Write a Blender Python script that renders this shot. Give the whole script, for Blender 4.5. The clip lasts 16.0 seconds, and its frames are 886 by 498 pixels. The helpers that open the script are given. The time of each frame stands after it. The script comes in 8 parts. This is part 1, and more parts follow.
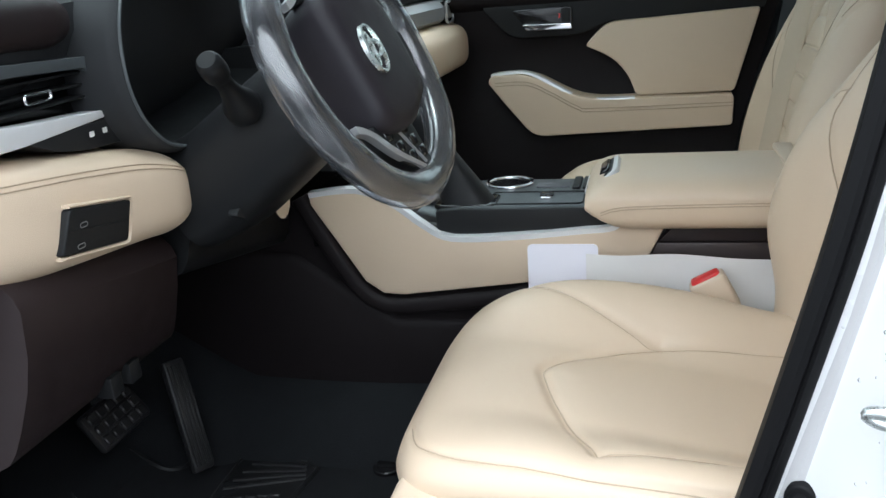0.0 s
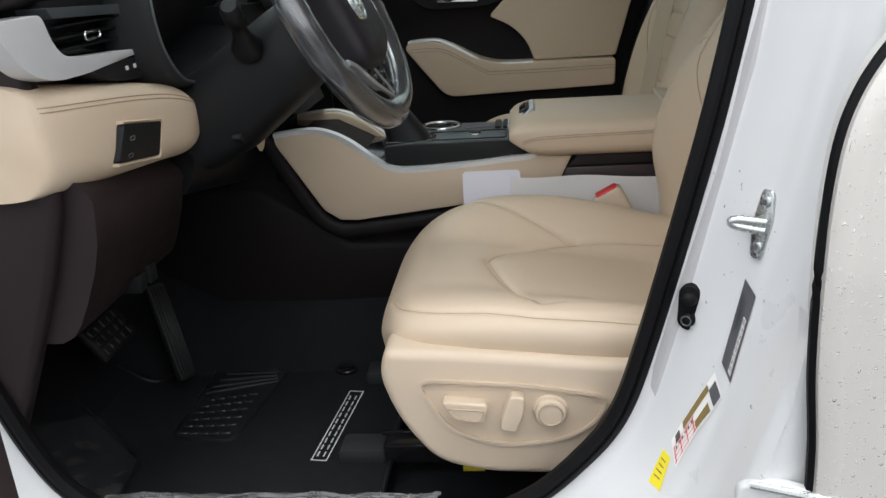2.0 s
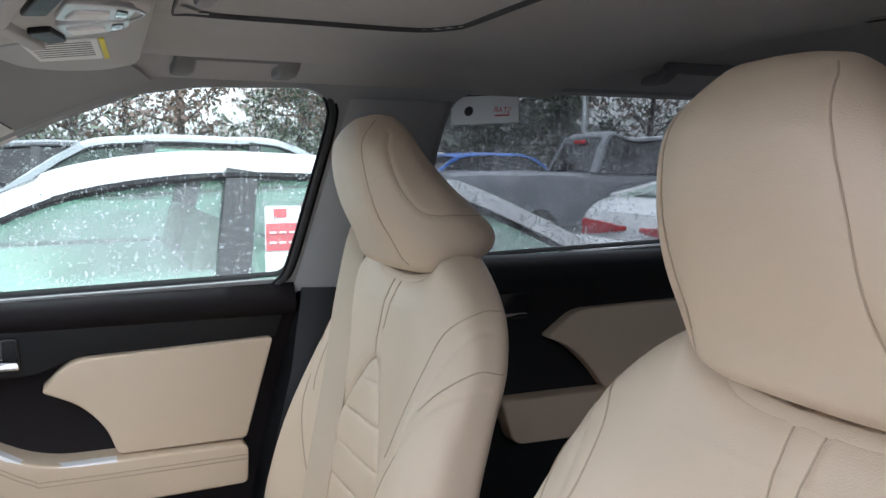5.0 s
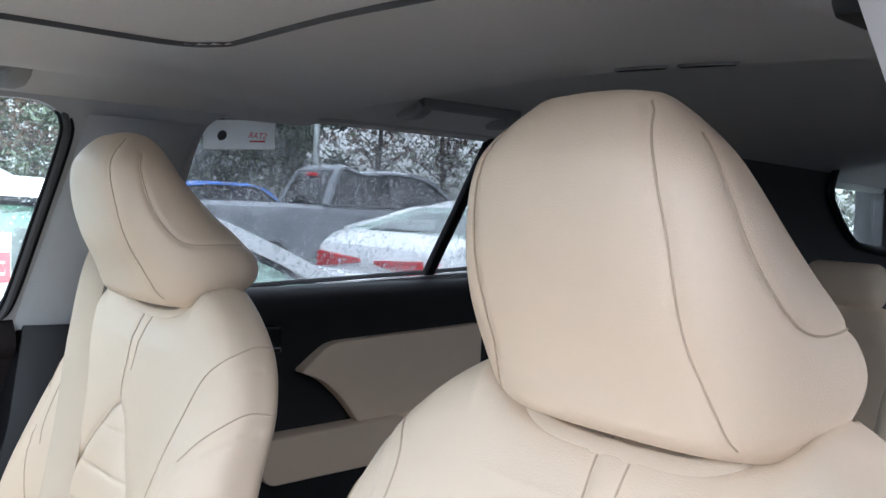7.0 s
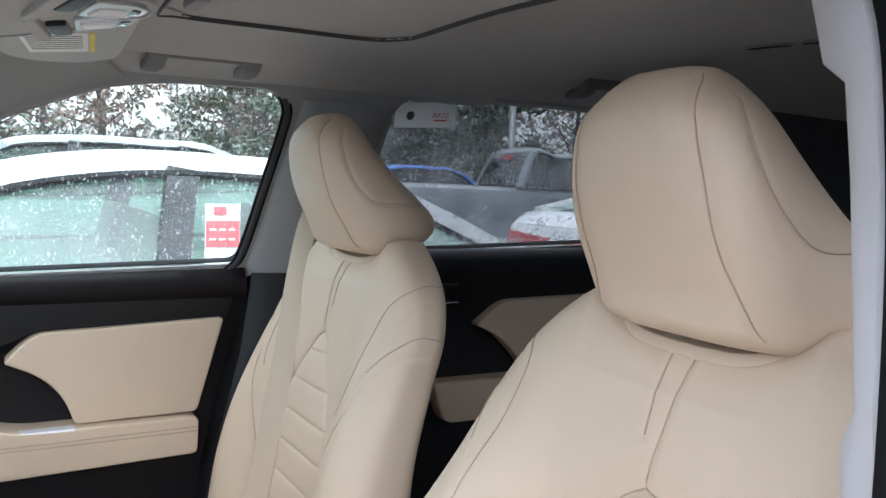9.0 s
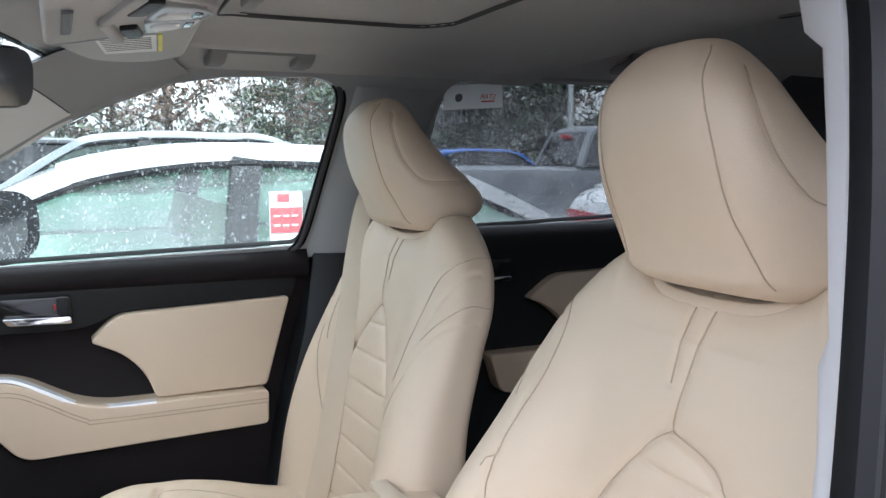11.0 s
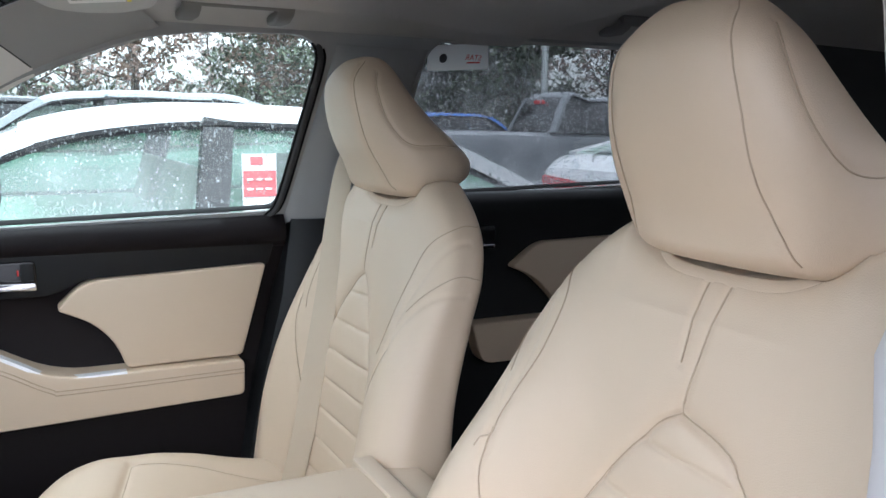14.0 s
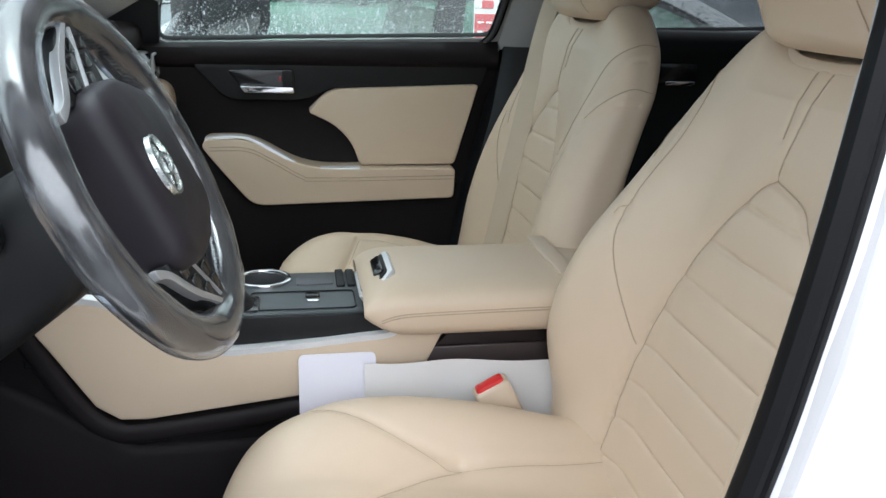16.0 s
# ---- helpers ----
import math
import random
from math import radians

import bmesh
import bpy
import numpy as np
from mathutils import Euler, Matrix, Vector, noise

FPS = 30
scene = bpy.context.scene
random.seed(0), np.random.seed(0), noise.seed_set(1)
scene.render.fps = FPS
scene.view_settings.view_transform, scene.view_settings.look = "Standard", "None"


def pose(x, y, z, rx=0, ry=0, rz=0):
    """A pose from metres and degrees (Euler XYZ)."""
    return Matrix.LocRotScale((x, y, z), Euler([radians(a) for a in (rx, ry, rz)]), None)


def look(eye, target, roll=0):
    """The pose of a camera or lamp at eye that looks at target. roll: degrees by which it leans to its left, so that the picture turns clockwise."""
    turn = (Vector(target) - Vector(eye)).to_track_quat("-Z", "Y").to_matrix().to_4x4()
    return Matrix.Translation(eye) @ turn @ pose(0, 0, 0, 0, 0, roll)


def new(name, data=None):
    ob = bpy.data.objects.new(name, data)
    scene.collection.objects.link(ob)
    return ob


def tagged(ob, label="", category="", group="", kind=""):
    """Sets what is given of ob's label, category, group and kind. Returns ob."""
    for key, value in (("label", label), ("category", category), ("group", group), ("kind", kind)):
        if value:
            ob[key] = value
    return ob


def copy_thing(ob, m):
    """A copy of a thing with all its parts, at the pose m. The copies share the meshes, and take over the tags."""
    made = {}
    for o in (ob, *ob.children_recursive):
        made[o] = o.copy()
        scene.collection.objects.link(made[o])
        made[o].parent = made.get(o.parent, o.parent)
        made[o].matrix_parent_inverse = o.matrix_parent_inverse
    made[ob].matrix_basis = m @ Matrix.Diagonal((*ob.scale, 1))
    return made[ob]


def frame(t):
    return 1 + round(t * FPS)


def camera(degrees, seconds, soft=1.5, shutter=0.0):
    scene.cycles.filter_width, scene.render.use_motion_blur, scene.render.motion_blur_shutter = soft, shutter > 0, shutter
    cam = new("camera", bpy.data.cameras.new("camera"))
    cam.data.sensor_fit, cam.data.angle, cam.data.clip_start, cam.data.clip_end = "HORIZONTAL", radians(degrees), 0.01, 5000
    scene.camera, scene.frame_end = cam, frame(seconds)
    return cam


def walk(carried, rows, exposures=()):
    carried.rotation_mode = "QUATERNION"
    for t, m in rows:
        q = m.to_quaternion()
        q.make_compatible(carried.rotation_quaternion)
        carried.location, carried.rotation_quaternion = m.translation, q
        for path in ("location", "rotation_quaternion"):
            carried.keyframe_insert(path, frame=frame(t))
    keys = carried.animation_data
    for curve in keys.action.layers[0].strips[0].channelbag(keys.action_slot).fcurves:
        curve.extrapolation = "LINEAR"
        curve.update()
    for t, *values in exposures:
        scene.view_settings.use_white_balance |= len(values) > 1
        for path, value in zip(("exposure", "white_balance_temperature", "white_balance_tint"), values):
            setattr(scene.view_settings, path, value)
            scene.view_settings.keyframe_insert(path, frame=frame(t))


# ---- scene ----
cam = camera(56.0, 16.0)
PATH = [
    (0, 0.0101, -0.0084, 1.2138, 71.26, 4.58, 13.32),
    (0.5, 0.0072, -0.1213, 1.1566, 69.24, 4.82, 10.16),
    (1, -0.0348, -0.2312, 1.1641, 68.78, 4.68, 7.02),
    (1.5, -0.0517, -0.2872, 1.1792, 69.19, 4.20, 5.72),
    (2, -0.0626, -0.3199, 1.1963, 70.02, 3.66, 4.82),
    (2.5, -0.0634, -0.3012, 1.2191, 71.35, 2.75, 3.71),
    (3, -0.0452, -0.1904, 1.2677, 74.20, 1.17, 2.80),
    (3.5, -0.0449, -0.0199, 1.3433, 77.78, 0.30, 1.18),
    (4, -0.0754, 0.2065, 1.3626, 80.38, 1.62, -7.05),
    (4.5, -0.1204, 0.4013, 1.3822, 81.86, 0.84, -16.88),
    (5, -0.0843, 0.5376, 1.4036, 83.95, -0.35, -23.91),
    (5.2, -0.0825, 0.5675, 1.4090, 84.75, -0.77, -26.67),
    (7.3, -0.1208, 0.6012, 1.3977, 86.51, -2.13, -42.73),
    (7.5, -0.1291, 0.5825, 1.3992, 86.57, -2.17, -42.41),
    (8, -0.1416, 0.5080, 1.3961, 86.11, -2.09, -38.30),
    (8.5, -0.1577, 0.4362, 1.3821, 85.61, -2.79, -32.61),
    (9, -0.1779, 0.4057, 1.3739, 84.99, -2.14, -28.88),
    (9.5, -0.1879, 0.3828, 1.3649, 84.41, -0.76, -27.30),
    (10, -0.1892, 0.3433, 1.3643, 83.97, -0.12, -25.58),
    (10.2, -0.1890, 0.3250, 1.3620, 83.84, 0.11, -24.65),
    (12.3, -0.1970, 0.3915, 1.3766, 83.99, -0.74, -26.46),
    (12.5, -0.1860, 0.4098, 1.3773, 84.30, -0.72, -27.27),
    (13, -0.1876, 0.4301, 1.3799, 84.03, -0.72, -28.51),
    (13.5, -0.1874, 0.4362, 1.3753, 82.91, -0.43, -28.73),
    (14, -0.1900, 0.3917, 1.3637, 81.39, -0.70, -26.69),
    (14.5, -0.2024, 0.3183, 1.3308, 79.47, -1.52, -22.66),
    (15, -0.2086, 0.2469, 1.3150, 77.58, -2.17, -18.82),
    (15.5, -0.2016, 0.1792, 1.3055, 74.84, -2.10, -13.90),
    (16, -0.1838, 0.1358, 1.3023, 72.15, -1.70, -9.99),
]
walk(cam, [(t, pose(*p)) for t, *p in PATH],
     [(0, 1.83, 5850, 6), (0.3, 1.66, 6150, 9), (0.7, 1.34, 6250, 10), (1.3, 1.17, 6300, 10), (2.1, 1.17, 6300, 9), (2.5, 1.27, 6300, 9), (3.0, 1.30, 6150, 6), (3.3, 1.2, 6120, 4), (3.6, 1.1, 6200, -1), (4.0, 1.55, 6060, -6), (4.6, 2.25, 5780, 9), (5.2, 2.5, 5930, 17), (7.3, 3.22, 5600, 15),
      (8.2, 2.8, 5700, 15), (9.0, 2.6, 5800, 15), (13.0, 2.6, 5800, 15), (14.0, 2.6, 5800, 15), (14.5, 2.48, 5800, 14), (15.2, 2.25, 5800, 11), (16.0, 2.0, 5950, 9)])


# ---- world, sun, exposure ----
world = bpy.data.worlds.new("overcast_sky")
scene.world = world
world.use_nodes = True
wn, wl = world.node_tree.nodes, world.node_tree.links
sky = wn.new("ShaderNodeTexSky")
sky.sky_type, sky.sun_disc = "NISHITA", False
sky.sun_elevation, sky.sun_rotation = radians(82), radians(172)
sky.air_density, sky.dust_density = 1.0, 3.0
haze = wn.new("ShaderNodeHueSaturation")
haze.inputs["Saturation"].default_value = 0.12
wl.new(sky.outputs[0], haze.inputs["Color"])
wl.new(haze.outputs[0], wn["Background"].inputs["Color"])
wn["Background"].inputs["Strength"].default_value = 0.15
sun = new("sun", bpy.data.lights.new("sun", "SUN"))
sun.data.energy, sun.data.angle, sun.data.color = 0.8, radians(120), (1.0, 0.97, 0.93)
sun.matrix_world = look((0.4, -2.4, 7.2), (0, 0, 0))

# ---- materials ----
def mat(name, color, rough=0.5, metal=0.0, vary=0.06, scale=30.0, bump=0.0, bump_scale=200.0, coat=0.0, spec=0.5, sheen=0.0, stain=0.0, voronoi=False):
    """A painted, leather, plastic or cloth surface: colour with two scales of variation, and fine relief."""
    m = bpy.data.materials.new(name)
    m.use_nodes = True
    nt = m.node_tree
    n, l = nt.nodes, nt.links
    b = n["Principled BSDF"]
    b.inputs["Metallic"].default_value = metal
    b.inputs["Coat Weight"].default_value = coat
    b.inputs["Coat Roughness"].default_value = 0.08
    b.inputs["Specular IOR Level"].default_value = spec
    b.inputs["Sheen Weight"].default_value = sheen
    co = n.new("ShaderNodeTexCoord")
    big = n.new("ShaderNodeTexNoise")
    big.inputs["Scale"].default_value, big.inputs["Detail"].default_value = scale * 0.12, 4
    fine = n.new("ShaderNodeTexNoise")
    fine.inputs["Scale"].default_value, fine.inputs["Detail"].default_value = scale, 5
    l.new(co.outputs["Object"], big.inputs["Vector"])
    l.new(co.outputs["Object"], fine.inputs["Vector"])
    mix = n.new("ShaderNodeMix")
    mix.data_type = "RGBA"
    mix.inputs[6].default_value = (*[c * (1 - vary) for c in color], 1)
    mix.inputs[7].default_value = (*[min(1, c * (1 + vary)) for c in color], 1)
    add = n.new("ShaderNodeMath")
    add.operation = "MULTIPLY_ADD"
    add.inputs[1].default_value, add.inputs[2].default_value = 0.5, 0.0
    half = n.new("ShaderNodeMath")
    half.operation = "MULTIPLY_ADD"
    half.inputs[1].default_value = 0.5
    l.new(big.outputs[0], add.inputs[0])
    l.new(fine.outputs[0], half.inputs[0])
    l.new(add.outputs[0], half.inputs[2])
    l.new(half.outputs[0], mix.inputs[0])
    l.new(mix.outputs[2], b.inputs["Base Color"])
    rr = n.new("ShaderNodeMapRange")
    rr.inputs[3].default_value, rr.inputs[4].default_value = max(0.02, rough - 0.08), min(1, rough + 0.08)
    l.new(fine.outputs[0], rr.inputs[0])
    l.new(rr.outputs[0], b.inputs["Roughness"])
    if bump:
        t = n.new("ShaderNodeTexVoronoi" if voronoi else "ShaderNodeTexNoise")
        t.inputs["Scale"].default_value = bump_scale
        if not voronoi:
            t.inputs["Detail"].default_value = 3
        l.new(co.outputs["Object"], t.inputs["Vector"])
        bp = n.new("ShaderNodeBump")
        bp.inputs["Strength"].default_value, bp.inputs["Distance"].default_value = bump, 0.001
        l.new(t.outputs[0], bp.inputs["Height"])
        l.new(bp.outputs[0], b.inputs["Normal"])
    return m


def glassy(name, tint, rough=0.0, gloss=0.08, blend=0.5):
    """A thin pane: what lies behind shows through, tinted, and a Fresnel sheen lies on it."""
    m = bpy.data.materials.new(name)
    m.use_nodes = True
    n, l = m.node_tree.nodes, m.node_tree.links
    n.remove(n["Principled BSDF"])
    tr, gl, mx, fr, pw = n.new("ShaderNodeBsdfTransparent"), n.new("ShaderNodeBsdfGlossy"), n.new("ShaderNodeMixShader"), n.new("ShaderNodeLayerWeight"), n.new("ShaderNodeMath")
    tr.inputs[0].default_value = (*tint, 1)
    gl.inputs["Roughness"].default_value = rough
    fr.inputs["Blend"].default_value = 0.5
    pw.operation = "POWER"
    pw.inputs[1].default_value = 4.0
    l.new(fr.outputs["Facing"], pw.inputs[0])
    ml = n.new("ShaderNodeMath")
    ml.operation, ml.use_clamp = "MULTIPLY_ADD", True
    ml.inputs[1].default_value, ml.inputs[2].default_value = blend, gloss
    l.new(pw.outputs[0], ml.inputs[0])
    l.new(ml.outputs[0], mx.inputs[0])
    l.new(tr.outputs[0], mx.inputs[1])
    l.new(gl.outputs[0], mx.inputs[2])
    l.new(mx.outputs[0], n["Material Output"].inputs[0])
    return m


BEIGE = mat("beige_leather", (0.61, 0.491, 0.362), 0.42, vary=0.05, scale=18, bump=0.22, bump_scale=900, voronoi=True)
BEIGE_PL = mat("beige_moulded_plastic", (0.60, 0.49, 0.37), 0.5, vary=0.03, scale=25, bump=0.12, bump_scale=1400)
SEAM = mat("tan_thread", (0.44, 0.345, 0.245), 0.7, vary=0.1, scale=300)
BROWN = mat("dark_brown_plastic", (0.0095, 0.0074, 0.0080), 0.6, spec=0.18, vary=0.1, scale=40, bump=0.2, bump_scale=1100, voronoi=True)
BLACK = mat("black_plastic", (0.0095, 0.0102, 0.0112), 0.48, spec=0.28, vary=0.12, scale=40, bump=0.15, bump_scale=1300, voronoi=True)
DASHBLACK = mat("grained_dash_plastic", (0.017, 0.018, 0.0195), 0.5, spec=0.25, vary=0.12, scale=40, bump=0.2, bump_scale=1200, voronoi=True)
DASHTOP = mat("soft_dash_top", (0.030, 0.0312, 0.0335), 0.6, spec=0.14, vary=0.10, scale=40, bump=0.2, bump_scale=1200, voronoi=True)
DASHBROWN = mat("grained_brown_plastic", (0.0205, 0.0138, 0.0142), 0.5, spec=0.28, vary=0.10, scale=40, bump=0.2, bump_scale=1200, voronoi=True)
GLOSSBLACK = mat("gloss_black", (0.01, 0.01, 0.011), 0.12, vary=0.05, scale=40)
GREYTOP = mat("slate_console_plastic", (0.066, 0.075, 0.080), 0.4, vary=0.08, scale=50, bump=0.1, bump_scale=1400)
CARPET = mat("black_carpet", (0.0112, 0.0122, 0.0136), 0.95, vary=0.35, scale=260, bump=0.9, bump_scale=420, spec=0.1)
PEDAL = mat("pedal_rubber", (0.019, 0.019, 0.0205), 0.4, vary=0.1, scale=90, bump=0.1, bump_scale=700)
MATCARPET = mat("black_pile_mat", (0.0150, 0.0158, 0.0176), 0.95, vary=0.4, scale=300, bump=1.0, bump_scale=380, spec=0.1)
MAT_RUB = mat("heel_pad_rubber", (0.009, 0.0095, 0.0105), 0.55, vary=0.1, scale=90, bump=0.1, bump_scale=700)
RUBBER = mat("black_rubber", (0.0042, 0.0042, 0.0048), 0.55, spec=0.16, vary=0.15, scale=60, bump=0.1, bump_scale=500)
SILVER = mat("satin_silver", (0.78, 0.79, 0.80), 0.36, metal=0.25, vary=0.04, scale=80)
CHROME = mat("chrome", (0.8, 0.8, 0.82), 0.08, metal=1.0, vary=0.02, scale=60)
MIRROR = mat("door_mirror_glass", (0.20, 0.21, 0.215), 0.06, metal=1.0, vary=0.03, scale=60)
STEEL = mat("zinc_plated_steel", (0.55, 0.58, 0.57), 0.28, metal=0.9, vary=0.1, scale=120)
# White body paint in a darker, warmer copy: the ground's reflection put into the colour.
DULLWHITE = mat("ground_dulled_white_paint", (0.60, 0.575, 0.54), 0.3, vary=0.02, scale=12, coat=0.6)
WHITE = mat("white_car_paint", (0.68, 0.685, 0.69), 0.3, vary=0.015, scale=12, coat=0.6)
PAPER = mat("white_card", (0.80, 0.79, 0.86), 0.6, vary=0.02, scale=30)
SHEET = mat("white_plastic_sheet", (0.72, 0.71, 0.70), 0.35, vary=0.03, scale=20, bump=0.3, bump_scale=30)
LINER = mat("grey_headliner", (0.48, 0.475, 0.47), 0.95, vary=0.06, scale=220, bump=0.5, bump_scale=900, spec=0.1)
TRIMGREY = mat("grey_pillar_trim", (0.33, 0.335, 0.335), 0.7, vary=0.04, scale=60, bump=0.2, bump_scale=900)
PILLARGREY = mat("near_pillar_plastic", (0.46, 0.455, 0.46), 0.65, vary=0.04, scale=60, bump=0.2, bump_scale=900)
VISOR = mat("pale_grey_visor", (0.50, 0.50, 0.49), 0.75, vary=0.04, scale=90, bump=0.3, bump_scale=900)
SATIN = mat("satin_grey_metal", (0.50, 0.51, 0.52), 0.34, metal=0.6, vary=0.04, scale=80)
HUBPAD = mat("plum_black_plastic", (0.018, 0.0155, 0.020), 0.5, spec=0.35, vary=0.1, scale=40, bump=0.15, bump_scale=1300, voronoi=True)
DARKTRIM = mat("charcoal_trim", (0.055, 0.056, 0.058), 0.7, vary=0.08, scale=60, bump=0.2, bump_scale=900)
# Grey pillar trim in a paler copy: light from the windscreen put into the colour.
LITPILLAR = mat("lit_pillar_trim", (0.80, 0.805, 0.79), 0.7, vary=0.04, scale=60, bump=0.2, bump_scale=900)
HANDLEGREY = mat("mid_grey_plastic", (0.19, 0.188, 0.185), 0.6, vary=0.04, scale=60, bump=0.2, bump_scale=900)
BELT = mat("tan_seat_belt", (0.52, 0.43, 0.32), 0.75, vary=0.05, scale=200, bump=0.5, bump_scale=900)
REDP = mat("red_plastic", (0.62, 0.03, 0.03), 0.3, vary=0.05, scale=40)
YELLOW = mat("yellow_label", (0.85, 0.72, 0.03), 0.5, vary=0.03, scale=60)
LABEL = mat("white_label", (0.85, 0.84, 0.82), 0.5, vary=0.03, scale=60)
LABELDK = mat("dark_grey_label", (0.09, 0.09, 0.10), 0.5, vary=0.06, scale=60)
BRONZE = mat("bronze_label_band", (0.24, 0.17, 0.06), 0.5, vary=0.1, scale=60)
def film(name, veil, gloss, tint=(0.88, 0.89, 0.90), wet=False, size=28, rough=0.10):
    """Thin clear plastic or wet glass, slightly milky, with a sharp sheen. wet: the mist on it is lit through from outside."""
    m = glassy(name, tint, rough, gloss, 1.0)
    n, l = m.node_tree.nodes, m.node_tree.links
    d, mx = n.new("ShaderNodeBsdfTranslucent" if wet else "ShaderNodeBsdfDiffuse"), n.new("ShaderNodeMixShader")
    d.inputs[0].default_value = (0.8, 0.82, 0.84, 1)
    last = n["Material Output"].inputs[0].links[0].from_socket
    co, t, r = n.new("ShaderNodeTexCoord"), n.new("ShaderNodeTexNoise"), n.new("ShaderNodeMapRange")
    t.inputs["Scale"].default_value, t.inputs["Detail"].default_value = size, 6
    r.inputs[1].default_value, r.inputs[2].default_value, r.inputs[3].default_value, r.inputs[4].default_value = 0.35, 0.75, veil * 0.4, veil * 1.8
    l.new(co.outputs["Object"], t.inputs["Vector"])
    l.new(t.outputs[0], r.inputs[0])
    l.new(r.outputs[0], mx.inputs[0])
    l.new(last, mx.inputs[1])
    l.new(d.outputs[0], mx.inputs[2])
    l.new(mx.outputs[0], n["Material Output"].inputs[0])
    return m


FILM = film("clear_plastic_film", 0.055, 0.15, (0.78, 0.81, 0.87), rough=0.16)
GLASS = film("wet_side_glass", 0.013, 0.015, (0.84, 0.90, 0.875), True, 9, 0.0)
GLASS_DK = film("privacy_glass", 0.016, 0.015, (0.40, 0.42, 0.42), True, 14, 0.0)
DARKFILM = film("thin_clear_film", 0.018, 0.05)
SILLFILM = film("crumpled_sill_film", 0.24, 0.22)
FOGGED = film("fogged_wet_glass", 0.065, 0.03, (0.84, 0.94, 0.90), True, 22, 0.0)
# Clear water beads made milky white, in place of the sky they refract.
BEAD = film("sky_whitened_bead", 0.32, 0.06, (0.90, 0.92, 0.92), True, 300, 0.02)
THINPAPER = mat("backlit_paper", (0.85, 0.84, 0.82), 0.6, vary=0.03, scale=60)
thin = THINPAPER.node_tree
lit, half_lit = thin.nodes.new("ShaderNodeBsdfTranslucent"), thin.nodes.new("ShaderNodeMixShader")
lit.inputs[0].default_value = (0.86, 0.86, 0.85, 1)
half_lit.inputs[0].default_value = 0.6
thin.links.new(thin.nodes["Principled BSDF"].outputs[0], half_lit.inputs[1])
thin.links.new(lit.outputs[0], half_lit.inputs[2])
thin.links.new(half_lit.outputs[0], thin.nodes["Material Output"].inputs[0])
# Brown plastic in a paler copy: the reflection of clear film put into the colour.
SHEENBROWN = mat("sheen_paled_brown", (0.055, 0.042, 0.040), 0.35, vary=0.08, scale=40, bump=0.1, bump_scale=1100)

# ---- modelling helpers ----
from mathutils.bvhtree import BVHTree


def link(name, me, material, parent=None, label="", sharp=38.0):
    me.materials.append(material)
    me.polygons.foreach_set("use_smooth", [len(p.vertices) <= 4 for p in me.polygons])
    me.set_sharp_from_angle(angle=radians(sharp))
    ob = new(name, me)
    if parent is not None:
        ob.parent = parent
        ob.matrix_parent_inverse = parent.matrix_basis.inverted()
    if label:
        tagged(ob, label)
    return ob


def part(name, bm, material, parent=None, label="", sharp=38.0):
    """One mesh object from a bmesh, under a thing or a part."""
    bmesh.ops.recalc_face_normals(bm, faces=bm.faces)
    me = bpy.data.meshes.new(name)
    bm.to_mesh(me)
    bm.free()
    return link(name, me, material, parent, label, sharp)


def thing(name, at, label, category, group="", kind=""):
    ob = new(name)
    ob.empty_display_size = 0.05
    ob.matrix_basis = Matrix.Translation(at)
    return tagged(ob, label, category, group, kind)


def B():
    return bmesh.new()


def V(p):
    return Vector(p)


def box(bm, lo, hi, r=0.004, seg=2, m=None):
    c = [(a + b) / 2 for a, b in zip(lo, hi)]
    s = [abs(b - a) for a, b in zip(lo, hi)]
    vs = bmesh.ops.create_cube(bm, size=1.0)["verts"]
    for v in vs:
        v.co = Vector((c[i] + v.co[i] * s[i] for i in range(3)))
    if r:
        es = list({e for v in vs for e in v.link_edges})
        out = bmesh.ops.bevel(bm, geom=es, offset=min(r, min(s) * 0.48), segments=seg, profile=0.5, affect="EDGES")
        vs = list({v for f in out["faces"] for v in f.verts} | {v for v in vs if v.is_valid})
    if m is not None:
        for v in vs:
            v.co = m @ v.co
    return vs


def inset(pts, d):
    """The outline moved inwards by d."""
    n = len(pts)
    area = sum(pts[i][0] * pts[(i + 1) % n][1] - pts[(i + 1) % n][0] * pts[i][1] for i in range(n))
    s = 1.0 if area > 0 else -1.0
    out = []
    for i in range(n):
        a, b, c = Vector(pts[i - 1]), Vector(pts[i]), Vector(pts[(i + 1) % n])
        u, w = (b - a), (c - b)
        if u.length < 1e-7:
            u = w
        if w.length < 1e-7:
            w = u
        n1 = Vector((-u.y, u.x)).normalized() * s
        n2 = Vector((-w.y, w.x)).normalized() * s
        m = (n1 + n2)
        m = m / max(0.6, m.dot(n1)) if m.length > 1e-6 else n1
        out.append((b.x + m.x * d, b.y + m.y * d))
    return out


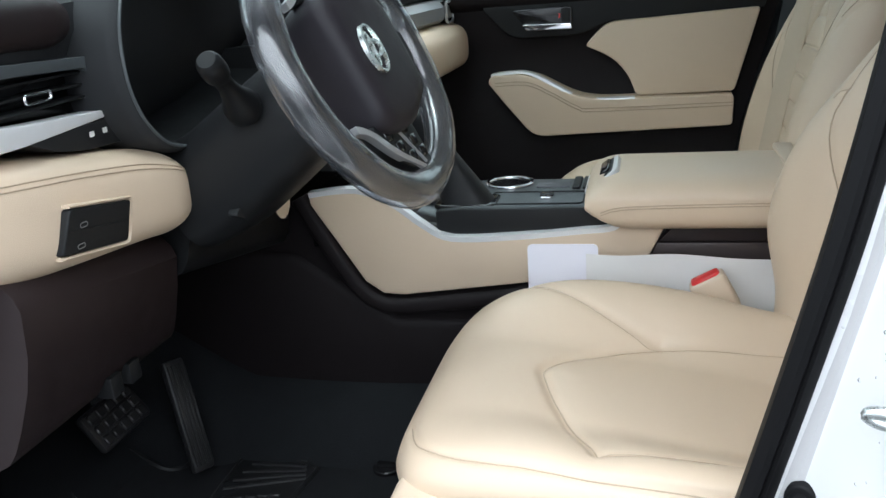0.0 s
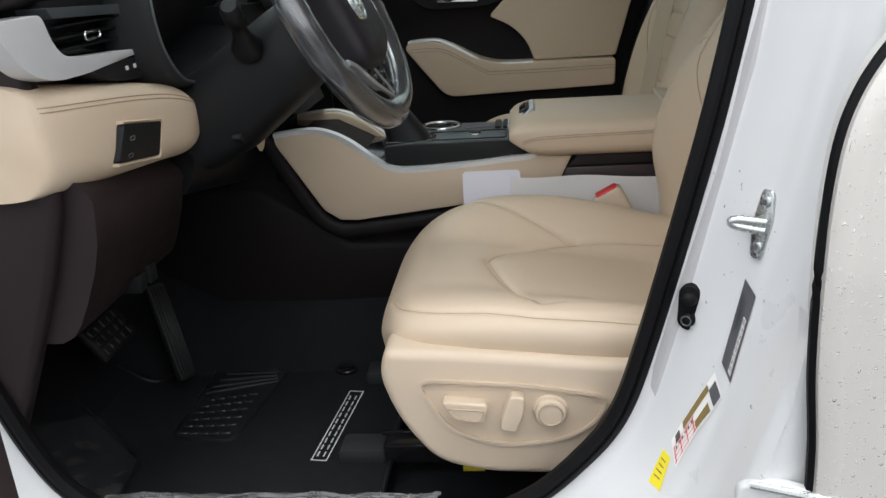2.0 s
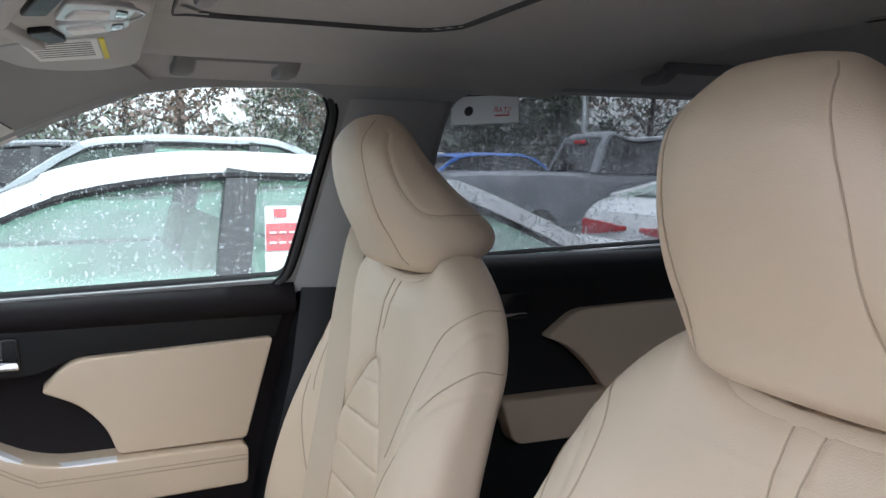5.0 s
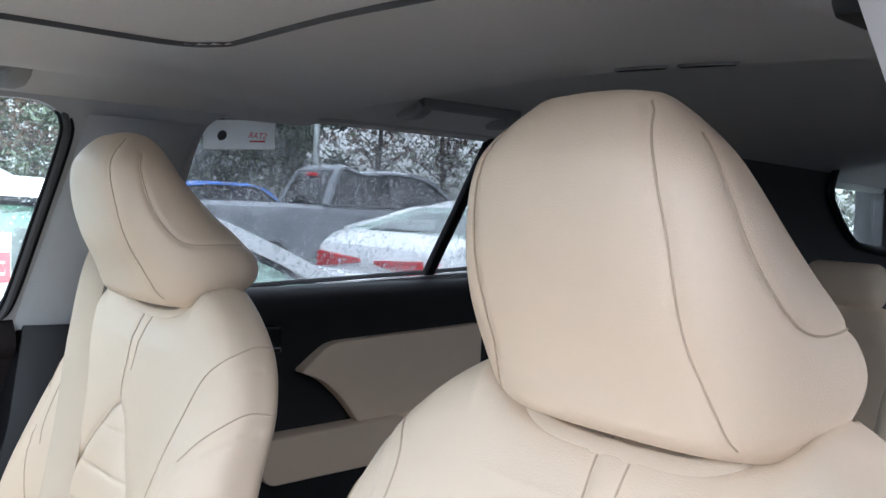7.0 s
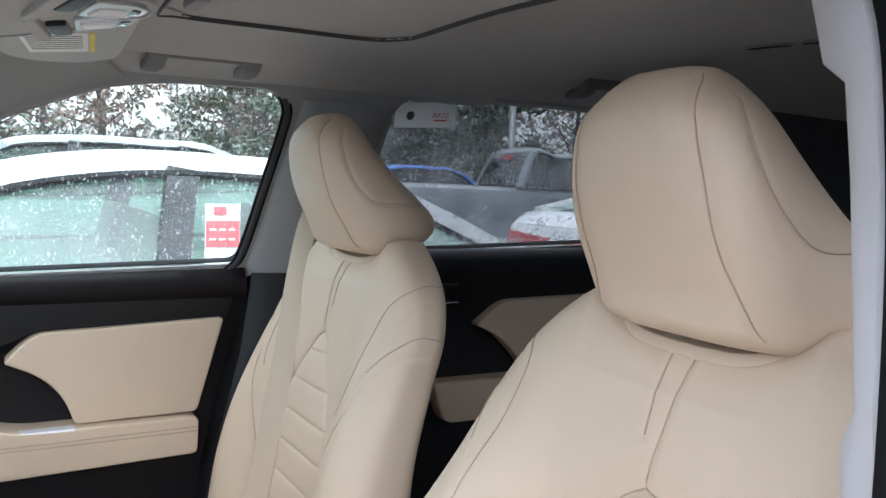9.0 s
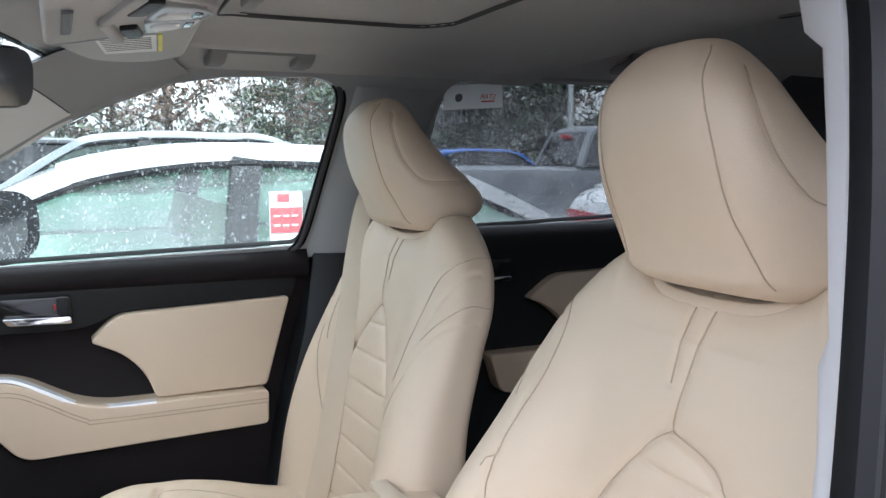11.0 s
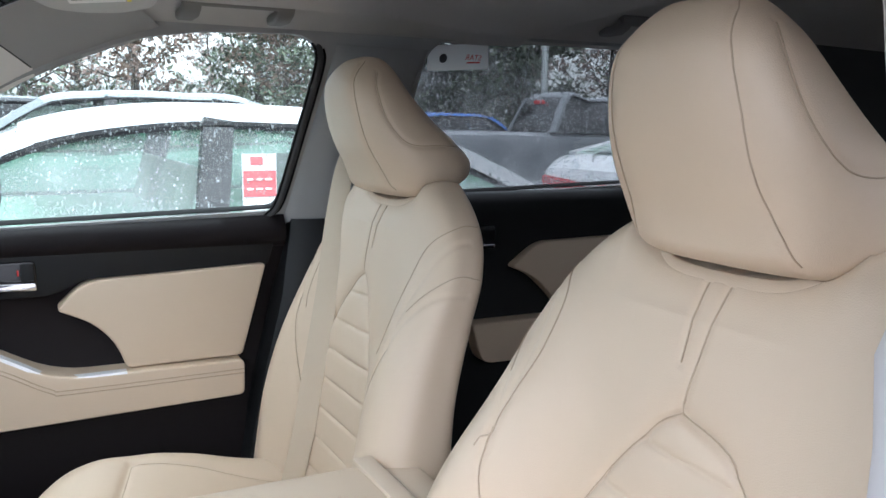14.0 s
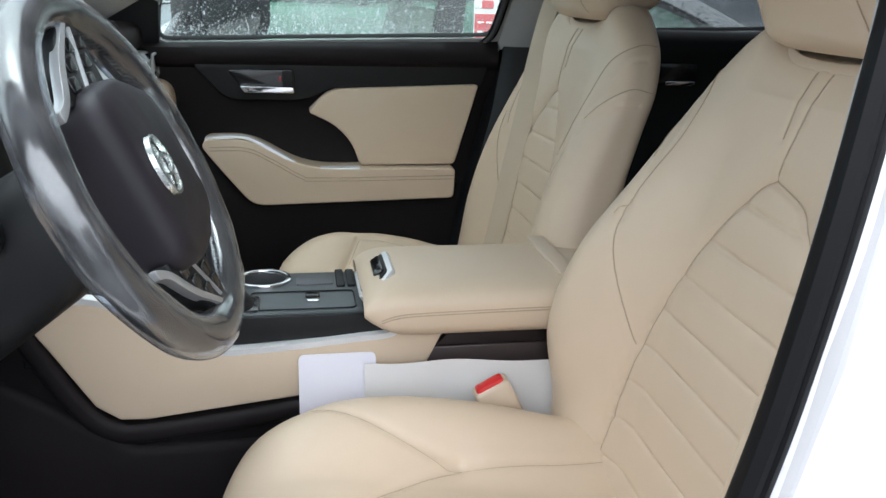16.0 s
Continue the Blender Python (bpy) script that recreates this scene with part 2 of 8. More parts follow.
def prism(bm, pts, place, d0, d1, r=0.004, seg=2):
    """A plate with the outline pts (a, b), from depth d0 to d1; place(a, b, d) gives the point in the world. Both rims are rounded by r."""
    steps = [(0.0, d0), (0.0, d1)]
    if r:
        sg = 1.0 if d1 > d0 else -1.0
        r = min(r, abs(d1 - d0) * 0.48)
        for _ in range(6):
            q = inset(pts, r)
            if all((q[i][0] - q[i - 1][0]) * (pts[i][0] - pts[i - 1][0]) + (q[i][1] - q[i - 1][1]) * (pts[i][1] - pts[i - 1][1]) >= -1e-9 for i in range(len(pts))):
                break
            r *= 0.7
        a = [(r * (1 - math.sin(t)), d0 + sg * r * (1 - math.cos(t))) for t in np.linspace(0, math.pi / 2, seg + 2)]
        b = [(q, d0 + d1 - d) for q, d in a[::-1]]
        steps = a + b
    rows = [[bm.verts.new(place(x, y, d)) for x, y in (inset(pts, q) if q else pts)] for q, d in steps]
    n = len(pts)
    for ra, rb in zip(rows, rows[1:]):
        for i in range(n):
            bm.faces.new((ra[i], ra[(i + 1) % n], rb[(i + 1) % n], rb[i]))
    bm.faces.new(rows[0][::-1])
    bm.faces.new(rows[-1])


def loft(bm, rings, cap=True, closed=True):
    rows = [[bm.verts.new(p) for p in ring] for ring in rings]
    n = len(rows[0])
    for a, b in zip(rows, rows[1:]):
        for i in range(n if closed else n - 1):
            bm.faces.new((a[i], a[(i + 1) % n], b[(i + 1) % n], b[i]))
    if cap and closed:
        bm.faces.new(rows[0][::-1])
        bm.faces.new(rows[-1])


def smooth_line(pts, n=8, closed=False):
    """Catmull-Rom through the points."""
    p = [Vector(q) for q in pts]
    k = len(p)
    out = []
    for i in range(k if closed else k - 1):
        a = p[(i - 1) % k] if closed or i else p[0] * 2 - p[1]
        b, c = p[i], p[(i + 1) % k]
        d = p[(i + 2) % k] if closed or i + 2 < k else p[-1] * 2 - p[-2]
        for j in range(n):
            t = j / n
            out.append(0.5 * (2 * b + (c - a) * t + (2 * a - 5 * b + 4 * c - d) * t * t + (3 * b - a - 3 * c + d) * t ** 3))
    if not closed:
        out.append(p[-1])
    return out


def sweep(bm, pts, section, closed=False, up=(0, 0, 1), scale=None):
    """Sweep a closed section [(side, up)] along pts."""
    pts = [Vector(p) for p in pts]
    n = len(pts)
    rings = []
    u0 = Vector(up)
    for i, p in enumerate(pts):
        a = pts[(i - 1) % n] if closed or i else p
        b = pts[(i + 1) % n] if closed or i + 1 < n else p
        t = (b - a).normalized()
        s = t.cross(u0)
        if s.length < 1e-4:
            s = t.orthogonal()
        s.normalize()
        u = s.cross(t).normalized()
        k = scale(i / max(1, n - 1)) if scale else 1.0
        rings.append([p + s * x * k + u * y * k for x, y in section])
    if closed:
        rings.append(rings[0])
        rows = [[bm.verts.new(q) for q in ring] for ring in rings[:-1]]
        m = len(section)
        for a, b in zip(rows, rows[1:] + rows[:1]):
            for i in range(m):
                bm.faces.new((a[i], a[(i + 1) % m], b[(i + 1) % m], b[i]))
    else:
        loft(bm, rings)


def circle(r, n=10, ry=None):
    return [(r * math.cos(2 * math.pi * i / n), (ry or r) * math.sin(2 * math.pi * i / n)) for i in range(n)]


def rrect(w, h, r, n=4):
    """A rounded rectangle of width w, height h about the origin."""
    out = []
    for cx, cy, a in ((w / 2 - r, h / 2 - r, 0), (-w / 2 + r, h / 2 - r, 90), (-w / 2 + r, -h / 2 + r, 180), (w / 2 - r, -h / 2 + r, 270)):
        for i in range(n + 1):
            t = radians(a + 90 * i / n)
            out.append((cx + r * math.cos(t), cy + r * math.sin(t)))
    return out


def round_poly(pts, r, n=4):
    """A polygon with its corners rounded by r (one number, or one for each corner)."""
    out = []
    k = len(pts)
    for i in range(k):
        p, a, b = Vector(pts[i]), Vector(pts[i - 1]), Vector(pts[(i + 1) % k])
        q = r[i] if isinstance(r, (list, tuple)) else r
        u, w = (a - p), (b - p)
        q = min(q, u.length * 0.49, w.length * 0.49)
        s, e = p + u.normalized() * q, p + w.normalized() * q
        for j in range(n + 1):
            t = j / n
            out.append(tuple((1 - t) ** 2 * s + 2 * t * (1 - t) * p + t * t * e))
    return out


def tube(bm, pts, r, n=8, closed=False, up=(0, 0, 1)):
    sweep(bm, pts, circle(r, n), closed, up)


def sup(t, e):
    """Superellipse point at the angle t."""
    c, s = math.cos(t), math.sin(t)
    return math.copysign(abs(c) ** e, c), math.copysign(abs(s) ** e, s)


def spline(xs, ys):
    """A smooth function through the points (monotone in x)."""
    xs, ys = np.array(xs, float), np.array(ys, float)
    d = np.gradient(ys, xs)

    def f(x):
        x = np.clip(x, xs[0], xs[-1])
        i = np.clip(np.searchsorted(xs, x) - 1, 0, len(xs) - 2)
        h = xs[i + 1] - xs[i]
        t = (x - xs[i]) / h
        return ((1 + 2 * t) * (1 - t) ** 2 * ys[i] + t * (1 - t) ** 2 * h * d[i] + t * t * (3 - 2 * t) * ys[i + 1] + t * t * (t - 1) * h * d[i + 1])
    return f


def near_line(P, line):
    """Distance of the 2D points P (n, 2) from a polyline."""
    best = np.full(len(P), 9.0)
    L = np.array(line, float)
    for a, b in zip(L, L[1:]):
        d = b - a
        t = np.clip(((P - a) @ d) / max(1e-9, d @ d), 0, 1)
        best = np.minimum(best, np.hypot(*(P - a - t[:, None] * d).T))
    return best


def grid_mesh(name, W, closed_u=True, cap=True):
    """A mesh from rings W (rows, n, 3)."""
    r, n = W.shape[:2]
    f = []
    for i in range(r - 1):
        for j in range(n if closed_u else n - 1):
            k = (j + 1) % n
            f.append((i * n + j, i * n + k, (i + 1) * n + k, (i + 1) * n + j))
    if cap:
        f.append(tuple(range(n))[::-1])
        f.append(tuple((r - 1) * n + j for j in range(n)))
    me = bpy.data.meshes.new(name)
    me.from_pydata(W.reshape(-1, 3).tolist(), [], f)
    me.update()
    return me


def ring_normals(W):
    du = np.roll(W, -1, 1) - np.roll(W, 1, 1)
    dv = np.gradient(W, axis=0)
    n = np.cross(du, dv)
    return n / np.maximum(1e-9, np.linalg.norm(n, axis=2, keepdims=True))


def thread(name, lines, tree, cast, parent, material, r=0.0011, lift=0.0006):
    """Seam threads laid on a surface: each 2D line is cast on to it; cast(a, b) gives the ray's start and way."""
    bm = B()
    for line in lines:
        pts = []
        for a, b in line:
            o, d = cast(a, b)
            hit, nor, _, _ = tree.ray_cast(Vector(o), Vector(d))
            if hit is not None:
                pts.append(hit - Vector(d).normalized() * lift)
        if len(pts) > 2:
            tube(bm, pts, r, 5)
    return part(name, bm, material, parent)

# ---- the car's shell ----
CY = 1.345            # the car's middle
def side(z):          # the glass's inner face on the far side, leaning in with height
    return 2.13 - 0.4 * (z - 1.17)


# floor and sills
floor = thing("floor", (-0.3, CY, 0.36), "black carpeted car floor under the mat", "floor", kind="structure")
bm = B()
def floor_z(x, y):
    z = 0.372 + 0.012 * math.sin(x * 5 + 1) + max(0, -0.72 - x) * 0.55
    hump = math.exp(-((y - CY) / 0.17) ** 4) * 0.16
    return z + hump + 0.05 * max(0, (abs(y - CY) - 0.66) / 0.1)
rows = []
for i in range(60):
    x = -1.25 + 2.9 * i / 59
    rows.append([(x, 0.62 + 1.47 * j / 49, floor_z(x, 0.62 + 1.47 * j / 49)) for j in range(50)])
loft(bm, rows, cap=False, closed=False)
part("carpet", bm, CARPET, floor)

# bulkhead and the dark space under the dashboard
bm = B()
box(bm, (-1.32, 0.55, 0.3), (-1.27, 2.14, 1.2), 0.01)
part("bulkhead", bm, CARPET, floor)

for y_ in (0.55, 2.10):
    bm = B()
    box(bm, (-1.30, y_, 0.3), (-0.62 if y_ > 1 else -0.80, y_ + 0.05, 1.14), 0.01)
    part("kick_panel", bm, BLACK, floor)
# ceiling
roof_in = thing("ceiling", (0.4, CY, 1.57), "grey fabric headliner with a sunroof recess", "headliner", kind="structure")
SX0, SX1, SY0, SY1 = 0.03, 0.396, CY - 0.25, CY + 0.25
def roof_z(x, y):
    d = abs(y - CY)
    crown = 1.592 - 0.03 * (d / 0.5) ** 2 - max(0, d - 0.5) ** 2 * 0.6
    fall = -0.28 * max(0, 0.02 - x) ** 1.6 - 0.022 * math.exp(-((x - 0.72) / 0.16) ** 2) * math.exp(-(d / 0.52) ** 6) + 0.045 / (1 + math.exp(-(x - 0.80 - 0.05 * math.exp(-(d / 0.3) ** 2)) / 0.004)) * math.exp(-(d / 0.6) ** 8) - 0.02 * max(0, x - 1.2)
    rim = 0.0
    ex = max(SX0 - x, x - SX1, 0)
    ey = max(SY0 - y, y - SY1, 0)
    e = math.hypot(ex, ey)
    rim = -0.008 * math.exp(-(e / 0.04) ** 2)
    x_ = max(0.0, min(1.0, (x - 0.34) / 0.26))
    fold = 0.440 + 0.055 * x_ * x_ * (3 - 2 * x_)
    on = 1 / (1 + math.exp((x - 0.78) / 0.03)) / (1 + math.exp((-0.06 - x) / 0.03))
    rail = -0.020 * math.exp(-((d - fold) / 0.034) ** 2) * on
    pocket = 0.014 * math.exp(-((d - 0.528) / 0.034) ** 2) / (1 + math.exp((x - 0.285) / 0.012)) / (1 + math.exp((0.025 - x) / 0.012))
    return crown + fall + rim + rail + pocket
bm = B()
NX, NY = 200, 100
xs = np.concatenate([np.linspace(-0.38, 0.74, 90), np.linspace(0.745, 0.90, 60), np.linspace(0.92, 3.7, 50)])
ys = np.linspace(CY - 0.645, CY + 0.645, NY)
def front_edge(y):
    """Where the headliner meets the windscreen."""
    return -0.205 - 0.14 * (1 - abs((y - CY) / 0.52) ** 1.2)
def lined(x, y):
    x = x if x > -0.02 else front_edge(y) + (x + 0.38) * (-0.02 - front_edge(y)) / 0.36
    return (x, y, roof_z(x, y))
vs = [[bm.verts.new(lined(x, y)) for y in ys] for x in xs]
for i in range(NX - 1):
    for j in range(NY - 1):
        cx, cy = (xs[i] + xs[i + 1]) / 2, (ys[j] + ys[j + 1]) / 2
        if SX0 < cx < SX1 and SY0 < cy < SY1:
            qx, qy = min(cx - SX0, SX1 - cx), min(cy - SY0, SY1 - cy)
            if qx + qy > 0.05:
                continue
        bm.faces.new((vs[i][j], vs[i + 1][j], vs[i + 1][j + 1], vs[i][j + 1]))
bmesh.ops.delete(bm, geom=[v for v in bm.verts if not v.link_faces], context="VERTS")
part("headliner", bm, LINER, roof_in)
bm = B()
tube(bm, [(front_edge(y) + 0.002, y, roof_z(front_edge(y), y) + 0.004) for y in np.linspace(CY - 0.56, CY + 0.56, 40)], 0.007, 8)
part("front_border", bm, RUBBER, roof_in, "black ceramic border along the windscreen")
bm = B()
ring = smooth_line([(x, y, roof_z(x, y) - 0.0016) for x, y in
                    [(SX0 + 0.03, SY0), (0.2, SY0 - 0.002), (SX1 - 0.06, SY0), (SX1 - 0.012, SY0 + 0.03), (SX1, SY0 + 0.07), (SX1 + 0.002, CY), (SX1, SY1 - 0.07),
                     (SX1 - 0.012, SY1 - 0.03), (SX1 - 0.06, SY1), (0.2, SY1 + 0.002), (SX0 + 0.03, SY1), (SX0, SY1 - 0.03), (SX0, SY0 + 0.03)]], 6, True)
sweep(bm, ring, [(-0.0022, 0.003), (-0.0012, -0.001), (0.0016, -0.001), (0.0022, 0.006), (-0.0022, 0.006)], True)
part("sunroof_edge", bm, DARKTRIM, roof_in)
bm = B()
rows = []
for x in np.linspace(SX0 - 0.04, SX1 + 0.02, 24):
    rows.append([(x, y, roof_z(min(max(x, SX0), SX1), min(max(y, SY0), SY1)) + 0.0030) for y in np.linspace(SY0 - 0.02, SY1 + 0.02, 20)])
loft(bm, rows, cap=False, closed=False)
shade = part("sun_shade", bm, LINER, roof_in, "closed light grey fabric sunroof shade")
bm = B()
box(bm, (SX0 + 0.012, CY + 0.075, 1.566), (SX0 + 0.032, CY + 0.145, 1.580), 0.005)
part("shade_grip", bm, TRIMGREY, shade)

for y_ in (CY - 0.135, CY - 0.226):
    bm = B()
    prism(bm, [(y_ + 0.040 * c, 0.010 * s_) for c, s_ in (sup(2 * math.pi * j / 28, 1.1) for j in range(28))], lambda a, b, d: (0.768 + b, a, roof_z(0.768 + b, a) - 0.0005 - d), -0.002, 0.003, 0.001)
    rv = part("roof_vent", bm, HANDLEGREY, roof_in, "slim grey roof air vent")
    bm = B()
    prism(bm, [(y_ + 0.036 * c, 0.0075 * s_) for c, s_ in (sup(2 * math.pi * j / 24, 1.1) for j in range(24))], lambda a, b, d: (0.768 + b, a, roof_z(0.768 + b, a) - 0.0005 - d), 0.0025, 0.0042, 0)
    part("vent_slot", bm, GLOSSBLACK, rv)

# outer roof and body panels on the far side
body = thing("car_body", (0.3, CY, 0.3), "pearl white painted car body shell with an open door frame", "car body", kind="structure")
bm = B()
rows = []
for i in range(30):
    x = -0.18 + 3.96 * i / 29
    rows.append([(x - 0.13 * (1 - s * s) * max(0.0, 1 - i / 6), CY + s * 0.70, 1.66 - 0.05 * s * s - 0.05 * abs(s) ** 6 - 0.5 * max(0, 0.0 - x) ** 1.6) for s in np.linspace(-1, 1, 24)])
loft(bm, rows, cap=False, closed=False)
part("roof_skin", bm, WHITE, body)
for s in (0, 1):
    bm = B()
    pts = smooth_line([(-0.44, 0, 1.42), (-0.2, 0, 1.55), (0.1, 0, 1.60), (0.8, 0, 1.61), (1.5, 0, 1.59), (2.2, 0, 1.5)], 8)
    yy = CY + 0.70 if s else CY - 0.70
    sweep(bm, [(p.x, yy, p.z) for p in pts], [(-0.05, -0.05), (0.05, -0.05), (0.05, 0.04), (-0.05, 0.04)])
    part("roof_rail_panel", bm, WHITE, body)

# near-side sill, front pillar foot and B-pillar jamb, all white, with the rubber seal round the opening
SEAL = [(-0.98, 0.70, 1.18), (-0.93, 0.645, 1.05), (-0.85, 0.615, 0.85), (-0.79, 0.61, 0.72), (-0.745, 0.61, 0.59), (-0.70, 0.61, 0.515), (-0.63, 0.61, 0.475), (-0.5, 0.61, 0.464),
        (-0.3, 0.61, 0.466), (-0.15, 0.61, 0.476), (-0.075, 0.61, 0.505), (-0.015, 0.61, 0.557), (0.040, 0.61, 0.63), (0.077, 0.610, 0.744), (0.128, 0.609, 0.951), (0.152, 0.612, 1.06),
        (0.180, 0.623, 1.20), (0.220, 0.656, 1.38), (0.251, 0.703, 1.50), (0.21, 0.755, 1.556), (0.1, 0.77, 1.572), (-0.1, 0.775, 1.565), (-0.28, 0.77, 1.51), (-0.6, 0.745, 1.37)]
seal_line = smooth_line(SEAL, 8, True)
seal = thing("door_seal", (-0.3, 0.61, 0.47), "black rubber weather seal round the open door frame", "rubber seal", kind="structure")
bm = B()
cen = Vector((-0.35, 0.64, 1.0))
def ring_sweep(bm, line, section):
    """section: (outward from the opening, towards the car's outside)."""
    n = len(line)
    rings = []
    for i, p in enumerate(line):
        t = (line[(i + 1) % n] - line[i - 1]).normalized()
        out = Vector((0, -1, 0))
        o = t.cross(out).normalized()
        if o.dot(p - cen) < 0:
            o = -o
        rings.append([p + o * a + out * b for a, b in section])
    rows = [[bm.verts.new(q) for q in r] for r in rings]
    m = len(section)
    for a, b in zip(rows, rows[1:] + rows[:1]):
        for i in range(m):
            bm.faces.new((a[i], a[(i + 1) % m], b[(i + 1) % m], b[i]))
ring_sweep(bm, seal_line, [(-0.006, -0.007), (-0.0095, 0.0), (-0.009, 0.010), (-0.002, 0.016), (0.003, 0.0155), (0.0055, 0.0125), (0.008, 0.0150), (0.014, 0.0125), (0.019, 0.006), (0.019, -0.006), (0.004, -0.011)])
part("seal_bulb", bm, RUBBER, seal)
# body flange: from the seal outwards to the outer skin
bm = B()
n = len(seal_line)
rings = []
for i, p in enumerate(seal_line):
    t = (seal_line[(i + 1) % n] - seal_line[i - 1]).normalized()
    out = Vector((0, -1, 0))
    o = t.cross(out).normalized()
    if o.dot(p - cen) < 0:
        o = -o
    prof = [(0.006, -0.008), (0.008, 0.004), (0.016, 0.009), (0.024, 0.012), (0.032, 0.022), (0.042, 0.040), (0.054, 0.058), (0.064, 0.073), (0.070, 0.082), (0.073, 0.090), (0.077, 0.095), (0.0835, 0.105), (0.0865, 0.119), (0.0915, 0.126), (0.097, 0.145),
            (0.101, 0.168), (0.105, 0.178), (0.112, 0.184), (0.12, 0.184)]
    rings.append([p + o * a + out * b for a, b in prof])
rows = [[bm.verts.new(q) for q in r] for r in rings]
m = len(rings[0])
for a, b in zip(rows, rows[1:] + rows[:1]):
    for i in range(m - 1):
        bm.faces.new((a[i], a[i + 1], b[i + 1], b[i]))
jamb = part("door_jamb", bm, WHITE, body, "white painted door jamb with pressed steps", 40)

# rear door skin beside the jamb, closed
bm = B()
EDGE = [(0.206, 0.30), (0.208, 0.45), (0.210, 0.58), (0.210, 0.70), (0.202, 0.80), (0.200, 0.90), (0.204, 0.98), (0.215, 1.04), (0.240, 1.09), (0.285, 1.14)]
e = smooth_line([(x, 0, z) for x, z in EDGE], 6)
rows = []
for p in e:
    yb = 0.392 + 0.06 * max(0, p.z - 0.9) + 0.05 * max(0, 0.6 - p.z)
    rows.append([(p.x + 0.006, yb + 0.055, p.z), (p.x + 0.001, yb + 0.02, p.z), (p.x + 0.002, yb + 0.004, p.z), (p.x + 0.008, yb - 0.001, p.z), (p.x + 0.02, yb - 0.004, p.z),
                 (p.x + 0.10, yb - 0.008, p.z), (p.x + 0.35, yb - 0.01, p.z), (1.3, yb, p.z)])
loft(bm, rows, cap=False, closed=False)
rear_door = tagged(part("rear_door_skin", bm, DULLWHITE, None), "wet white rear door skin in a ground-dulled tone, beaded with rain", "car door", kind="structure")
bm = B()
tube(bm, [(p.x + 0.001, 0.408 + 0.06 * max(0, p.z - 0.9) + 0.05 * max(0, 0.6 - p.z), p.z) for p in e], 0.006, 6)
part("door_edge_seal", bm, RUBBER, rear_door)

# flat of the pillar between the jamb's fold and the rear door's edge
fold_x = {}
for i, p in enumerate(seal_line):
    t = (seal_line[(i + 1) % n] - seal_line[i - 1]).normalized()
    o = t.cross(Vector((0, -1, 0))).normalized()
    o = -o if o.dot(p - cen) < 0 else o
    q = p + o * 0.1005
    if p.z < 1.0 and p.x > -0.2:
        fold_x[q.z] = q.x
fz = sorted(fold_x)
bm = B()
rows = []
for z in np.linspace(0.372, 0.845, 30):
    xa = float(np.interp(z, fz, [fold_x[k] for k in fz]))
    xe = float(np.interp(z, [k.z for k in e], [k.x for k in e])) + 0.004
    xa = min(xa, xe - 0.004)
    g_ = xe - xa
    rows.append([(xa, 0.452, z), (xa + 0.06 * g_, 0.441, z), (xa + 0.16 * g_, 0.433, z), (xa + 0.32 * g_, 0.428, z), (xa + 0.40 * g_, 0.4245, z), (xa + 0.62 * g_, 0.423, z), (xa + 0.9 * g_, 0.4235, z), (xe, 0.428, z)])
loft(bm, rows, cap=False, closed=False)
part("pillar_skin", bm, WHITE, body, "white painted pillar skin behind the door edge")
# inner B-pillar trim on the near side
bm = B()
rows = []
for z, x0, y0, k in ((0.45, 0.035, 0.615, 0.6), (0.7, 0.072, 0.620, 0.6), (0.95, 0.134, 0.622, 0.6), (1.06, 0.157, 0.624, 1.1), (1.20, 0.185, 0.637, 1.25), (1.245, 0.196, 0.645, 1.45), (1.262, 0.199, 0.649, 1.0), (1.38, 0.224, 0.672, 1.4), (1.435, 0.238, 0.690, 1.4), (1.447, 0.240, 0.694, 2.1), (1.5, 0.252, 0.716, 2.2), (1.57, 0.25, 0.77, 2.0)):
    rows.append([(x0, y0, z), (x0 + 0.003, y0 + 0.010 * k, z), (x0 + 0.012, y0 + 0.018 * k, z), (x0 + 0.05, y0 + 0.022 * k, z), (x0 + 0.16, y0 + 0.028, z), (x0 + 0.2, y0, z), (x0 + 0.2, y0 - 0.05, z), (x0 + 0.02, y0 - 0.03, z)])
loft(bm, rows)
tagged(part("pillar_trim", bm, PILLARGREY, None), "light grey plastic B-pillar trim beside the driver seat", "pillar trim", kind="structure")
# body side behind the driver seat, closing the place
bm = B()
box(bm, (0.34, 0.60, 0.4), (3.7, 0.66, 1.17), 0.01)
box(bm, (0.34, 0.74, 1.50), (3.7, 0.80, 1.60), 0.01)
part("inner_side", bm, BLACK, body)
bm = B()
prism(bm, [(0.44, 1.16), (0.46, 1.53), (3.6, 1.53), (3.6, 1.16)], lambda a, b, d: (a, 0.60 + 0.4 * (b - 1.17) + d, b), 0.0, 0.004, 0)
part("rear_side_glass", bm, GLASS_DK, body, "dark tinted rear side glass").visible_shadow = False
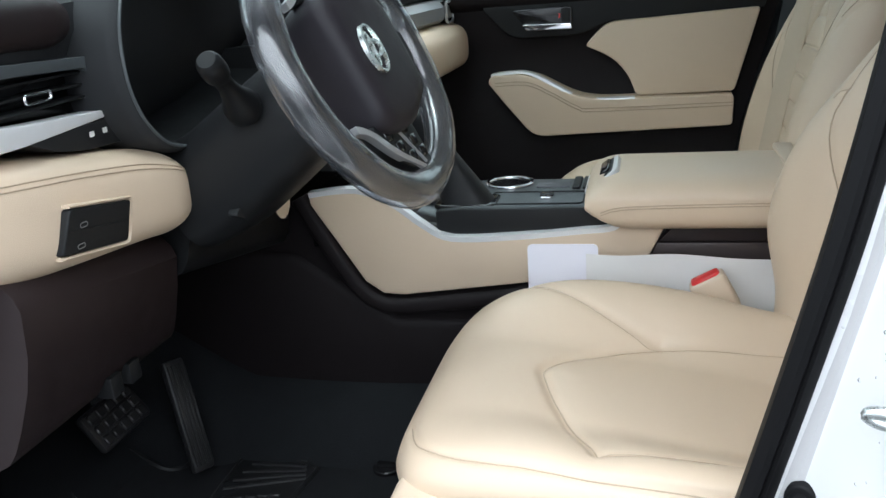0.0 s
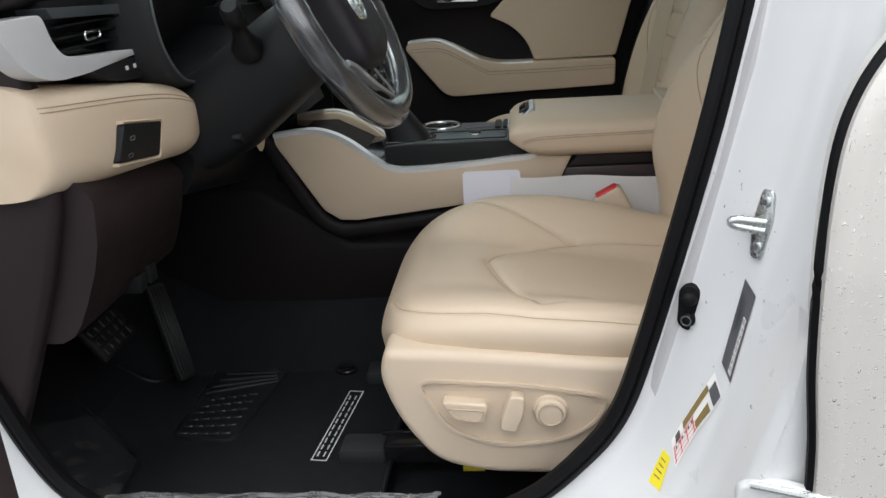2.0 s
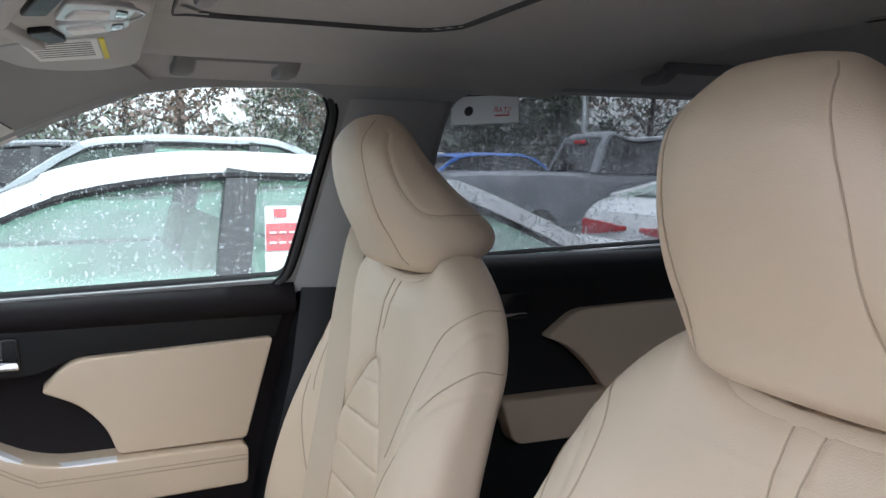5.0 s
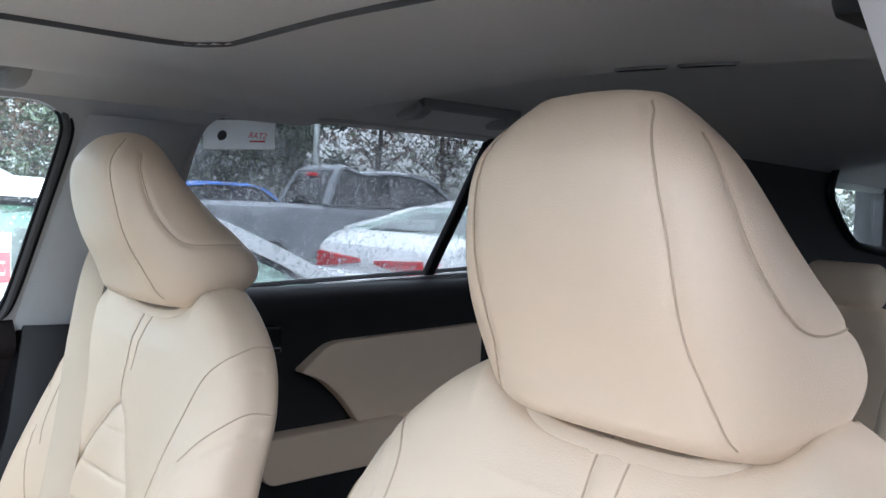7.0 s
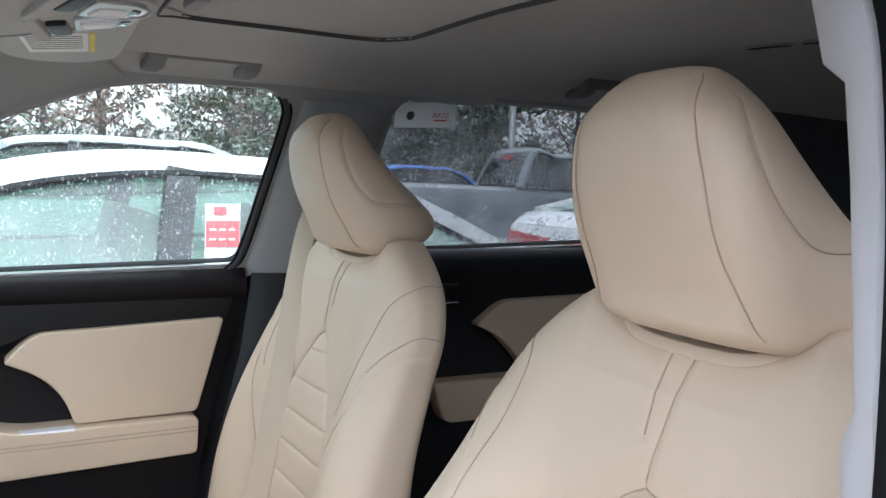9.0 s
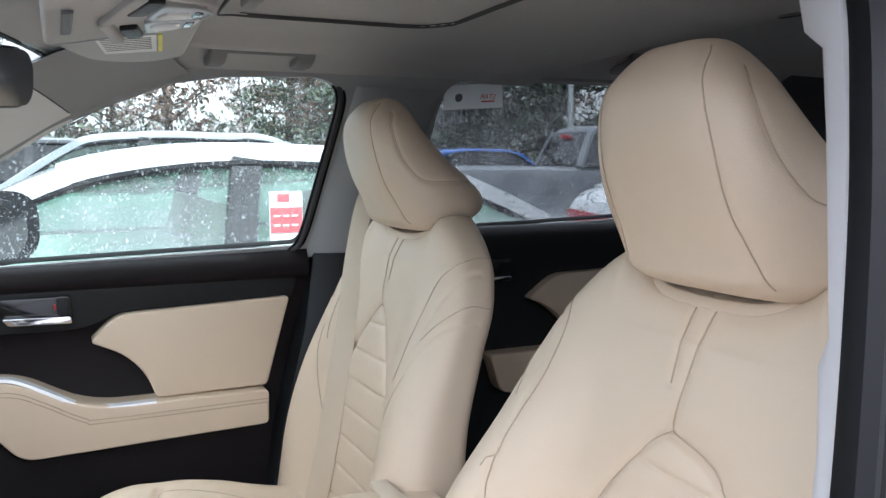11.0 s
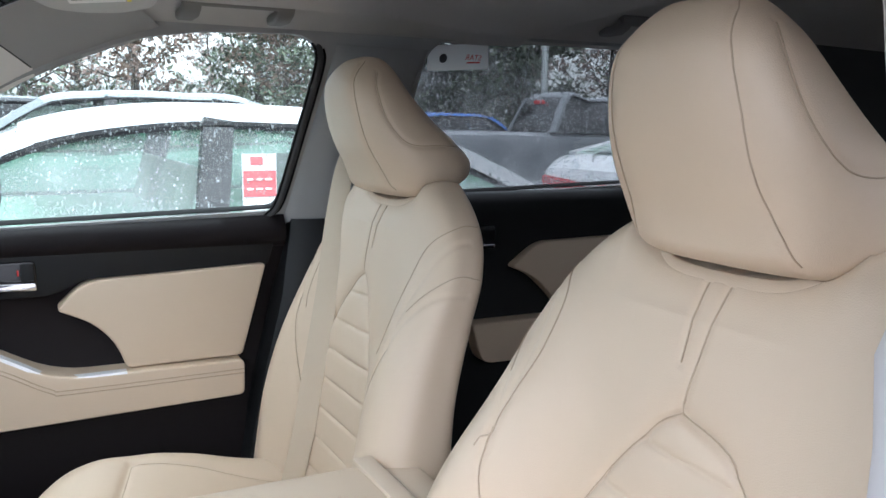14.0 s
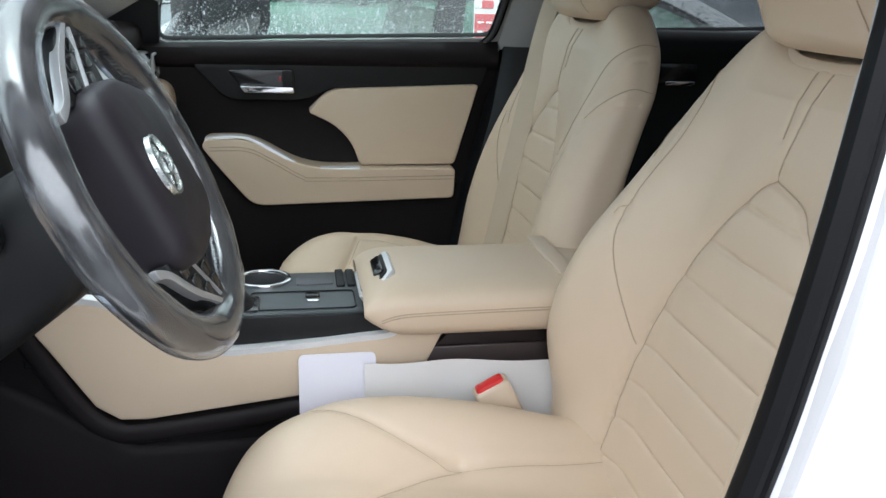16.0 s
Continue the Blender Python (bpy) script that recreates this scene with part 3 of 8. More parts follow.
# bonnet, wings and outer side panels, closing the car all round
bm = B()
rows = []
for t in np.linspace(0, 1, 22):
    x = -1.20 - 0.92 * t
    drop = 0.17 * t ** 1.6 + 0.30 * max(0.0, (t - 0.86) / 0.14) ** 2
    w = 0.90 - 0.16 * t ** 3
    rows.append([(x, CY + w * q, 1.075 - drop - 0.05 * abs(q) ** 3 - 0.10 * max(0.0, abs(q) - 0.88) / 0.12) for q in np.linspace(-1, 1, 25)])
loft(bm, rows, cap=False, closed=False)
part("bonnet", bm, DULLWHITE, body, "dulled white bonnet")
bm = B()
rows = []
for t in np.linspace(0, 1, 10):
    w, x = 0.74 - 0.04 * t, -2.12 - 0.06 * math.sin(math.pi * t)
    rows.append([(x + 0.16 * abs(q) ** 3, CY + w * q, 0.62 - 0.36 * t) for q in np.linspace(-1, 1, 19)])
loft(bm, rows, cap=False, closed=False)
part("front_bumper", bm, DULLWHITE, body)
for sg, spans in ((1, ((-2.02, 3.72),)), (-1, ((-2.02, -1.06), (1.30, 3.72)))):
    for x0, x1 in spans:
        bm = B()
        rows = []
        for x in np.linspace(x0, x1, 90):
            arch_ = max(math.sqrt(max(0.0, 0.42 ** 2 - (x - c) ** 2)) for c in (-1.36, 1.52))
            nose = 0.12 * max(0.0, (-1.5 - x) / 0.52) ** 2
            lo, hi = max(0.30, 0.36 + arch_ if arch_ else 0.30), 1.12 - 0.09 * max(0.0, (-1.1 - x) / 0.9) ** 1.3
            rows.append([(x, CY + sg * (y - nose), z) for y, z in ((0.80, lo + 0.005), (0.925, lo), (0.945, lo + 0.25 * (hi - lo)), (0.955, lo + 0.55 * (hi - lo)), (0.945, lo + 0.85 * (hi - lo)), (0.91, hi), (0.86, hi + 0.006))])
        loft(bm, rows, cap=False, closed=False)
        part("outer_panel", bm, DULLWHITE, body)
    for c in (-1.36, 1.52):
        bm = B()
        prism(bm, [(c + a, 0.375 + b) for a, b in circle(0.375, 40)], lambda a, b, d: (a, CY + sg * (0.70 + d), b), 0.0, 0.22, 0.03, 2)
        tyre = part("wheel", bm, RUBBER, body, "black tyre")
        bm = B()
        prism(bm, [(c + a, 0.375 + b) for a, b in circle(0.25, 32)], lambda a, b, d: (a, CY + sg * (0.70 + d), b), 0.19, 0.225, 0.01, 2)
        part("rim", bm, SATIN, tyre, "grey alloy rim")
# load space: far side trim with the quarter window's opening, and the tailgate
QUARTER = round_poly([(3.01, 1.455), (3.04, 1.545), (3.14, 1.575), (3.62, 1.60), (3.64, 1.262), (3.40, 1.285), (3.22, 1.31), (3.11, 1.37)], [0.03, 0.05, 0.06, 0.03, 0.03, 0.03, 0.05, 0.05], 5)
def quarter_side(grow_, y, mat_, name, outline=None):
    bm = B()
    loops = []
    cx, cz = 3.3, 1.43
    hole = [((a - cx) * grow_ + cx, (b - cz) * grow_ + cz) for a, b in QUARTER]
    for ring_ in (outline, hole):
        vs_ = [bm.verts.new((a, y, b)) for a, b in ring_]
        loops += [bm.edges.new((vs_[k], vs_[(k + 1) % len(vs_)])) for k in range(len(vs_))]
    bmesh.ops.triangle_fill(bm, use_beauty=True, use_dissolve=False, edges=loops)
    fs_ = list(bm.faces)
    ex_ = bmesh.ops.extrude_face_region(bm, geom=fs_)
    for v in [g for g in ex_["geom"] if isinstance(g, bmesh.types.BMVert)]:
        v.co.y += 0.03
    return part(name, bm, mat_, rear_trim)
rear_trim = thing("load_space_trim", (2.5, 1.95, 0.5), "dark grey load space side trim round the quarter window", "side trim", kind="structure")
quarter_side(1.12, 1.90, DARKTRIM, "side_trim", [(1.50, 0.45), (1.50, 1.62), (3.9, 1.68), (3.9, 0.45)])
bm = B()
rows = []
for k, (g, y) in enumerate(((1.34, 1.885), (1.30, 1.870), (1.22, 1.872), (1.12, 1.895), (1.03, 1.93), (1.0, 1.95))):
    rows.append([((a - 3.3) * g + 3.3, y, (b - 1.43) * g + 1.43) for a, b in QUARTER])
loft(bm, rows, cap=False)
part("window_surround", bm, BLACK, rear_trim, "black moulded quarter window surround", 60)
bm = B()
prism(bm, [((a - 3.3) * 1.05 + 3.3, (b - 1.43) * 1.05 + 1.43) for a, b in QUARTER], lambda a, b, d: (a, 1.945 + d, b), 0.0, 0.004, 0)
qg = part("quarter_glass", bm, GLASS, rear_trim)
qg.visible_shadow = False
bm = B()
box(bm, (3.70, 0.5, 0.3), (3.76, 2.1, 1.70), 0.02)
part("tailgate_trim", bm, BLACK, rear_trim)
bm = B()
box(bm, (1.4, 0.62, 0.36), (3.72, 2.02, 0.42), 0.01)
part("load_floor", bm, CARPET, rear_trim)

# ---- seats ----
def even_ring(n, ea, eb, ra, rb):
    """A superellipse with evenly spaced points: both coordinates from -1 to 1; ra, rb: its true half sizes."""
    t = np.linspace(0, 2 * np.pi, 20001)
    c, s = np.cos(t), np.sin(t)
    a, b = np.sign(c) * np.abs(c) ** ea, np.sign(s) * np.abs(s) ** eb
    L = np.concatenate([[0], np.cumsum(np.hypot(np.diff(a) * ra, np.diff(b) * rb))])
    q = np.interp(np.linspace(0, L[-1], n, endpoint=False), L, np.arange(len(t)))
    return np.interp(q, np.arange(len(t)), a), np.interp(q, np.arange(len(t)), b)


def seat(name, y0, out, label, switches, deep):
    """A front seat about y0; out: -1 or 1, the side of the nearest door; deep: how far the back's bolsters stand out."""
    S = thing(name, (0.05, y0, 0.40), label, "car seat", group="front seats")
    # backrest: rings up the back
    zs = [0.62, 0.72, 0.84, 0.96, 1.06, 1.14, 1.20, 1.25, 1.285]
    fx = spline(zs, [0.215, 0.245, 0.266, 0.286, 0.311, 0.334, 0.350, 0.362, 0.373])
    fw = spline(zs, [0.285, 0.310, 0.312, 0.295, 0.283, 0.273, 0.239, 0.176, 0.112])
    ft = spline(zs, [0.10, 0.10, 0.10, 0.10, 0.105, 0.107, 0.103, 0.094, 0.081])
    fb = spline(zs, [0.055 + 0.003 * deep, 0.066 + 0.012 * deep, 0.066 + 0.052 * deep, 0.050 + 0.052 * deep, 0.028 + 0.024 * deep, 0.008 + 0.007 * deep, 0.0, 0.0, 0.0])
    Z = np.concatenate([np.linspace(0.62, 1.265, 270), 1.265 + 0.020 * np.sin(np.linspace(0.15, 1.5, 8))])
    uy, ux = even_ring(320, 0.55, 0.62, 0.25, 0.06)
    th = ux
    W = np.zeros((len(Z), len(th), 3))
    for i, z in enumerate(Z):
        q = z
        k = 1.0 if z <= 1.265 else math.sqrt(max(0.02, 1 - ((z - 1.265) / 0.0202) ** 2))
        w, t = fw(q) * (0.75 + 0.25 * k), ft(q) * (0.4 + 0.6 * k)
        front = np.clip(-ux, 0, 1)
        a = np.abs(uy)
        bol = fb(q) * np.clip((a - 0.35) / 0.5, 0, 1) ** 2 * (3 - 2 * np.clip((a - 0.35) / 0.5, 0, 1)) * np.where(a > 0.9, 1 - (a - 0.9) * 2.0, 1)
        W[i, :, 0] = fx(q) + ft(q) / 2 + ux * t / 2 - bol * front ** 0.5
        W[i, :, 1] = y0 + uy * w
        W[i, :, 2] = z - 0.0505 * np.clip((z - 1.19) / 0.09, 0, 1) * np.clip(1 - (uy * w / 0.135) ** 4, 0, 1)
    N = ring_normals(W)
    P = np.stack([(W[:, :, 1] - y0) * out, W[:, :, 2]], 2).reshape(-1, 2)    # outboard +, height
    frontal = (np.tile(ux, (len(Z), 1)) < 0.1).reshape(-1)
    # seams: a pointed arch, cross quilting inside it, the middle seam and the shoulder yokes
    hz0 = [0.60, 0.68, 0.74, 0.80, 0.855, 0.911, 0.962, 1.018, 1.0716, 1.098, 1.106]
    inner = spline(hz0, [0.158, 0.158, 0.156, 0.149, 0.139, 0.126, 0.110, 0.080, 0.040, 0.014, 0.0])
    outer = spline(hz0, [0.160, 0.160, 0.159, 0.157, 0.154, 0.149, 0.141, 0.121, 0.082, 0.040, 0.0]) if switches else inner
    zz0 = list(np.linspace(0.64, 1.07, 40)) + list(np.linspace(1.073, 1.106, 18))
    arch = [(float(outer(z)), z) for z in zz0] + [(-float(inner(z)), z) for z in zz0[::-1]]
    quilt = [[(-inner(z) + 0.004, z), (outer(z) - 0.006, z - 0.004)] for z in (0.685, 0.742, 0.799, 0.854, 0.909, 0.963, 1.0175, 1.0725)]
    mid = [[(0.016, 1.262), (0.013, 1.2), (0.001, 1.106)], [(-0.014, 1.25), (-0.012, 1.2), (-0.012, 1.15)]]
    FOLD = ((0.214, 1.032), (0.200, 0.99), (0.182, 0.945), (0.163, 0.895), (0.148, 0.851))
    yoke = [[(q * a, b) for a, b in FOLD] for q in (1, -1)]
    for q in (1, -1):
        for ln in (((0.252, 1.19), (0.228, 1.14), (0.214, 1.08), (0.212, 1.03)), ((0.285, 1.115), (0.265, 1.110), (0.24, 1.085), (0.214, 1.04), (0.202, 1.01))):
            yoke.append([tuple(p)[:2] for p in smooth_line([(q * a, b, 0) for a, b in ln], 6)])
    d = np.zeros(len(P))
    for ln in [arch]:
        q = near_line(P, ln)
        d += 0.0050 * np.exp(-(q / 0.0034) ** 2) + 0.0042 * np.exp(-(q / 0.016) ** 2)
    for ln in quilt:
        q = near_line(P, ln)
        d += 0.0030 * np.exp(-(q / 0.0024) ** 2) + 0.0014 * np.exp(-(q / 0.010) ** 2)
    for ln in mid + yoke:
        q = near_line(P, ln)
        d += 0.0022 * np.exp(-(q / 0.0045) ** 2)
    d = np.where(frontal, d, 0).reshape(len(Z), len(th), 1)
    sign = np.sign((N[:, :, 0] * ux[None]).sum())
    W = W - N * sign * d
    me = grid_mesh("backrest", W)
    back = link("backrest", me, BEIGE, S, sharp=70)
    tree = BVHTree.FromPolygons([v.co for v in me.vertices], [p.vertices for p in me.polygons])
    for ln in mid:
        thread("seam", [[tuple(p)[:2] for p in smooth_line([(a, b, 0) for a, b in ln], 10)]], tree, lambda a, b: ((-0.5, y0 + a * out, b), (1, 0, 0)), back, SEAM, r=0.0009)
    front = lambda a, b: ((-0.5, y0 + a * out, b), (1, 0, 0))
    thread("seam", [arch], tree, front, back, SEAM, r=0.0008)
    for q in (1, -1):
        thread("seam", [[tuple(p)[:2] for p in smooth_line([(q * a, b, 0) for a, b in FOLD], 8)]], tree, front, back, SEAM, r=0.0010)
    # shoulder seams, laid on from the corner
    for ln in (((0.455, 0.222, 1.200), (0.43, 0.223, 1.207), (0.398, 0.223, 1.207), (0.354, 0.206, 1.179), (0.328, 0.194, 1.127), (0.305, 0.190, 1.081), (0.284, 0.190, 1.038), (0.272, 0.186, 1.012)),
               ((0.44, 0.255, 1.125), (0.41, 0.261, 1.136), (0.376, 0.260, 1.139), (0.333, 0.242, 1.113), (0.311, 0.222, 1.085))):
        for q in (1, -1):
            pts_ = smooth_line(ln, 8)
            thread("seam", [[(k, 0) for k in range(len(pts_))]], tree, lambda a, b: ((pts_[a].x - 0.3, y0 + q * (pts_[a].y + 0.3), pts_[a].z), (0.7071, -q * 0.7071, 0)), back, SEAM, r=0.0010)
    for q in (1, -1):
        thread("seam", [[(p.x, p.y) for p in smooth_line([(0.42, 1.06, 0), (0.39, 0.96, 0), (0.36, 0.84, 0), (0.34, 0.72, 0)], 8)]], tree, lambda a, b: ((a, y0 + q * 0.6, b), (0, -q, 0)), back, SEAM, r=0.0009)
    # head restraint: rings upwards, deep below and narrow above
    zk = np.linspace(0, 1, 6)
    hf = spline(zk, [0.332, 0.3195, 0.297, 0.2825, 0.279, 0.2925])
    hb = spline(zk, [0.498, 0.498, 0.4655, 0.421, 0.3845, 0.372])
    hw = spline(zk, [0.117, 0.135, 0.1285, 0.1125, 0.0925, 0.056])
    n = 180
    hy, hx = even_ring(n, 0.562, 0.889, 0.12, 0.08)
    yh = y0 + out * 0.007
    ss = (1 - np.cos(np.linspace(0, np.pi, 90))) / 2
    H = np.zeros((len(ss), n, 3))
    for i, q in enumerate(ss):
        lo = math.sqrt(max(0.0, 1 - max(0, (0.10 - q) / 0.10) ** 2))
        hi = math.sqrt(max(0.0, 1 - max(0, (q - 0.80) / 0.20) ** 2))
        k2 = (0.30 + 0.70 * hi) * (0.55 + 0.45 * lo)
        H[i, :, 0] = (hf(q) + hb(q)) / 2 + hx * (hb(q) - hf(q)) / 2 * k2
        H[i, :, 1] = yh + hy * hw(q) * (0.66 + 0.34 * hi) * (0.9 + 0.1 * lo)
        H[i, :, 2] = 1.2415 + 0.227 * q + 0.0235 * np.clip(hx, 0, 1) * np.clip(1 - q / 0.5, 0, 1)
    cap_ = [H[-1].mean(0) + (H[-1] - H[-1].mean(0)) * k_ + np.array([0, 0, dz_]) for k_, dz_ in ((0.8, 0.0012), (0.55, 0.0022), (0.25, 0.0028))]
    H = np.concatenate([H, np.array(cap_)])
    HN = ring_normals(H)
    hd = np.zeros(H.shape[:2])
    zr = H[:, :, 2]
    face = ((0.0455, 1.461), (0.0545, 1.450), (0.068, 1.42), (0.077, 1.373), (0.081, 1.31), (0.094, 1.255))
    for q in (1, -1):
        ln = [tuple(p)[:2] for p in smooth_line([(q * a, b, 0) for a, b in face], 8)]
        dd = near_line(np.stack([(H[:, :, 1] - yh).ravel(), zr.ravel()], 1), ln).reshape(hd.shape)
        hd += np.where(hx[None] < 0.3, 0.0021 * np.exp(-(dd / 0.0035) ** 2), 0)
    wing = [(0.326, 1.442), (0.318, 1.418), (0.326, 1.375), (0.345, 1.342), (0.368, 1.328), (0.415, 1.327), (0.47, 1.324)]
    wing = [tuple(p)[:2] for p in smooth_line([(a, b, 0) for a, b in wing], 6)]
    dd = near_line(np.stack([H[:, :, 0].ravel(), zr.ravel()], 1), wing).reshape(hd.shape)
    hd += np.where(np.abs(hy[None]) > 0.6, 0.0021 * np.exp(-(dd / 0.0035) ** 2), 0)
    sg = np.sign((HN[:, :, 1] * hy[None]).sum())
    H2 = H - HN * sg * hd[:, :, None]
    hm = grid_mesh("head_restraint", H2)
    head = link("head_restraint", hm, BEIGE, S, sharp=70)
    tr = BVHTree.FromPolygons([v.co for v in hm.vertices], [p.vertices for p in hm.polygons])
    fronts = [[tuple(p)[:2] for p in smooth_line([(q * a, b, 0) for a, b in face], 10)] for q in (1, -1)]
    for ln in fronts:
        thread("seam", [ln], tr, lambda a, b: ((0.0, yh + a, b), (1, 0, 0)), head, SEAM, r=0.0008)
    for q in (1, -1):
        thread("seam", [wing], tr, lambda a, b: ((a, y0 + q * 0.4, b), (0, -q, 0)), head, SEAM, r=0.0008)
    # lip of the cover round the head restraint's socket
    bm = B()
    lip_ = []
    for t in np.linspace(-1, 1, 44):
        px_, py_ = 0.374 + 0.036 * abs(t) ** 5, yh - out * 0.004 + 0.122 * t
        hit = tree.ray_cast(Vector((px_, py_, 1.6)), Vector((0, 0, -1)))[0]
        if hit is not None:
            lip_.append(hit + Vector((0, 0, 0.0015)))
    for _ in range(3):
        lip_ = [lip_[0]] + [(a_ + b_ * 2 + c_) / 4 for a_, b_, c_ in zip(lip_, lip_[1:], lip_[2:])] + [lip_[-1]]
    sweep(bm, lip_, [(-0.007, -0.006), (0.006, -0.006), (0.004, 0.003), (0.0, 0.0055), (-0.003, 0.004)])
    part("socket_lip", bm, BEIGE, back, "", 60)
    # two chrome posts between back and head restraint
    for q in (-0.06, 0.06):
        bm = B()
        tube(bm, [(0.42, y0 + q, 1.20), (0.415, y0 + q, 1.30)], 0.006, 8)
        part("post", bm, CHROME, head)
    # cushion: rings from the nose to the rear
    X = np.concatenate([-0.284 + 0.05 * (1 - np.cos(np.linspace(0.0, 1.35, 14))), np.linspace(-0.236, 0.32, 170)])
    ctop = spline([-0.284, -0.25, -0.2, -0.13, -0.05, 0.05, 0.15, 0.32], [0.704, 0.714, 0.717, 0.713, 0.700, 0.682, 0.664, 0.65])
    cw = spline([-0.284, -0.26, -0.22, -0.16, -0.05, 0.1, 0.32], [0.165, 0.206, 0.232, 0.246, 0.252, 0.252, 0.245])
    cb = spline([-0.284, -0.2, -0.1, 0.05, 0.2, 0.32], [0.0, 0.016, 0.034, 0.052, 0.06, 0.055])
    ci = spline([-0.284, -0.25, -0.19, -0.1, 0.05, 0.2, 0.32], [0.0, 0.006, 0.026, 0.034, 0.026, 0.003, 0.0])     # the side by the console stands higher
    short = 0.0 if switches else 0.05
    n = 260
    cy, cz = even_ring(n, 0.42, 0.62, 0.25, 0.06)
    C = np.zeros((len(X), n, 3))
    for i, x in enumerate(X):
        k = math.sqrt(max(0.0, 1 - max(0, (-0.225 - x) / 0.0595) ** 2))
        top, bot = ctop(x), 0.585
        mid_z, hh = (top + bot) / 2, (top - bot) / 2
        a = np.abs(cy)
        g = np.clip((a - 0.35) / 0.5, 0, 1)
        bol = (cb(x) + (ci(x) if not switches else np.where(cy * out < 0, ci(x), 0))) * g * g * (3 - 2 * g) * np.where(a > 0.9, 1 - (a - 0.9) * 2.0, 1)
        C[i, :, 0] = x + short * min(1.0, max(0.0, (0.12 - x) / 0.40))
        C[i, :, 1] = y0 + cy * cw(x) * (0.86 + 0.14 * k) * (1 - 0.115 * np.clip(0.60 - cz, 0, 1.5) ** 1.15)
        C[i, :, 2] = mid_z + cz * hh * (0.45 + 0.55 * k) + bol * np.clip(cz, 0, 1) ** 0.5
    CN = ring_normals(C)
    Q = np.stack([C[:, :, 0], (C[:, :, 1] - y0) * out], 2).reshape(-1, 2)
    vee = [(0.024, -0.125), (-0.03, -0.108), (-0.078, -0.082), (-0.112, -0.052), (-0.126, -0.026), (-0.121, 0.0), (-0.106, 0.045), (-0.082, 0.10), (-0.055, 0.16), (-0.045, 0.185)]
    vee = [tuple(p)[:2] for p in smooth_line([(a, b, 0) for a, b in vee], 6)]
    wings = [[(-0.19, -0.215), (-0.12, -0.18), (-0.05, -0.148), (0.024, -0.125), (0.12, -0.135), (0.24, -0.145)], [(-0.045, 0.185), (0.05, 0.178), (0.14, 0.165), (0.24, 0.145)]]
    dd = np.zeros(len(Q))
    for ln in [vee]:
        q = near_line(Q, ln)
        dd += 0.006 * np.exp(-(q / 0.007) ** 2) + 0.005 * np.exp(-(q / 0.03) ** 2)
    for ln in wings:
        q = near_line(Q, ln)
        dd += 0.003 * np.exp(-(q / 0.006) ** 2) + 0.003 * np.exp(-(q / 0.03) ** 2)
    edge = [tuple(p)[:2] for p in smooth_line([(-0.266, 0.12, 0), (-0.252, 0.160, 0), (-0.236, 0.183, 0), (-0.20, 0.204, 0), (-0.154, 0.216, 0), (-0.09, 0.225, 0), (-0.015, 0.2295, 0), (0.10, 0.231, 0), (0.24, 0.232, 0)], 6)]
    dd += 0.0042 * np.exp(-(near_line(Q, edge) / 0.0042) ** 2)
    upper = np.tile(cz, (len(X), 1)).reshape(-1) > 0.2
    dd = np.where(upper, dd, 0).reshape(len(X), n, 1)
    sg = np.sign((CN[:, :, 2] * cz[None]).sum())
    C = C - CN * sg * dd
    cm = grid_mesh("cushion", C)
    cush = link("cushion", cm, BEIGE, S, sharp=70)
    tr = BVHTree.FromPolygons([v.co for v in cm.vertices], [p.vertices for p in cm.polygons])
    thread("seam", [edge, vee], tr, lambda a, b: ((a, y0 + b * out, 1.0), (0, 0, -1)), cush, SEAM, r=0.0008)
    for ln in wings:
        thread("seam", [[tuple(p)[:2] for p in smooth_line([(a, b, 0) for a, b in ln], 8)]], tr, lambda a, b: ((a, y0 + b * out, 1.0), (0, 0, -1)), cush, SEAM, r=0.0006)
    # moulded skirt on the door side, and the black frame and rails
    ys = y0 + out * 0.255
    pl = lambda a, b, d: (a + short * min(1.0, max(0.0, (0.12 - a) / 0.40)), ys - out * d, b)
    skirt = round_poly([(-0.262, 0.686), (-0.272, 0.645), (-0.250, 0.575), (-0.20, 0.507), (-0.13, 0.488), (0.2, 0.478), (0.34, 0.50), (0.36, 0.62), (0.30, 0.652), (0.06, 0.660), (-0.12, 0.678)],
                       [0.016, 0.03, 0.05, 0.03, 0.03, 0.05, 0.05, 0.04, 0.05, 0.1, 0.1], 5)
    bm = B()
    prism(bm, skirt, pl, -0.004, 0.07, 0.014, 4)
    side_skirt = part("side_skirt", bm, BEIGE_PL, S, "beige moulded plastic seat skirt", 50)
    bm = B()
    prism(bm, round_poly([(-0.262, -0.21), (-0.266, 0.21), (-0.20, 0.23), (-0.20, -0.23)], 0.02, 3), lambda a, b, d: (a + short + (0.66 - d) * 0.25, y0 + b, d), 0.50, 0.665, 0.012, 3)
    part("front_skirt", bm, BEIGE_PL, S)
    bm = B()
    box(bm, (-0.15, y0 - 0.2, 0.45), (0.3, y0 + 0.2, 0.60), 0.02)
    part("seat_frame", bm, BLACK, S)
    for q in (-0.19, 0.19):
        bm = B()
        dy_ = (0.115 if q * out > 0 else 0) * -out
        box(bm, (-0.31, y0 + q + dy_ - 0.022, 0.395), (0.32, y0 + q + dy_ + 0.022, 0.43), 0.004)
        box(bm, (-0.25, y0 + q + dy_ - 0.012, 0.43), (0.30, y0 + q + dy_ + 0.012, 0.452), 0.003)
        box(bm, (-0.315, y0 + q + dy_ + 0.008, 0.43), (0.1, y0 + q + dy_ + 0.016, 0.438), 0.002)
        rail = part("rail", bm, GLOSSBLACK, S)
        bm = B()
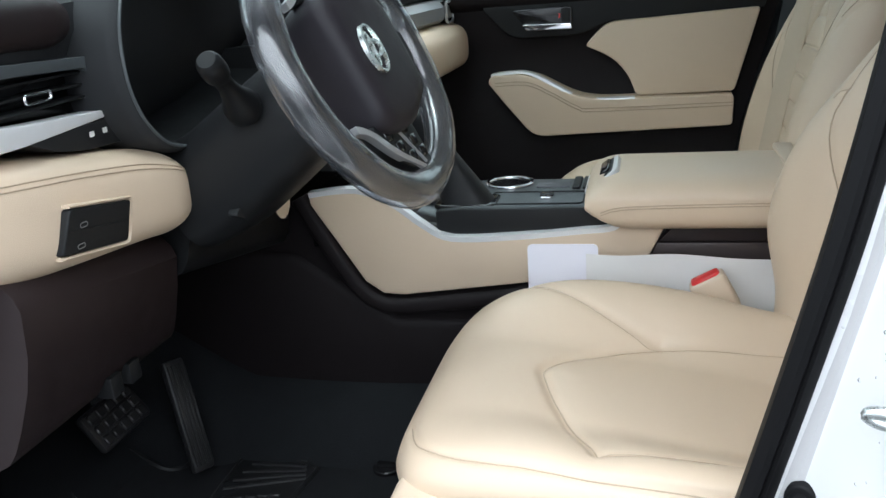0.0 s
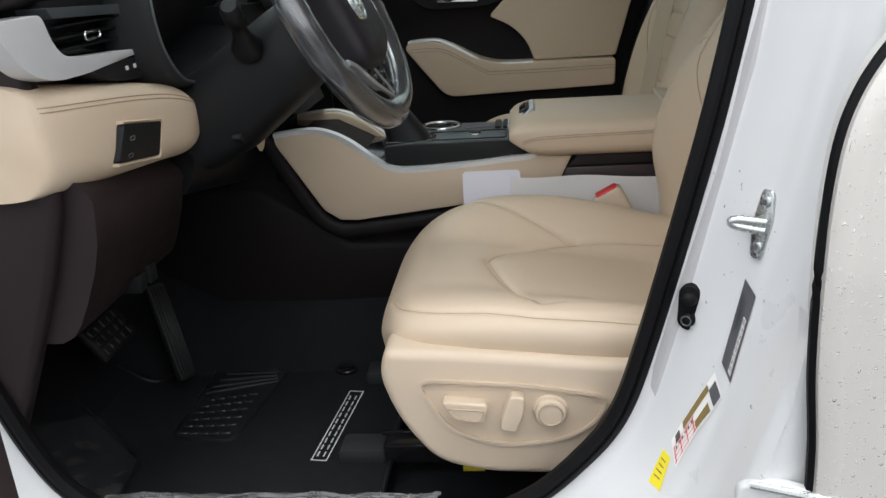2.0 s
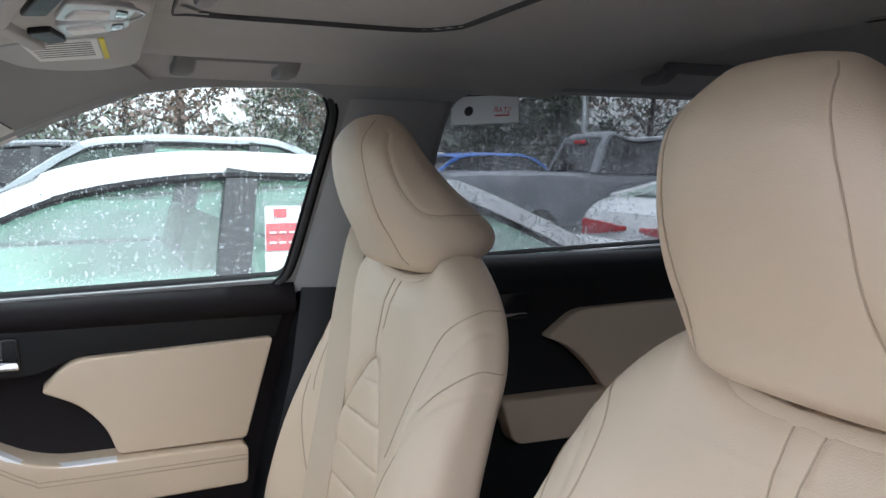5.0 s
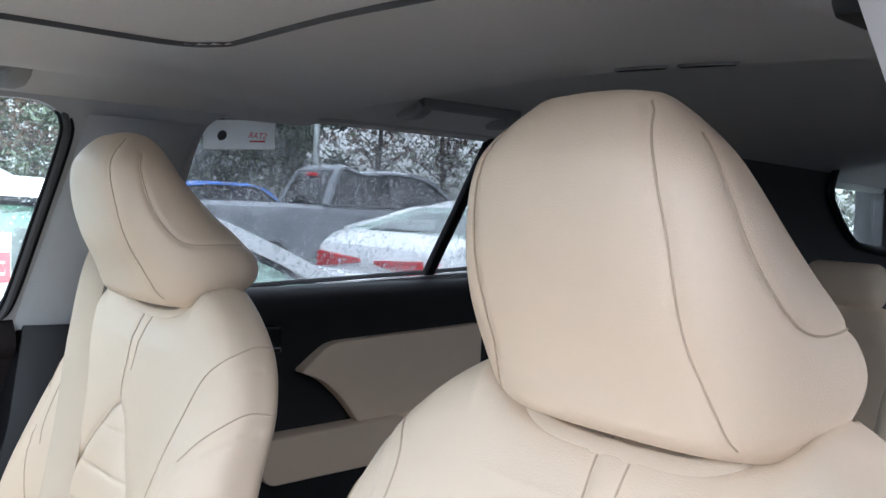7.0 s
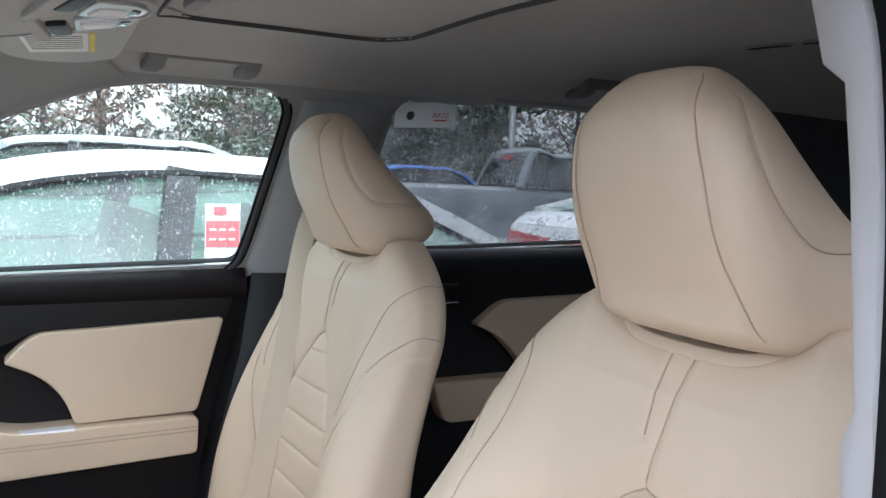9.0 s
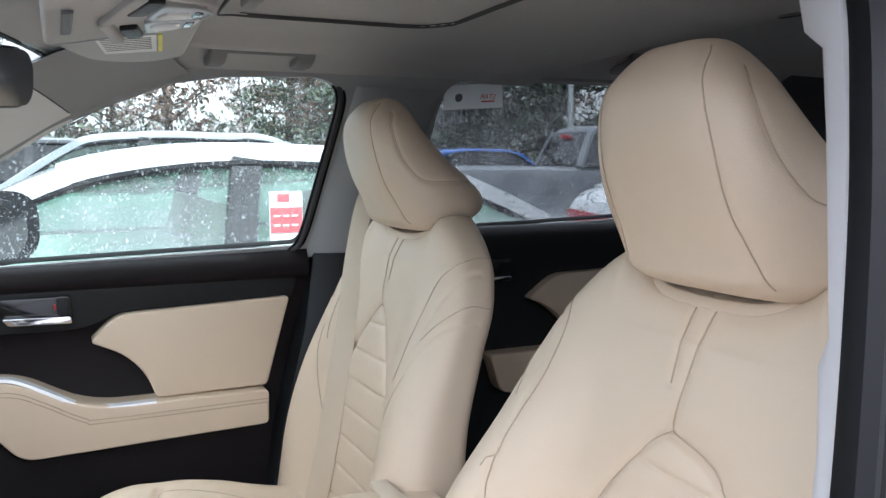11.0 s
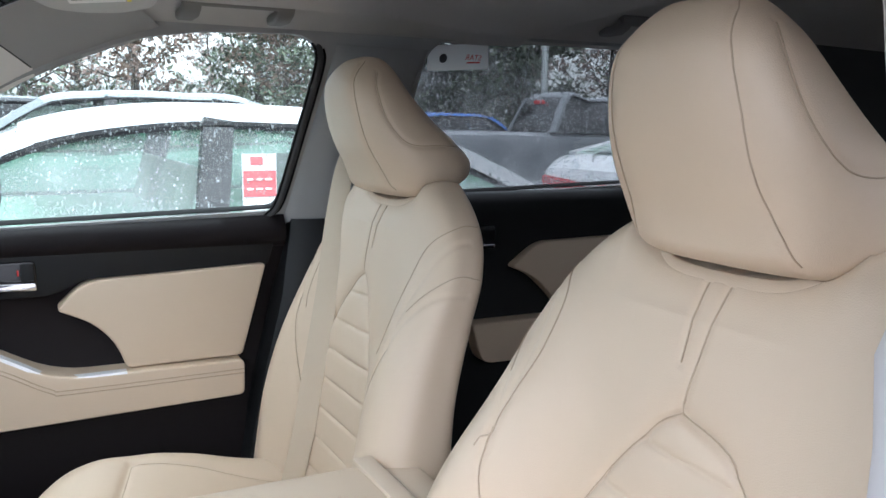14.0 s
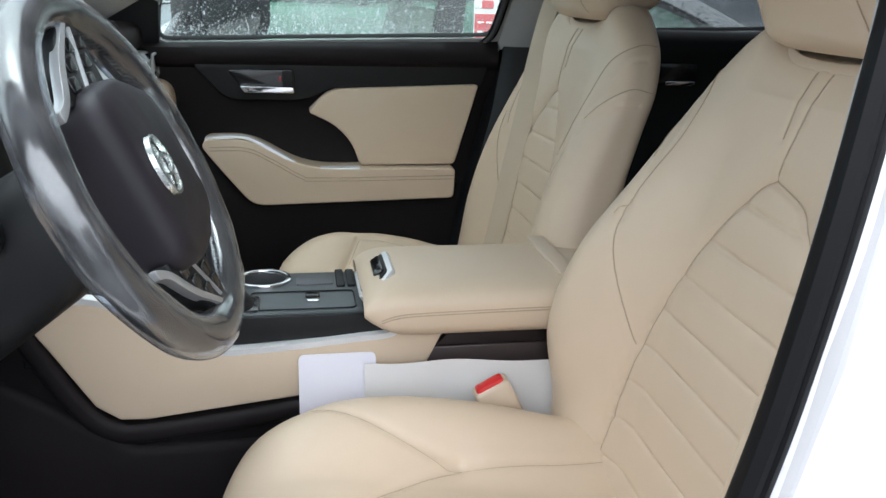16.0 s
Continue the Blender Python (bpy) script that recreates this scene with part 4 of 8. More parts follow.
        box(bm, (-0.385, y0 + q - 0.028 + (0.115 if q * out > 0 else 0) * -out, 0.392), (-0.305, y0 + q + 0.03 + (0.115 if q * out > 0 else 0) * -out, 0.425), 0.01)
        part("rail_cover", bm, DASHTOP, rail)
    if switches:
        bm = B()
        rim = [(a, b) for a, b in round_poly([(-0.224, 0.644), (-0.06, 0.632), (0.040, 0.614), (0.024, 0.574), (-0.02, 0.548), (-0.10, 0.538), (-0.176, 0.562)], 0.03, 6)]
        sweep(bm, [pl(a, b, -0.0065) for a, b in rim], [(-0.0022, -0.003), (0.0022, -0.003), (0.0014, 0.002), (-0.0014, 0.002)], True, up=(0, 1, 0))
        part("switch_recess_rim", bm, BEIGE_PL, side_skirt)
        bm = B()
        prism(bm, round_poly([(-0.186, 0.618), (-0.120, 0.612), (-0.130, 0.582), (-0.172, 0.588)], 0.01, 4), pl, -0.024, -0.002, 0.004, 3)
        sw = part("recline_switch", bm, BEIGE_PL, side_skirt)
        bm = B()
        sweep(bm, [pl(a, b, -0.0245) for a, b in round_poly([(-0.178, 0.608), (-0.126, 0.603), (-0.135, 0.587), (-0.168, 0.592)], 0.006, 4)], circle(0.0012, 5), True, up=(0, 1, 0))
        part("groove_line", bm, SEAM, sw)
        bm = B()
        prism(bm, round_poly([(-0.092, 0.624), (-0.072, 0.622), (-0.074, 0.596), (-0.086, 0.568), (-0.107, 0.572), (-0.106, 0.586)], 0.008, 4), pl, -0.024, -0.002, 0.004, 3)
        part("seat_switch", bm, BEIGE_PL, side_skirt)
        for r0, d0, d1 in ((0.024, -0.010, -0.002), (0.021, -0.020, -0.008)):
            bm = B()
            prism(bm, [(-0.038 + a, 0.594 + b) for a, b in circle(r0, 28)], pl, d0, d1, 0.003, 2)
            part("lumbar_knob", bm, BEIGE_PL, side_skirt)
        bm = B()
        sweep(bm, [pl(-0.038 + a, 0.594 + b, -0.0205) for a, b in circle(0.016, 28)], circle(0.0012, 5), True, up=(0, 1, 0))
        part("groove_line", bm, SEAM, side_skirt)
    return S


driver_seat = seat("driver_seat", 0.94, -1, "beige leather driver seat with quilted backrest centre, empty", True, 1.0)
passenger_seat = seat("passenger_seat", 1.722, 1, "beige leather passenger seat with a belt before its back", False, 0.0)

# ---- dashboard ----
dash = thing("dashboard", (-0.8, CY, 0.6), "black and brown dashboard with beige leather knee pads", "dashboard")
# black upper pad, across the car
bm = B()
rows = []
for y in np.linspace(0.66, 2.10, 50):
    e = max(0, abs(y - CY) - 0.55) * 0.30
    p = max(0.0, min(1.0, (y - 1.15) / 0.25))
    b = 0.05 * max(0.0, 1 - abs(y - 0.99) / 0.16) * (1 - p)
    rows.append([(-1.25, y, 1.165 - e), (-1.1, y, 1.198 - e), (-0.92, y, 1.214 - e), (-0.75, y, 1.222 - e), (-0.665 + 0.10 * p, y, 1.222 + b * 0.35 - e), (-0.63 + 0.11 * p, y, 1.208 + b * 0.2 - e),
                 (-0.625 + 0.11 * p, y, 1.18 - e), (-0.64 + 0.09 * p, y, 1.14 - e), (-0.68, y, 1.06), (-0.75, y, 0.98), (-0.85, y, 0.9), (-1.25, y, 0.9)])
loft(bm, rows)
part("upper_pad", bm, DASHTOP, dash, "black soft dashboard top", 50)


def roll(ya, yb, x0, x1, z0, z1, hx, hz, tip=0.80, ease=1.0):
    """A padded roll from ya to yb with a rounded far end."""
    bm = B()
    rings = []
    for i in range(48):
        t = i / 47
        k = math.sqrt(max(0.015, 1 - max(0, (t - tip) / (1.004 - tip)) ** 2))
        cx, cz = x0 + (x1 - x0) * t ** ease, z0 + (z1 - z0) * t
        rings.append([(cx + hx * (0.55 + 0.45 * k) * c, ya + (yb - ya) * t, cz + hz * k * s + 0.010 * (c < -0.2)) for c, s in (sup(2 * math.pi * j / 44, 0.66) for j in range(44))])
    loft(bm, rings)
    return bm


bm = B()
rings = []
for i in range(56):
    t = i / 55
    k = math.sqrt(max(0.012, 1 - max(0, (t - 0.80) / 0.204) ** 2.2))
    cx, cz = -0.716 + 0.082 * t ** 0.6, 1.004 - 0.030 * t - 0.016 * max(0, t - 0.7)
    hz_ = 0.068 - 0.014 * t
    rings.append([(cx + 0.088 * (0.55 + 0.45 * k) * c, 0.600 + 0.335 * t, cz + hz_ * k * s_ + 0.012 * (c < -0.2) + 0.006 * max(0, s_) * (1 - t)) for c, s_ in (sup(2 * math.pi * j / 56, 0.56) for j in range(56))])
loft(bm, rings)
kp = part("knee_pad", bm, BEIGE, dash, "beige leather roll with a double seam", 60)
kt = BVHTree.FromPolygons([v.co for v in kp.data.vertices], [p.vertices for p in kp.data.polygons])
for dz in (0.0, 0.0055):
    thread("seam", [[(p.x, p.y) for p in smooth_line([(0.605, 1.043 + dz, 0), (0.68, 1.037 + dz, 0), (0.76, 1.029 + dz, 0), (0.84, 1.017 + dz, 0), (0.90, 1.000 + dz * 0.7, 0), (0.925, 0.988 + dz * 0.5, 0)], 8)]], kt, lambda a, b: ((-0.3, a, b), (-1, 0, 0)), kp, SEAM, r=0.0009)
part("knee_pad", roll(2.12, 1.50, -0.515, -0.53, 1.020, 1.02, 0.072, 0.058), BEIGE, dash, "beige leather pad before the passenger", 60)
# switch panel in the near knee pad
bm = B()
slant = lambda a, b, d: (-0.5750 + (b - 1.0) * 0.14 + 0.14 * (a - 0.75) + d, a - 0.014, b + 0.003)
prism(bm, round_poly([(0.722, 1.003), (0.811, 0.989), (0.803, 0.943), (0.706, 0.956)], 0.004, 3), slant, -0.012, 0.003, 0.002)
pan = part("switch_panel", bm, BLACK, dash, "small black switch panel")
bm = B()
sweep(bm, [slant(a, b, 0.003) for a, b in ((0.722, 1.0065), (0.77, 0.9988), (0.811, 0.992), (0.8138, 0.988), (0.8105, 0.965), (0.806, 0.941), (0.802, 0.9395), (0.755, 0.946), (0.706, 0.9525))], [(-0.0015, -0.012), (0.003, -0.014), (0.0022, -0.0015), (0.0, 0.0), (-0.0015, -0.0015)], up=(1, 0, 0))
part("panel_rim", bm, BEIGE, pan, "raised beige rim round the switches", 60)
for zz, yy in ((0.994, 0.738), (0.972, 0.732)):
    bm = B()
    sweep(bm, [slant(yy + a, zz - 0.012 + b, 0.0034) for a, b in rrect(0.010, 0.005, 0.002, 3)], circle(0.0005, 4), True, up=(1, 0, 0))
    part("pictogram", bm, HANDLEGREY, pan)
bm = B()
prism(bm, [(0.718, 0.978), (0.80, 0.9665), (0.80, 0.968), (0.718, 0.9795)], slant, 0.0028, 0.0036, 0)
part("button_gap", bm, BLACK, pan)
# brown lower panel, folding forwards below, with a hatch
bm = B()
rows = []
for t in np.linspace(0, 1, 20):
    q = [(-0.68, 0.0, 0.995 - 0.045 * t), (-0.622, 0.0, 0.955 - 0.042 * t), (-0.604, 0.0, 0.938 - 0.042 * t), (-0.598, 0.0, 0.922 - 0.042 * t), (-0.604, 0.006, 0.87), (-0.616, 0.015, 0.83), (-0.636, 0.030, 0.785), (-0.652, 0.042, 0.755), (-0.664, 0.048, 0.740), (-0.682, 0.052, 0.731), (-0.95, 0.06, 0.735), (-0.95, 0.0, 0.95)]
    rows.append([(x, 0.632 + (0.283 + w) * t, z) for x, w, z in q])
loft(bm, rows)
lowp = part("lower_panel", bm, DASHBROWN, dash, "dark brown lower dashboard panel with a small hatch", 30)
def on_low(a, b, d):      # on the sloping face: a across, b down the slope
    p, q = Vector((-0.599, 0, 0.895)), Vector((-0.642, 0, 0.765))
    v = (q - p).normalized()
    n = Vector((-v.z, 0, v.x)) * -1
    o = p + v * b + n * d
    return (o.x, a, o.z)
bm = B()
sweep(bm, [on_low(a, b, 0.0035) for a, b in round_poly([(0.665, 0.006), (0.835, 0.012), (0.845, 0.075), (0.80, 0.112), (0.69, 0.116)], [0.004, 0.006, 0.02, 0.03, 0.02], 4)], circle(0.0014, 5), True, up=(1, 0, 0.6))
part("hatch_line", bm, BLACK, lowp)
bm = B()
prism(bm, rrect(0.055, 0.022, 0.010, 5), lambda a, b, d: on_low(0.762 + a, 0.058 + b, d), -0.003, 0.006, 0.003)
part("hatch_grip", bm, DASHBROWN, lowp)
for yy in (0.80, 0.84):
    bm = B()
    box(bm, (-0.668, yy - 0.012, 0.735), (-0.640, yy + 0.012, 0.764), 0.003)
    part("vent_slot", bm, BLACK, lowp)
# foot of the front pillar
bm = B()
prism(bm, round_poly([(-0.655, 1.125), (-0.634, 1.06), (-0.632, 0.93), (-0.665, 0.83), (-0.72, 0.70), (-0.765, 0.60), (-0.80, 0.52), (-1.02, 0.52), (-1.02, 1.16), (-0.70, 1.16)], [0.01, 0.03, 0.03, 0.05, 0.05, 0.04, 0.02, 0.02, 0.02, 0.02], 4), lambda a, b, d: (a, 0.612 + d, b), 0.0, 0.035, 0.012, 3)
part("pillar_foot", bm, DASHBROWN, dash, "dark brown cover at the foot of the pillar")
# side vent with its silver frame
bm = B()
flare = round_poly([(0.54, 1.150), (0.632, 1.152), (0.642, 1.120), (0.658, 1.101), (0.70, 1.0955), (0.836, 1.0885), (0.8375, 1.0805), (0.70, 1.0745), (0.635, 1.074), (0.590, 1.088), (0.563, 1.118)], [0.006, 0.01, 0.02, 0.015, 0.02, 0.002, 0.002, 0.02, 0.03, 0.02, 0.02], 4)
prism(bm, flare, lambda a, b, d: (-0.605 - 0.10 * max(0, 0.70 - a) + d, a, b), -0.03, 0.0, 0.005, 3)
vt = part("air_vent", bm, SILVER, dash, "silver framed side air vent")
bm = B()
prism(bm, round_poly([(0.645, 1.158), (0.835, 1.150), (0.848, 1.135), (0.846, 1.088), (0.838, 1.088), (0.836, 1.128), (0.826, 1.138), (0.655, 1.145)], 0.003, 3), lambda a, b, d: (-0.612 + d, a, b), -0.04, 0.0, 0.004, 2)
part("vent_frame", bm, GREYTOP, vt)
bm = B()
prism(bm, round_poly([(0.645, 1.15), (0.84, 1.144), (0.842, 1.088), (0.70, 1.086), (0.66, 1.11)], 0.004, 3), lambda a, b, d: (d, a, b), -0.68, -0.642, 0.001)
part("vent_box", bm, GLOSSBLACK, vt)
for z in (1.106, 1.120, 1.134):
    bm = B()
    box(bm, (-0.645, 0.668, z - 0.0015), (-0.620, 0.838, z + 0.0015), 0.001)
    part("vane", bm, BLACK, vt)
bm = B()
sweep(bm, [(-0.613, 0.745 + a, 1.118 + b) for a, b in rrect(0.040, 0.009, 0.004, 4)], circle(0.0018, 6), True, up=(1, 0, 0))
part("vent_tab", bm, CHROME, vt)
# small switch plate between the vent and the knee pad
bm = B()
prism(bm, round_poly([(0.70, 1.078), (0.885, 1.078), (0.885, 1.046), (0.80, 1.050), (0.75, 1.058)], 0.010, 3), lambda a, b, d: (-0.606 + d, a, b), -0.05, 0.0, 0.003)
sp = part("switch_plate", bm, DASHBLACK, dash)
for yy in (0.808, 0.832):
    bm = B()
    prism(bm, rrect(0.008, 0.006, 0.001, 2), lambda a, b, d: (-0.606 + d, yy + a, 1.066 + b), 0.0, 0.0008, 0)
    part("pictogram", bm, LABEL, sp)
# brown pad above the vent
part("side_pad", roll(0.56, 0.852, -0.705, -0.70, 1.192, 1.192, 0.090, 0.036, 0.78), DASHBROWN, dash, "dark brown padded dashboard shoulder", 60)
# instrument hood: a deep frame with a rounded outline
HOOD = [(0.843, 1.11), (0.852, 1.17), (0.882, 1.218), (0.92, 1.238), (1.19, 1.240), (1.228, 1.222), (1.245, 1.165), (1.235, 1.10), (1.13, 1.052), (0.985, 1.028), (0.905, 1.034), (0.862, 1.064)]
hl = smooth_line([(a, b, 0) for a, b in HOOD], 6, True)
bm = B()
rings = []
for d, k in ((-0.66, 1.10), (-0.585, 1.10), (-0.573, 1.075), (-0.570, 1.04), (-0.572, 1.015)):
    rings.append([(d - 0.10 * (p.y - 1.14), 0.98 + (p.x - 0.98) * k, 1.138 + (p.y - 1.138) * k) for p in hl])
loft(bm, rings, cap=False)
hd = part("instrument_hood", bm, DASHTOP, dash, "black hood round the instruments", 50)
bm = B()
loft(bm, [[(d - 0.10 * (p.y - 1.14), 0.98 + (p.x - 0.98) * k, 1.138 + (p.y - 1.138) * k) for p in hl] for d, k in ((-0.572, 1.015), (-0.60, 0.99), (-0.72, 0.93))], cap=False)
part("instrument_well", bm, BLACK, hd, "deep black instrument well", 50)
bm = B()
sweep(bm, [(-0.5695 - 0.10 * (p.y - 1.14), 0.98 + (p.x - 0.98) * 1.03, 1.138 + (p.y - 1.138) * 1.03) for p in hl], circle(0.0022, 6), True, up=(1, 0, 0))
part("hood_edge", bm, GREYTOP, hd)
bm = B()
prism(bm, [(0.98 + (p.x - 0.98) * 0.95, 1.138 + (p.y - 1.138) * 0.95) for p in hl], lambda a, b, d: (d - 0.10 * (b - 1.14), a, b), -0.72, -0.71, 0)
part("instrument_face", bm, GLOSSBLACK, hd)
for y in (0.925, 1.035):
    bm = B()
    sweep(bm, [(-0.708, y + a, 1.128 + b) for a, b in circle(0.050, 40)], circle(0.0016, 6), True, up=(1, 0, 0))
    part("gauge_ring", bm, GREYTOP, hd)
    bm = B()
    tube(bm, [(-0.707, y - 0.006, 1.12), (-0.707, y - 0.030, 1.098)], 0.0012, 5)
    part("needle", bm, LABEL, hd)
# passenger side: silver blade with an outlet, brown pad over it
bm = B()
rows = []
for t in np.linspace(0, 1, 16):
    y = 1.52 + 0.60 * t
    x = -0.525 + 0.03 * t
    rows.append([(x, y, 1.082), (x + 0.014, y, 1.092), (x + 0.016, y, 1.120), (x, y, 1.136), (x - 0.06, y, 1.14), (x - 0.06, y, 1.08)])
loft(bm, rows)
part("trim_blade", bm, SATIN, dash, "satin silver dashboard blade")
bm = B()
sweep(bm, [(-0.478, 2.085 + a, 1.106 + b) for a, b in rrect(0.070, 0.050, 0.012, 4)], circle(0.0035, 8), True, up=(1, 0, 0))
ou = part("outlet_ring", bm, SATIN, dash)
bm = B()
prism(bm, rrect(0.064, 0.052, 0.012, 4), lambda a, b, d: (-0.484 + d, 2.085 + a, 1.106 + b), -0.02, 0.0, 0)
part("outlet_well", bm, GLOSSBLACK, ou)
part("passenger_pad", roll(2.12, 1.50, -0.575, -0.60, 1.165, 1.175, 0.072, 0.034), DASHBROWN, dash, "dark brown pad over the silver blade", 60)
# centre screen and stack
bm = B()
prism(bm, rrect(0.30, 0.165, 0.012, 4), lambda a, b, d: (-0.520 - 0.22 * b + d, 1.340 + a, 1.190 + b), -0.014, 0.010, 0.004)
sc = part("screen", bm, BLACK, dash, "gloss black centre screen")
bm = B()
prism(bm, rrect(0.282, 0.148, 0.006, 3), lambda a, b, d: (-0.520 - 0.22 * b + d, 1.340 + a, 1.190 + b), 0.0095, 0.0115, 0)
part("screen_glass", bm, GLOSSBLACK, sc)
bm = B()
rows = []
for t in np.linspace(0, 1, 10):
    z = 1.12 - 0.21 * t
    x = -0.56 + 0.06 * t ** 1.5
    w = 0.15 - 0.045 * t
    rows.append([(x, 1.355 - w, z), (x + 0.015, 1.355 - w + 0.02, z), (x + 0.015, 1.355 + w - 0.02, z), (x, 1.355 + w, z), (-0.95, 1.355 + w, z), (-0.95, 1.355 - w, z)])
loft(bm, rows)
part("centre_panel", bm, DASHBLACK, dash)
bm = B()
rows = []
for t in np.linspace(0, 1, 12):
    y = 0.93 + 0.32 * t
    zb = 0.845 - 0.062 * t
    rows.append([(-0.68, y, 1.00), (-0.60, y, 0.995), (-0.582, y, 0.965), (-0.584, y, 0.90), (-0.594, y, zb + 0.022), (-0.604, y, zb + 0.006), (-0.62, y, zb), (-0.9, y, zb + 0.01), (-0.9, y, 1.0)])
loft(bm, rows)
part("knee_cover", bm, BLACK, dash, "black cover below the steering column", 50)
bm = B()
rows = []
for t in np.linspace(0, 1, 10):
    rows.append([(-0.53 - 0.06 * t, 1.11 + 0.15 * t + a, 0.90 + 0.055 * t + b) for a, b in circle(0.028, 12)])
loft(bm, rows)
part("knee_bar", bm, BEIGE, dash, "beige leather knee bar")

# ---- steering column and wheel ----
TILT_W, YAW_W = radians(25.6), radians(-5.7)
AX = Vector((math.cos(TILT_W) * math.cos(YAW_W), math.cos(TILT_W) * math.sin(YAW_W), math.sin(TILT_W)))        # towards the driver
HUB = Vector((-0.335, 0.967, 1.114))
SD = Vector((0, 0, 1)).cross(AX).normalized()
UP = AX.cross(SD).normalized()
col = thing("steering_column", (-0.55, 0.967, 0.95), "black steering column shroud with a lever", "steering column")
bm = B()
rings = []
for d, w, h, dz in ((-0.030, 0.05, 0.05, 0), (-0.05, 0.068, 0.062, -0.006), (-0.10, 0.072, 0.068, -0.016), (-0.18, 0.076, 0.072, -0.030), (-0.24, 0.080, 0.074, -0.040), (-0.30, 0.085, 0.075, -0.040)):
    c = HUB + AX * d + UP * dz
    rings.append([c + SD * w * a + UP * h * b for a, b in (sup(2 * math.pi * j / 36, 0.62) for j in range(36))])
loft(bm, rings)
part("shroud", bm, BLACK, col, "", 60)
bm = B()
base, tip = Vector((-0.462, 0.905, 1.070)), Vector((-0.452, 0.815, 1.140))
rings = []
for t, r in ((0, 0.022), (0.12, 0.023), (0.30, 0.015), (0.5, 0.0105), (0.66, 0.0110), (0.72, 0.0145), (0.80, 0.0155), (0.92, 0.0150), (0.965, 0.0135), (1.0, 0.0105)):
    c = base.lerp(tip, t)
    v = (tip - base).normalized()
    s = v.cross(Vector((1, 0, 0))).normalized()
    u = s.cross(v)
    rings.append([c + s * r * math.cos(f) + u * r * math.sin(f) for f in np.linspace(0, 2 * math.pi, 20, endpoint=False)])
loft(bm, rings)
part("indicator_lever", bm, BLACK, col, "black indicator lever", 50)
bm = B()
prism(bm, round_poly([(0.90, 0.94), (0.93, 0.955), (0.955, 0.94), (0.93, 0.925)], 0.006, 3), lambda a, b, d: (-0.498 + d, a, b), -0.01, 0.004, 0.002)
part("column_screw", bm, DASHBLACK, col)

wheel = thing("steering_wheel", tuple(HUB), "black steering wheel wrapped in creased clear plastic film", "steering wheel")
def on_wheel(a, b, d):      # the wheel stands turned by a quarter
    return HUB + UP * a - SD * b + AX * d
R = 0.170
bm = B()
sweep(bm, [on_wheel(R * math.cos(t), R * math.sin(t), 0) for t in np.linspace(0, 2 * math.pi, 72, endpoint=False)], circle(0.0160, 14), True, up=tuple(AX))
rim = part("rim", bm, BLACK, wheel, "black stitched leather rim")
bm = B()
for t in np.linspace(0, 2 * math.pi, 150, endpoint=False):
    p, q = on_wheel((R - 0.0162) * math.cos(t), (R - 0.0162) * math.sin(t), 0.003), on_wheel((R - 0.0162) * math.cos(t + 0.02), (R - 0.0162) * math.sin(t + 0.02), -0.003)
    tube(bm, [p, q], 0.0008, 4)
tagged(part("rim_stitch", bm, GREYTOP, rim), kind="stuff")
bm = B()
rings = []
for i in range(200):
    t = 2 * math.pi * i / 200
    rr = R + 0.0015 * math.sin(5 * t)
    c = on_wheel(rr * math.cos(t), rr * math.sin(t), 0)
    rad = on_wheel(math.cos(t), math.sin(t), 0) - HUB
    ring = []
    for j in range(28):
        f = 2 * math.pi * j / 28
        q = 0.0210 + 0.0012 * noise.noise(Vector((math.cos(t) * 3, math.sin(t) * 3, f * 0.9))) + 0.0004 * noise.noise(Vector((math.cos(t) * 14, math.sin(t) * 14, f * 1.5 + 4)))
        ring.append(c + rad * math.cos(f) * q * 1.06 + AX * math.sin(f) * q)
    rings.append(ring)
rows = [[bm.verts.new(p) for p in r] for r in rings]
for a, b in zip(rows, rows[1:] + rows[:1]):
    for i in range(28):
        bm.faces.new((a[i], a[(i + 1) % 28], b[(i + 1) % 28], b[i]))
part("plastic_wrap", bm, FILM, wheel, "crinkled clear plastic wrapping", 80)
# loose end of the wrapping
bm = B()
rows = []
for i in range(8):
    rows.append([on_wheel(0.020 + 0.012 * k, -0.150 + 0.011 * i, 0.016 + 0.004 * math.sin(i * 1.3 + k)) for k in range(5)])
loft(bm, rows, cap=False, closed=False)
part("wrap_flap", bm, FILM, wheel, "loose flap of wrapping")
# hub pad
bm = B()
pad = round_poly([(-0.094, 0.072), (0.084, 0.080), (0.096, 0.0), (0.066, -0.082), (-0.066, -0.086), (-0.102, -0.005)], 0.03, 6)
rings = []
for d, k in ((-0.035, 0.90), (-0.01, 0.97), (0.012, 1.0), (0.024, 0.975), (0.031, 0.90), (0.034, 0.75), (0.036, 0.45), (0.0365, 0.15)):
    rings.append([on_wheel(a * k, (b + 0.012) * k - 0.012, d) for a, b in pad])
loft(bm, rings)
hubp = part("airbag_cover", bm, HUBPAD, wheel, "matt black hub cover", 50)
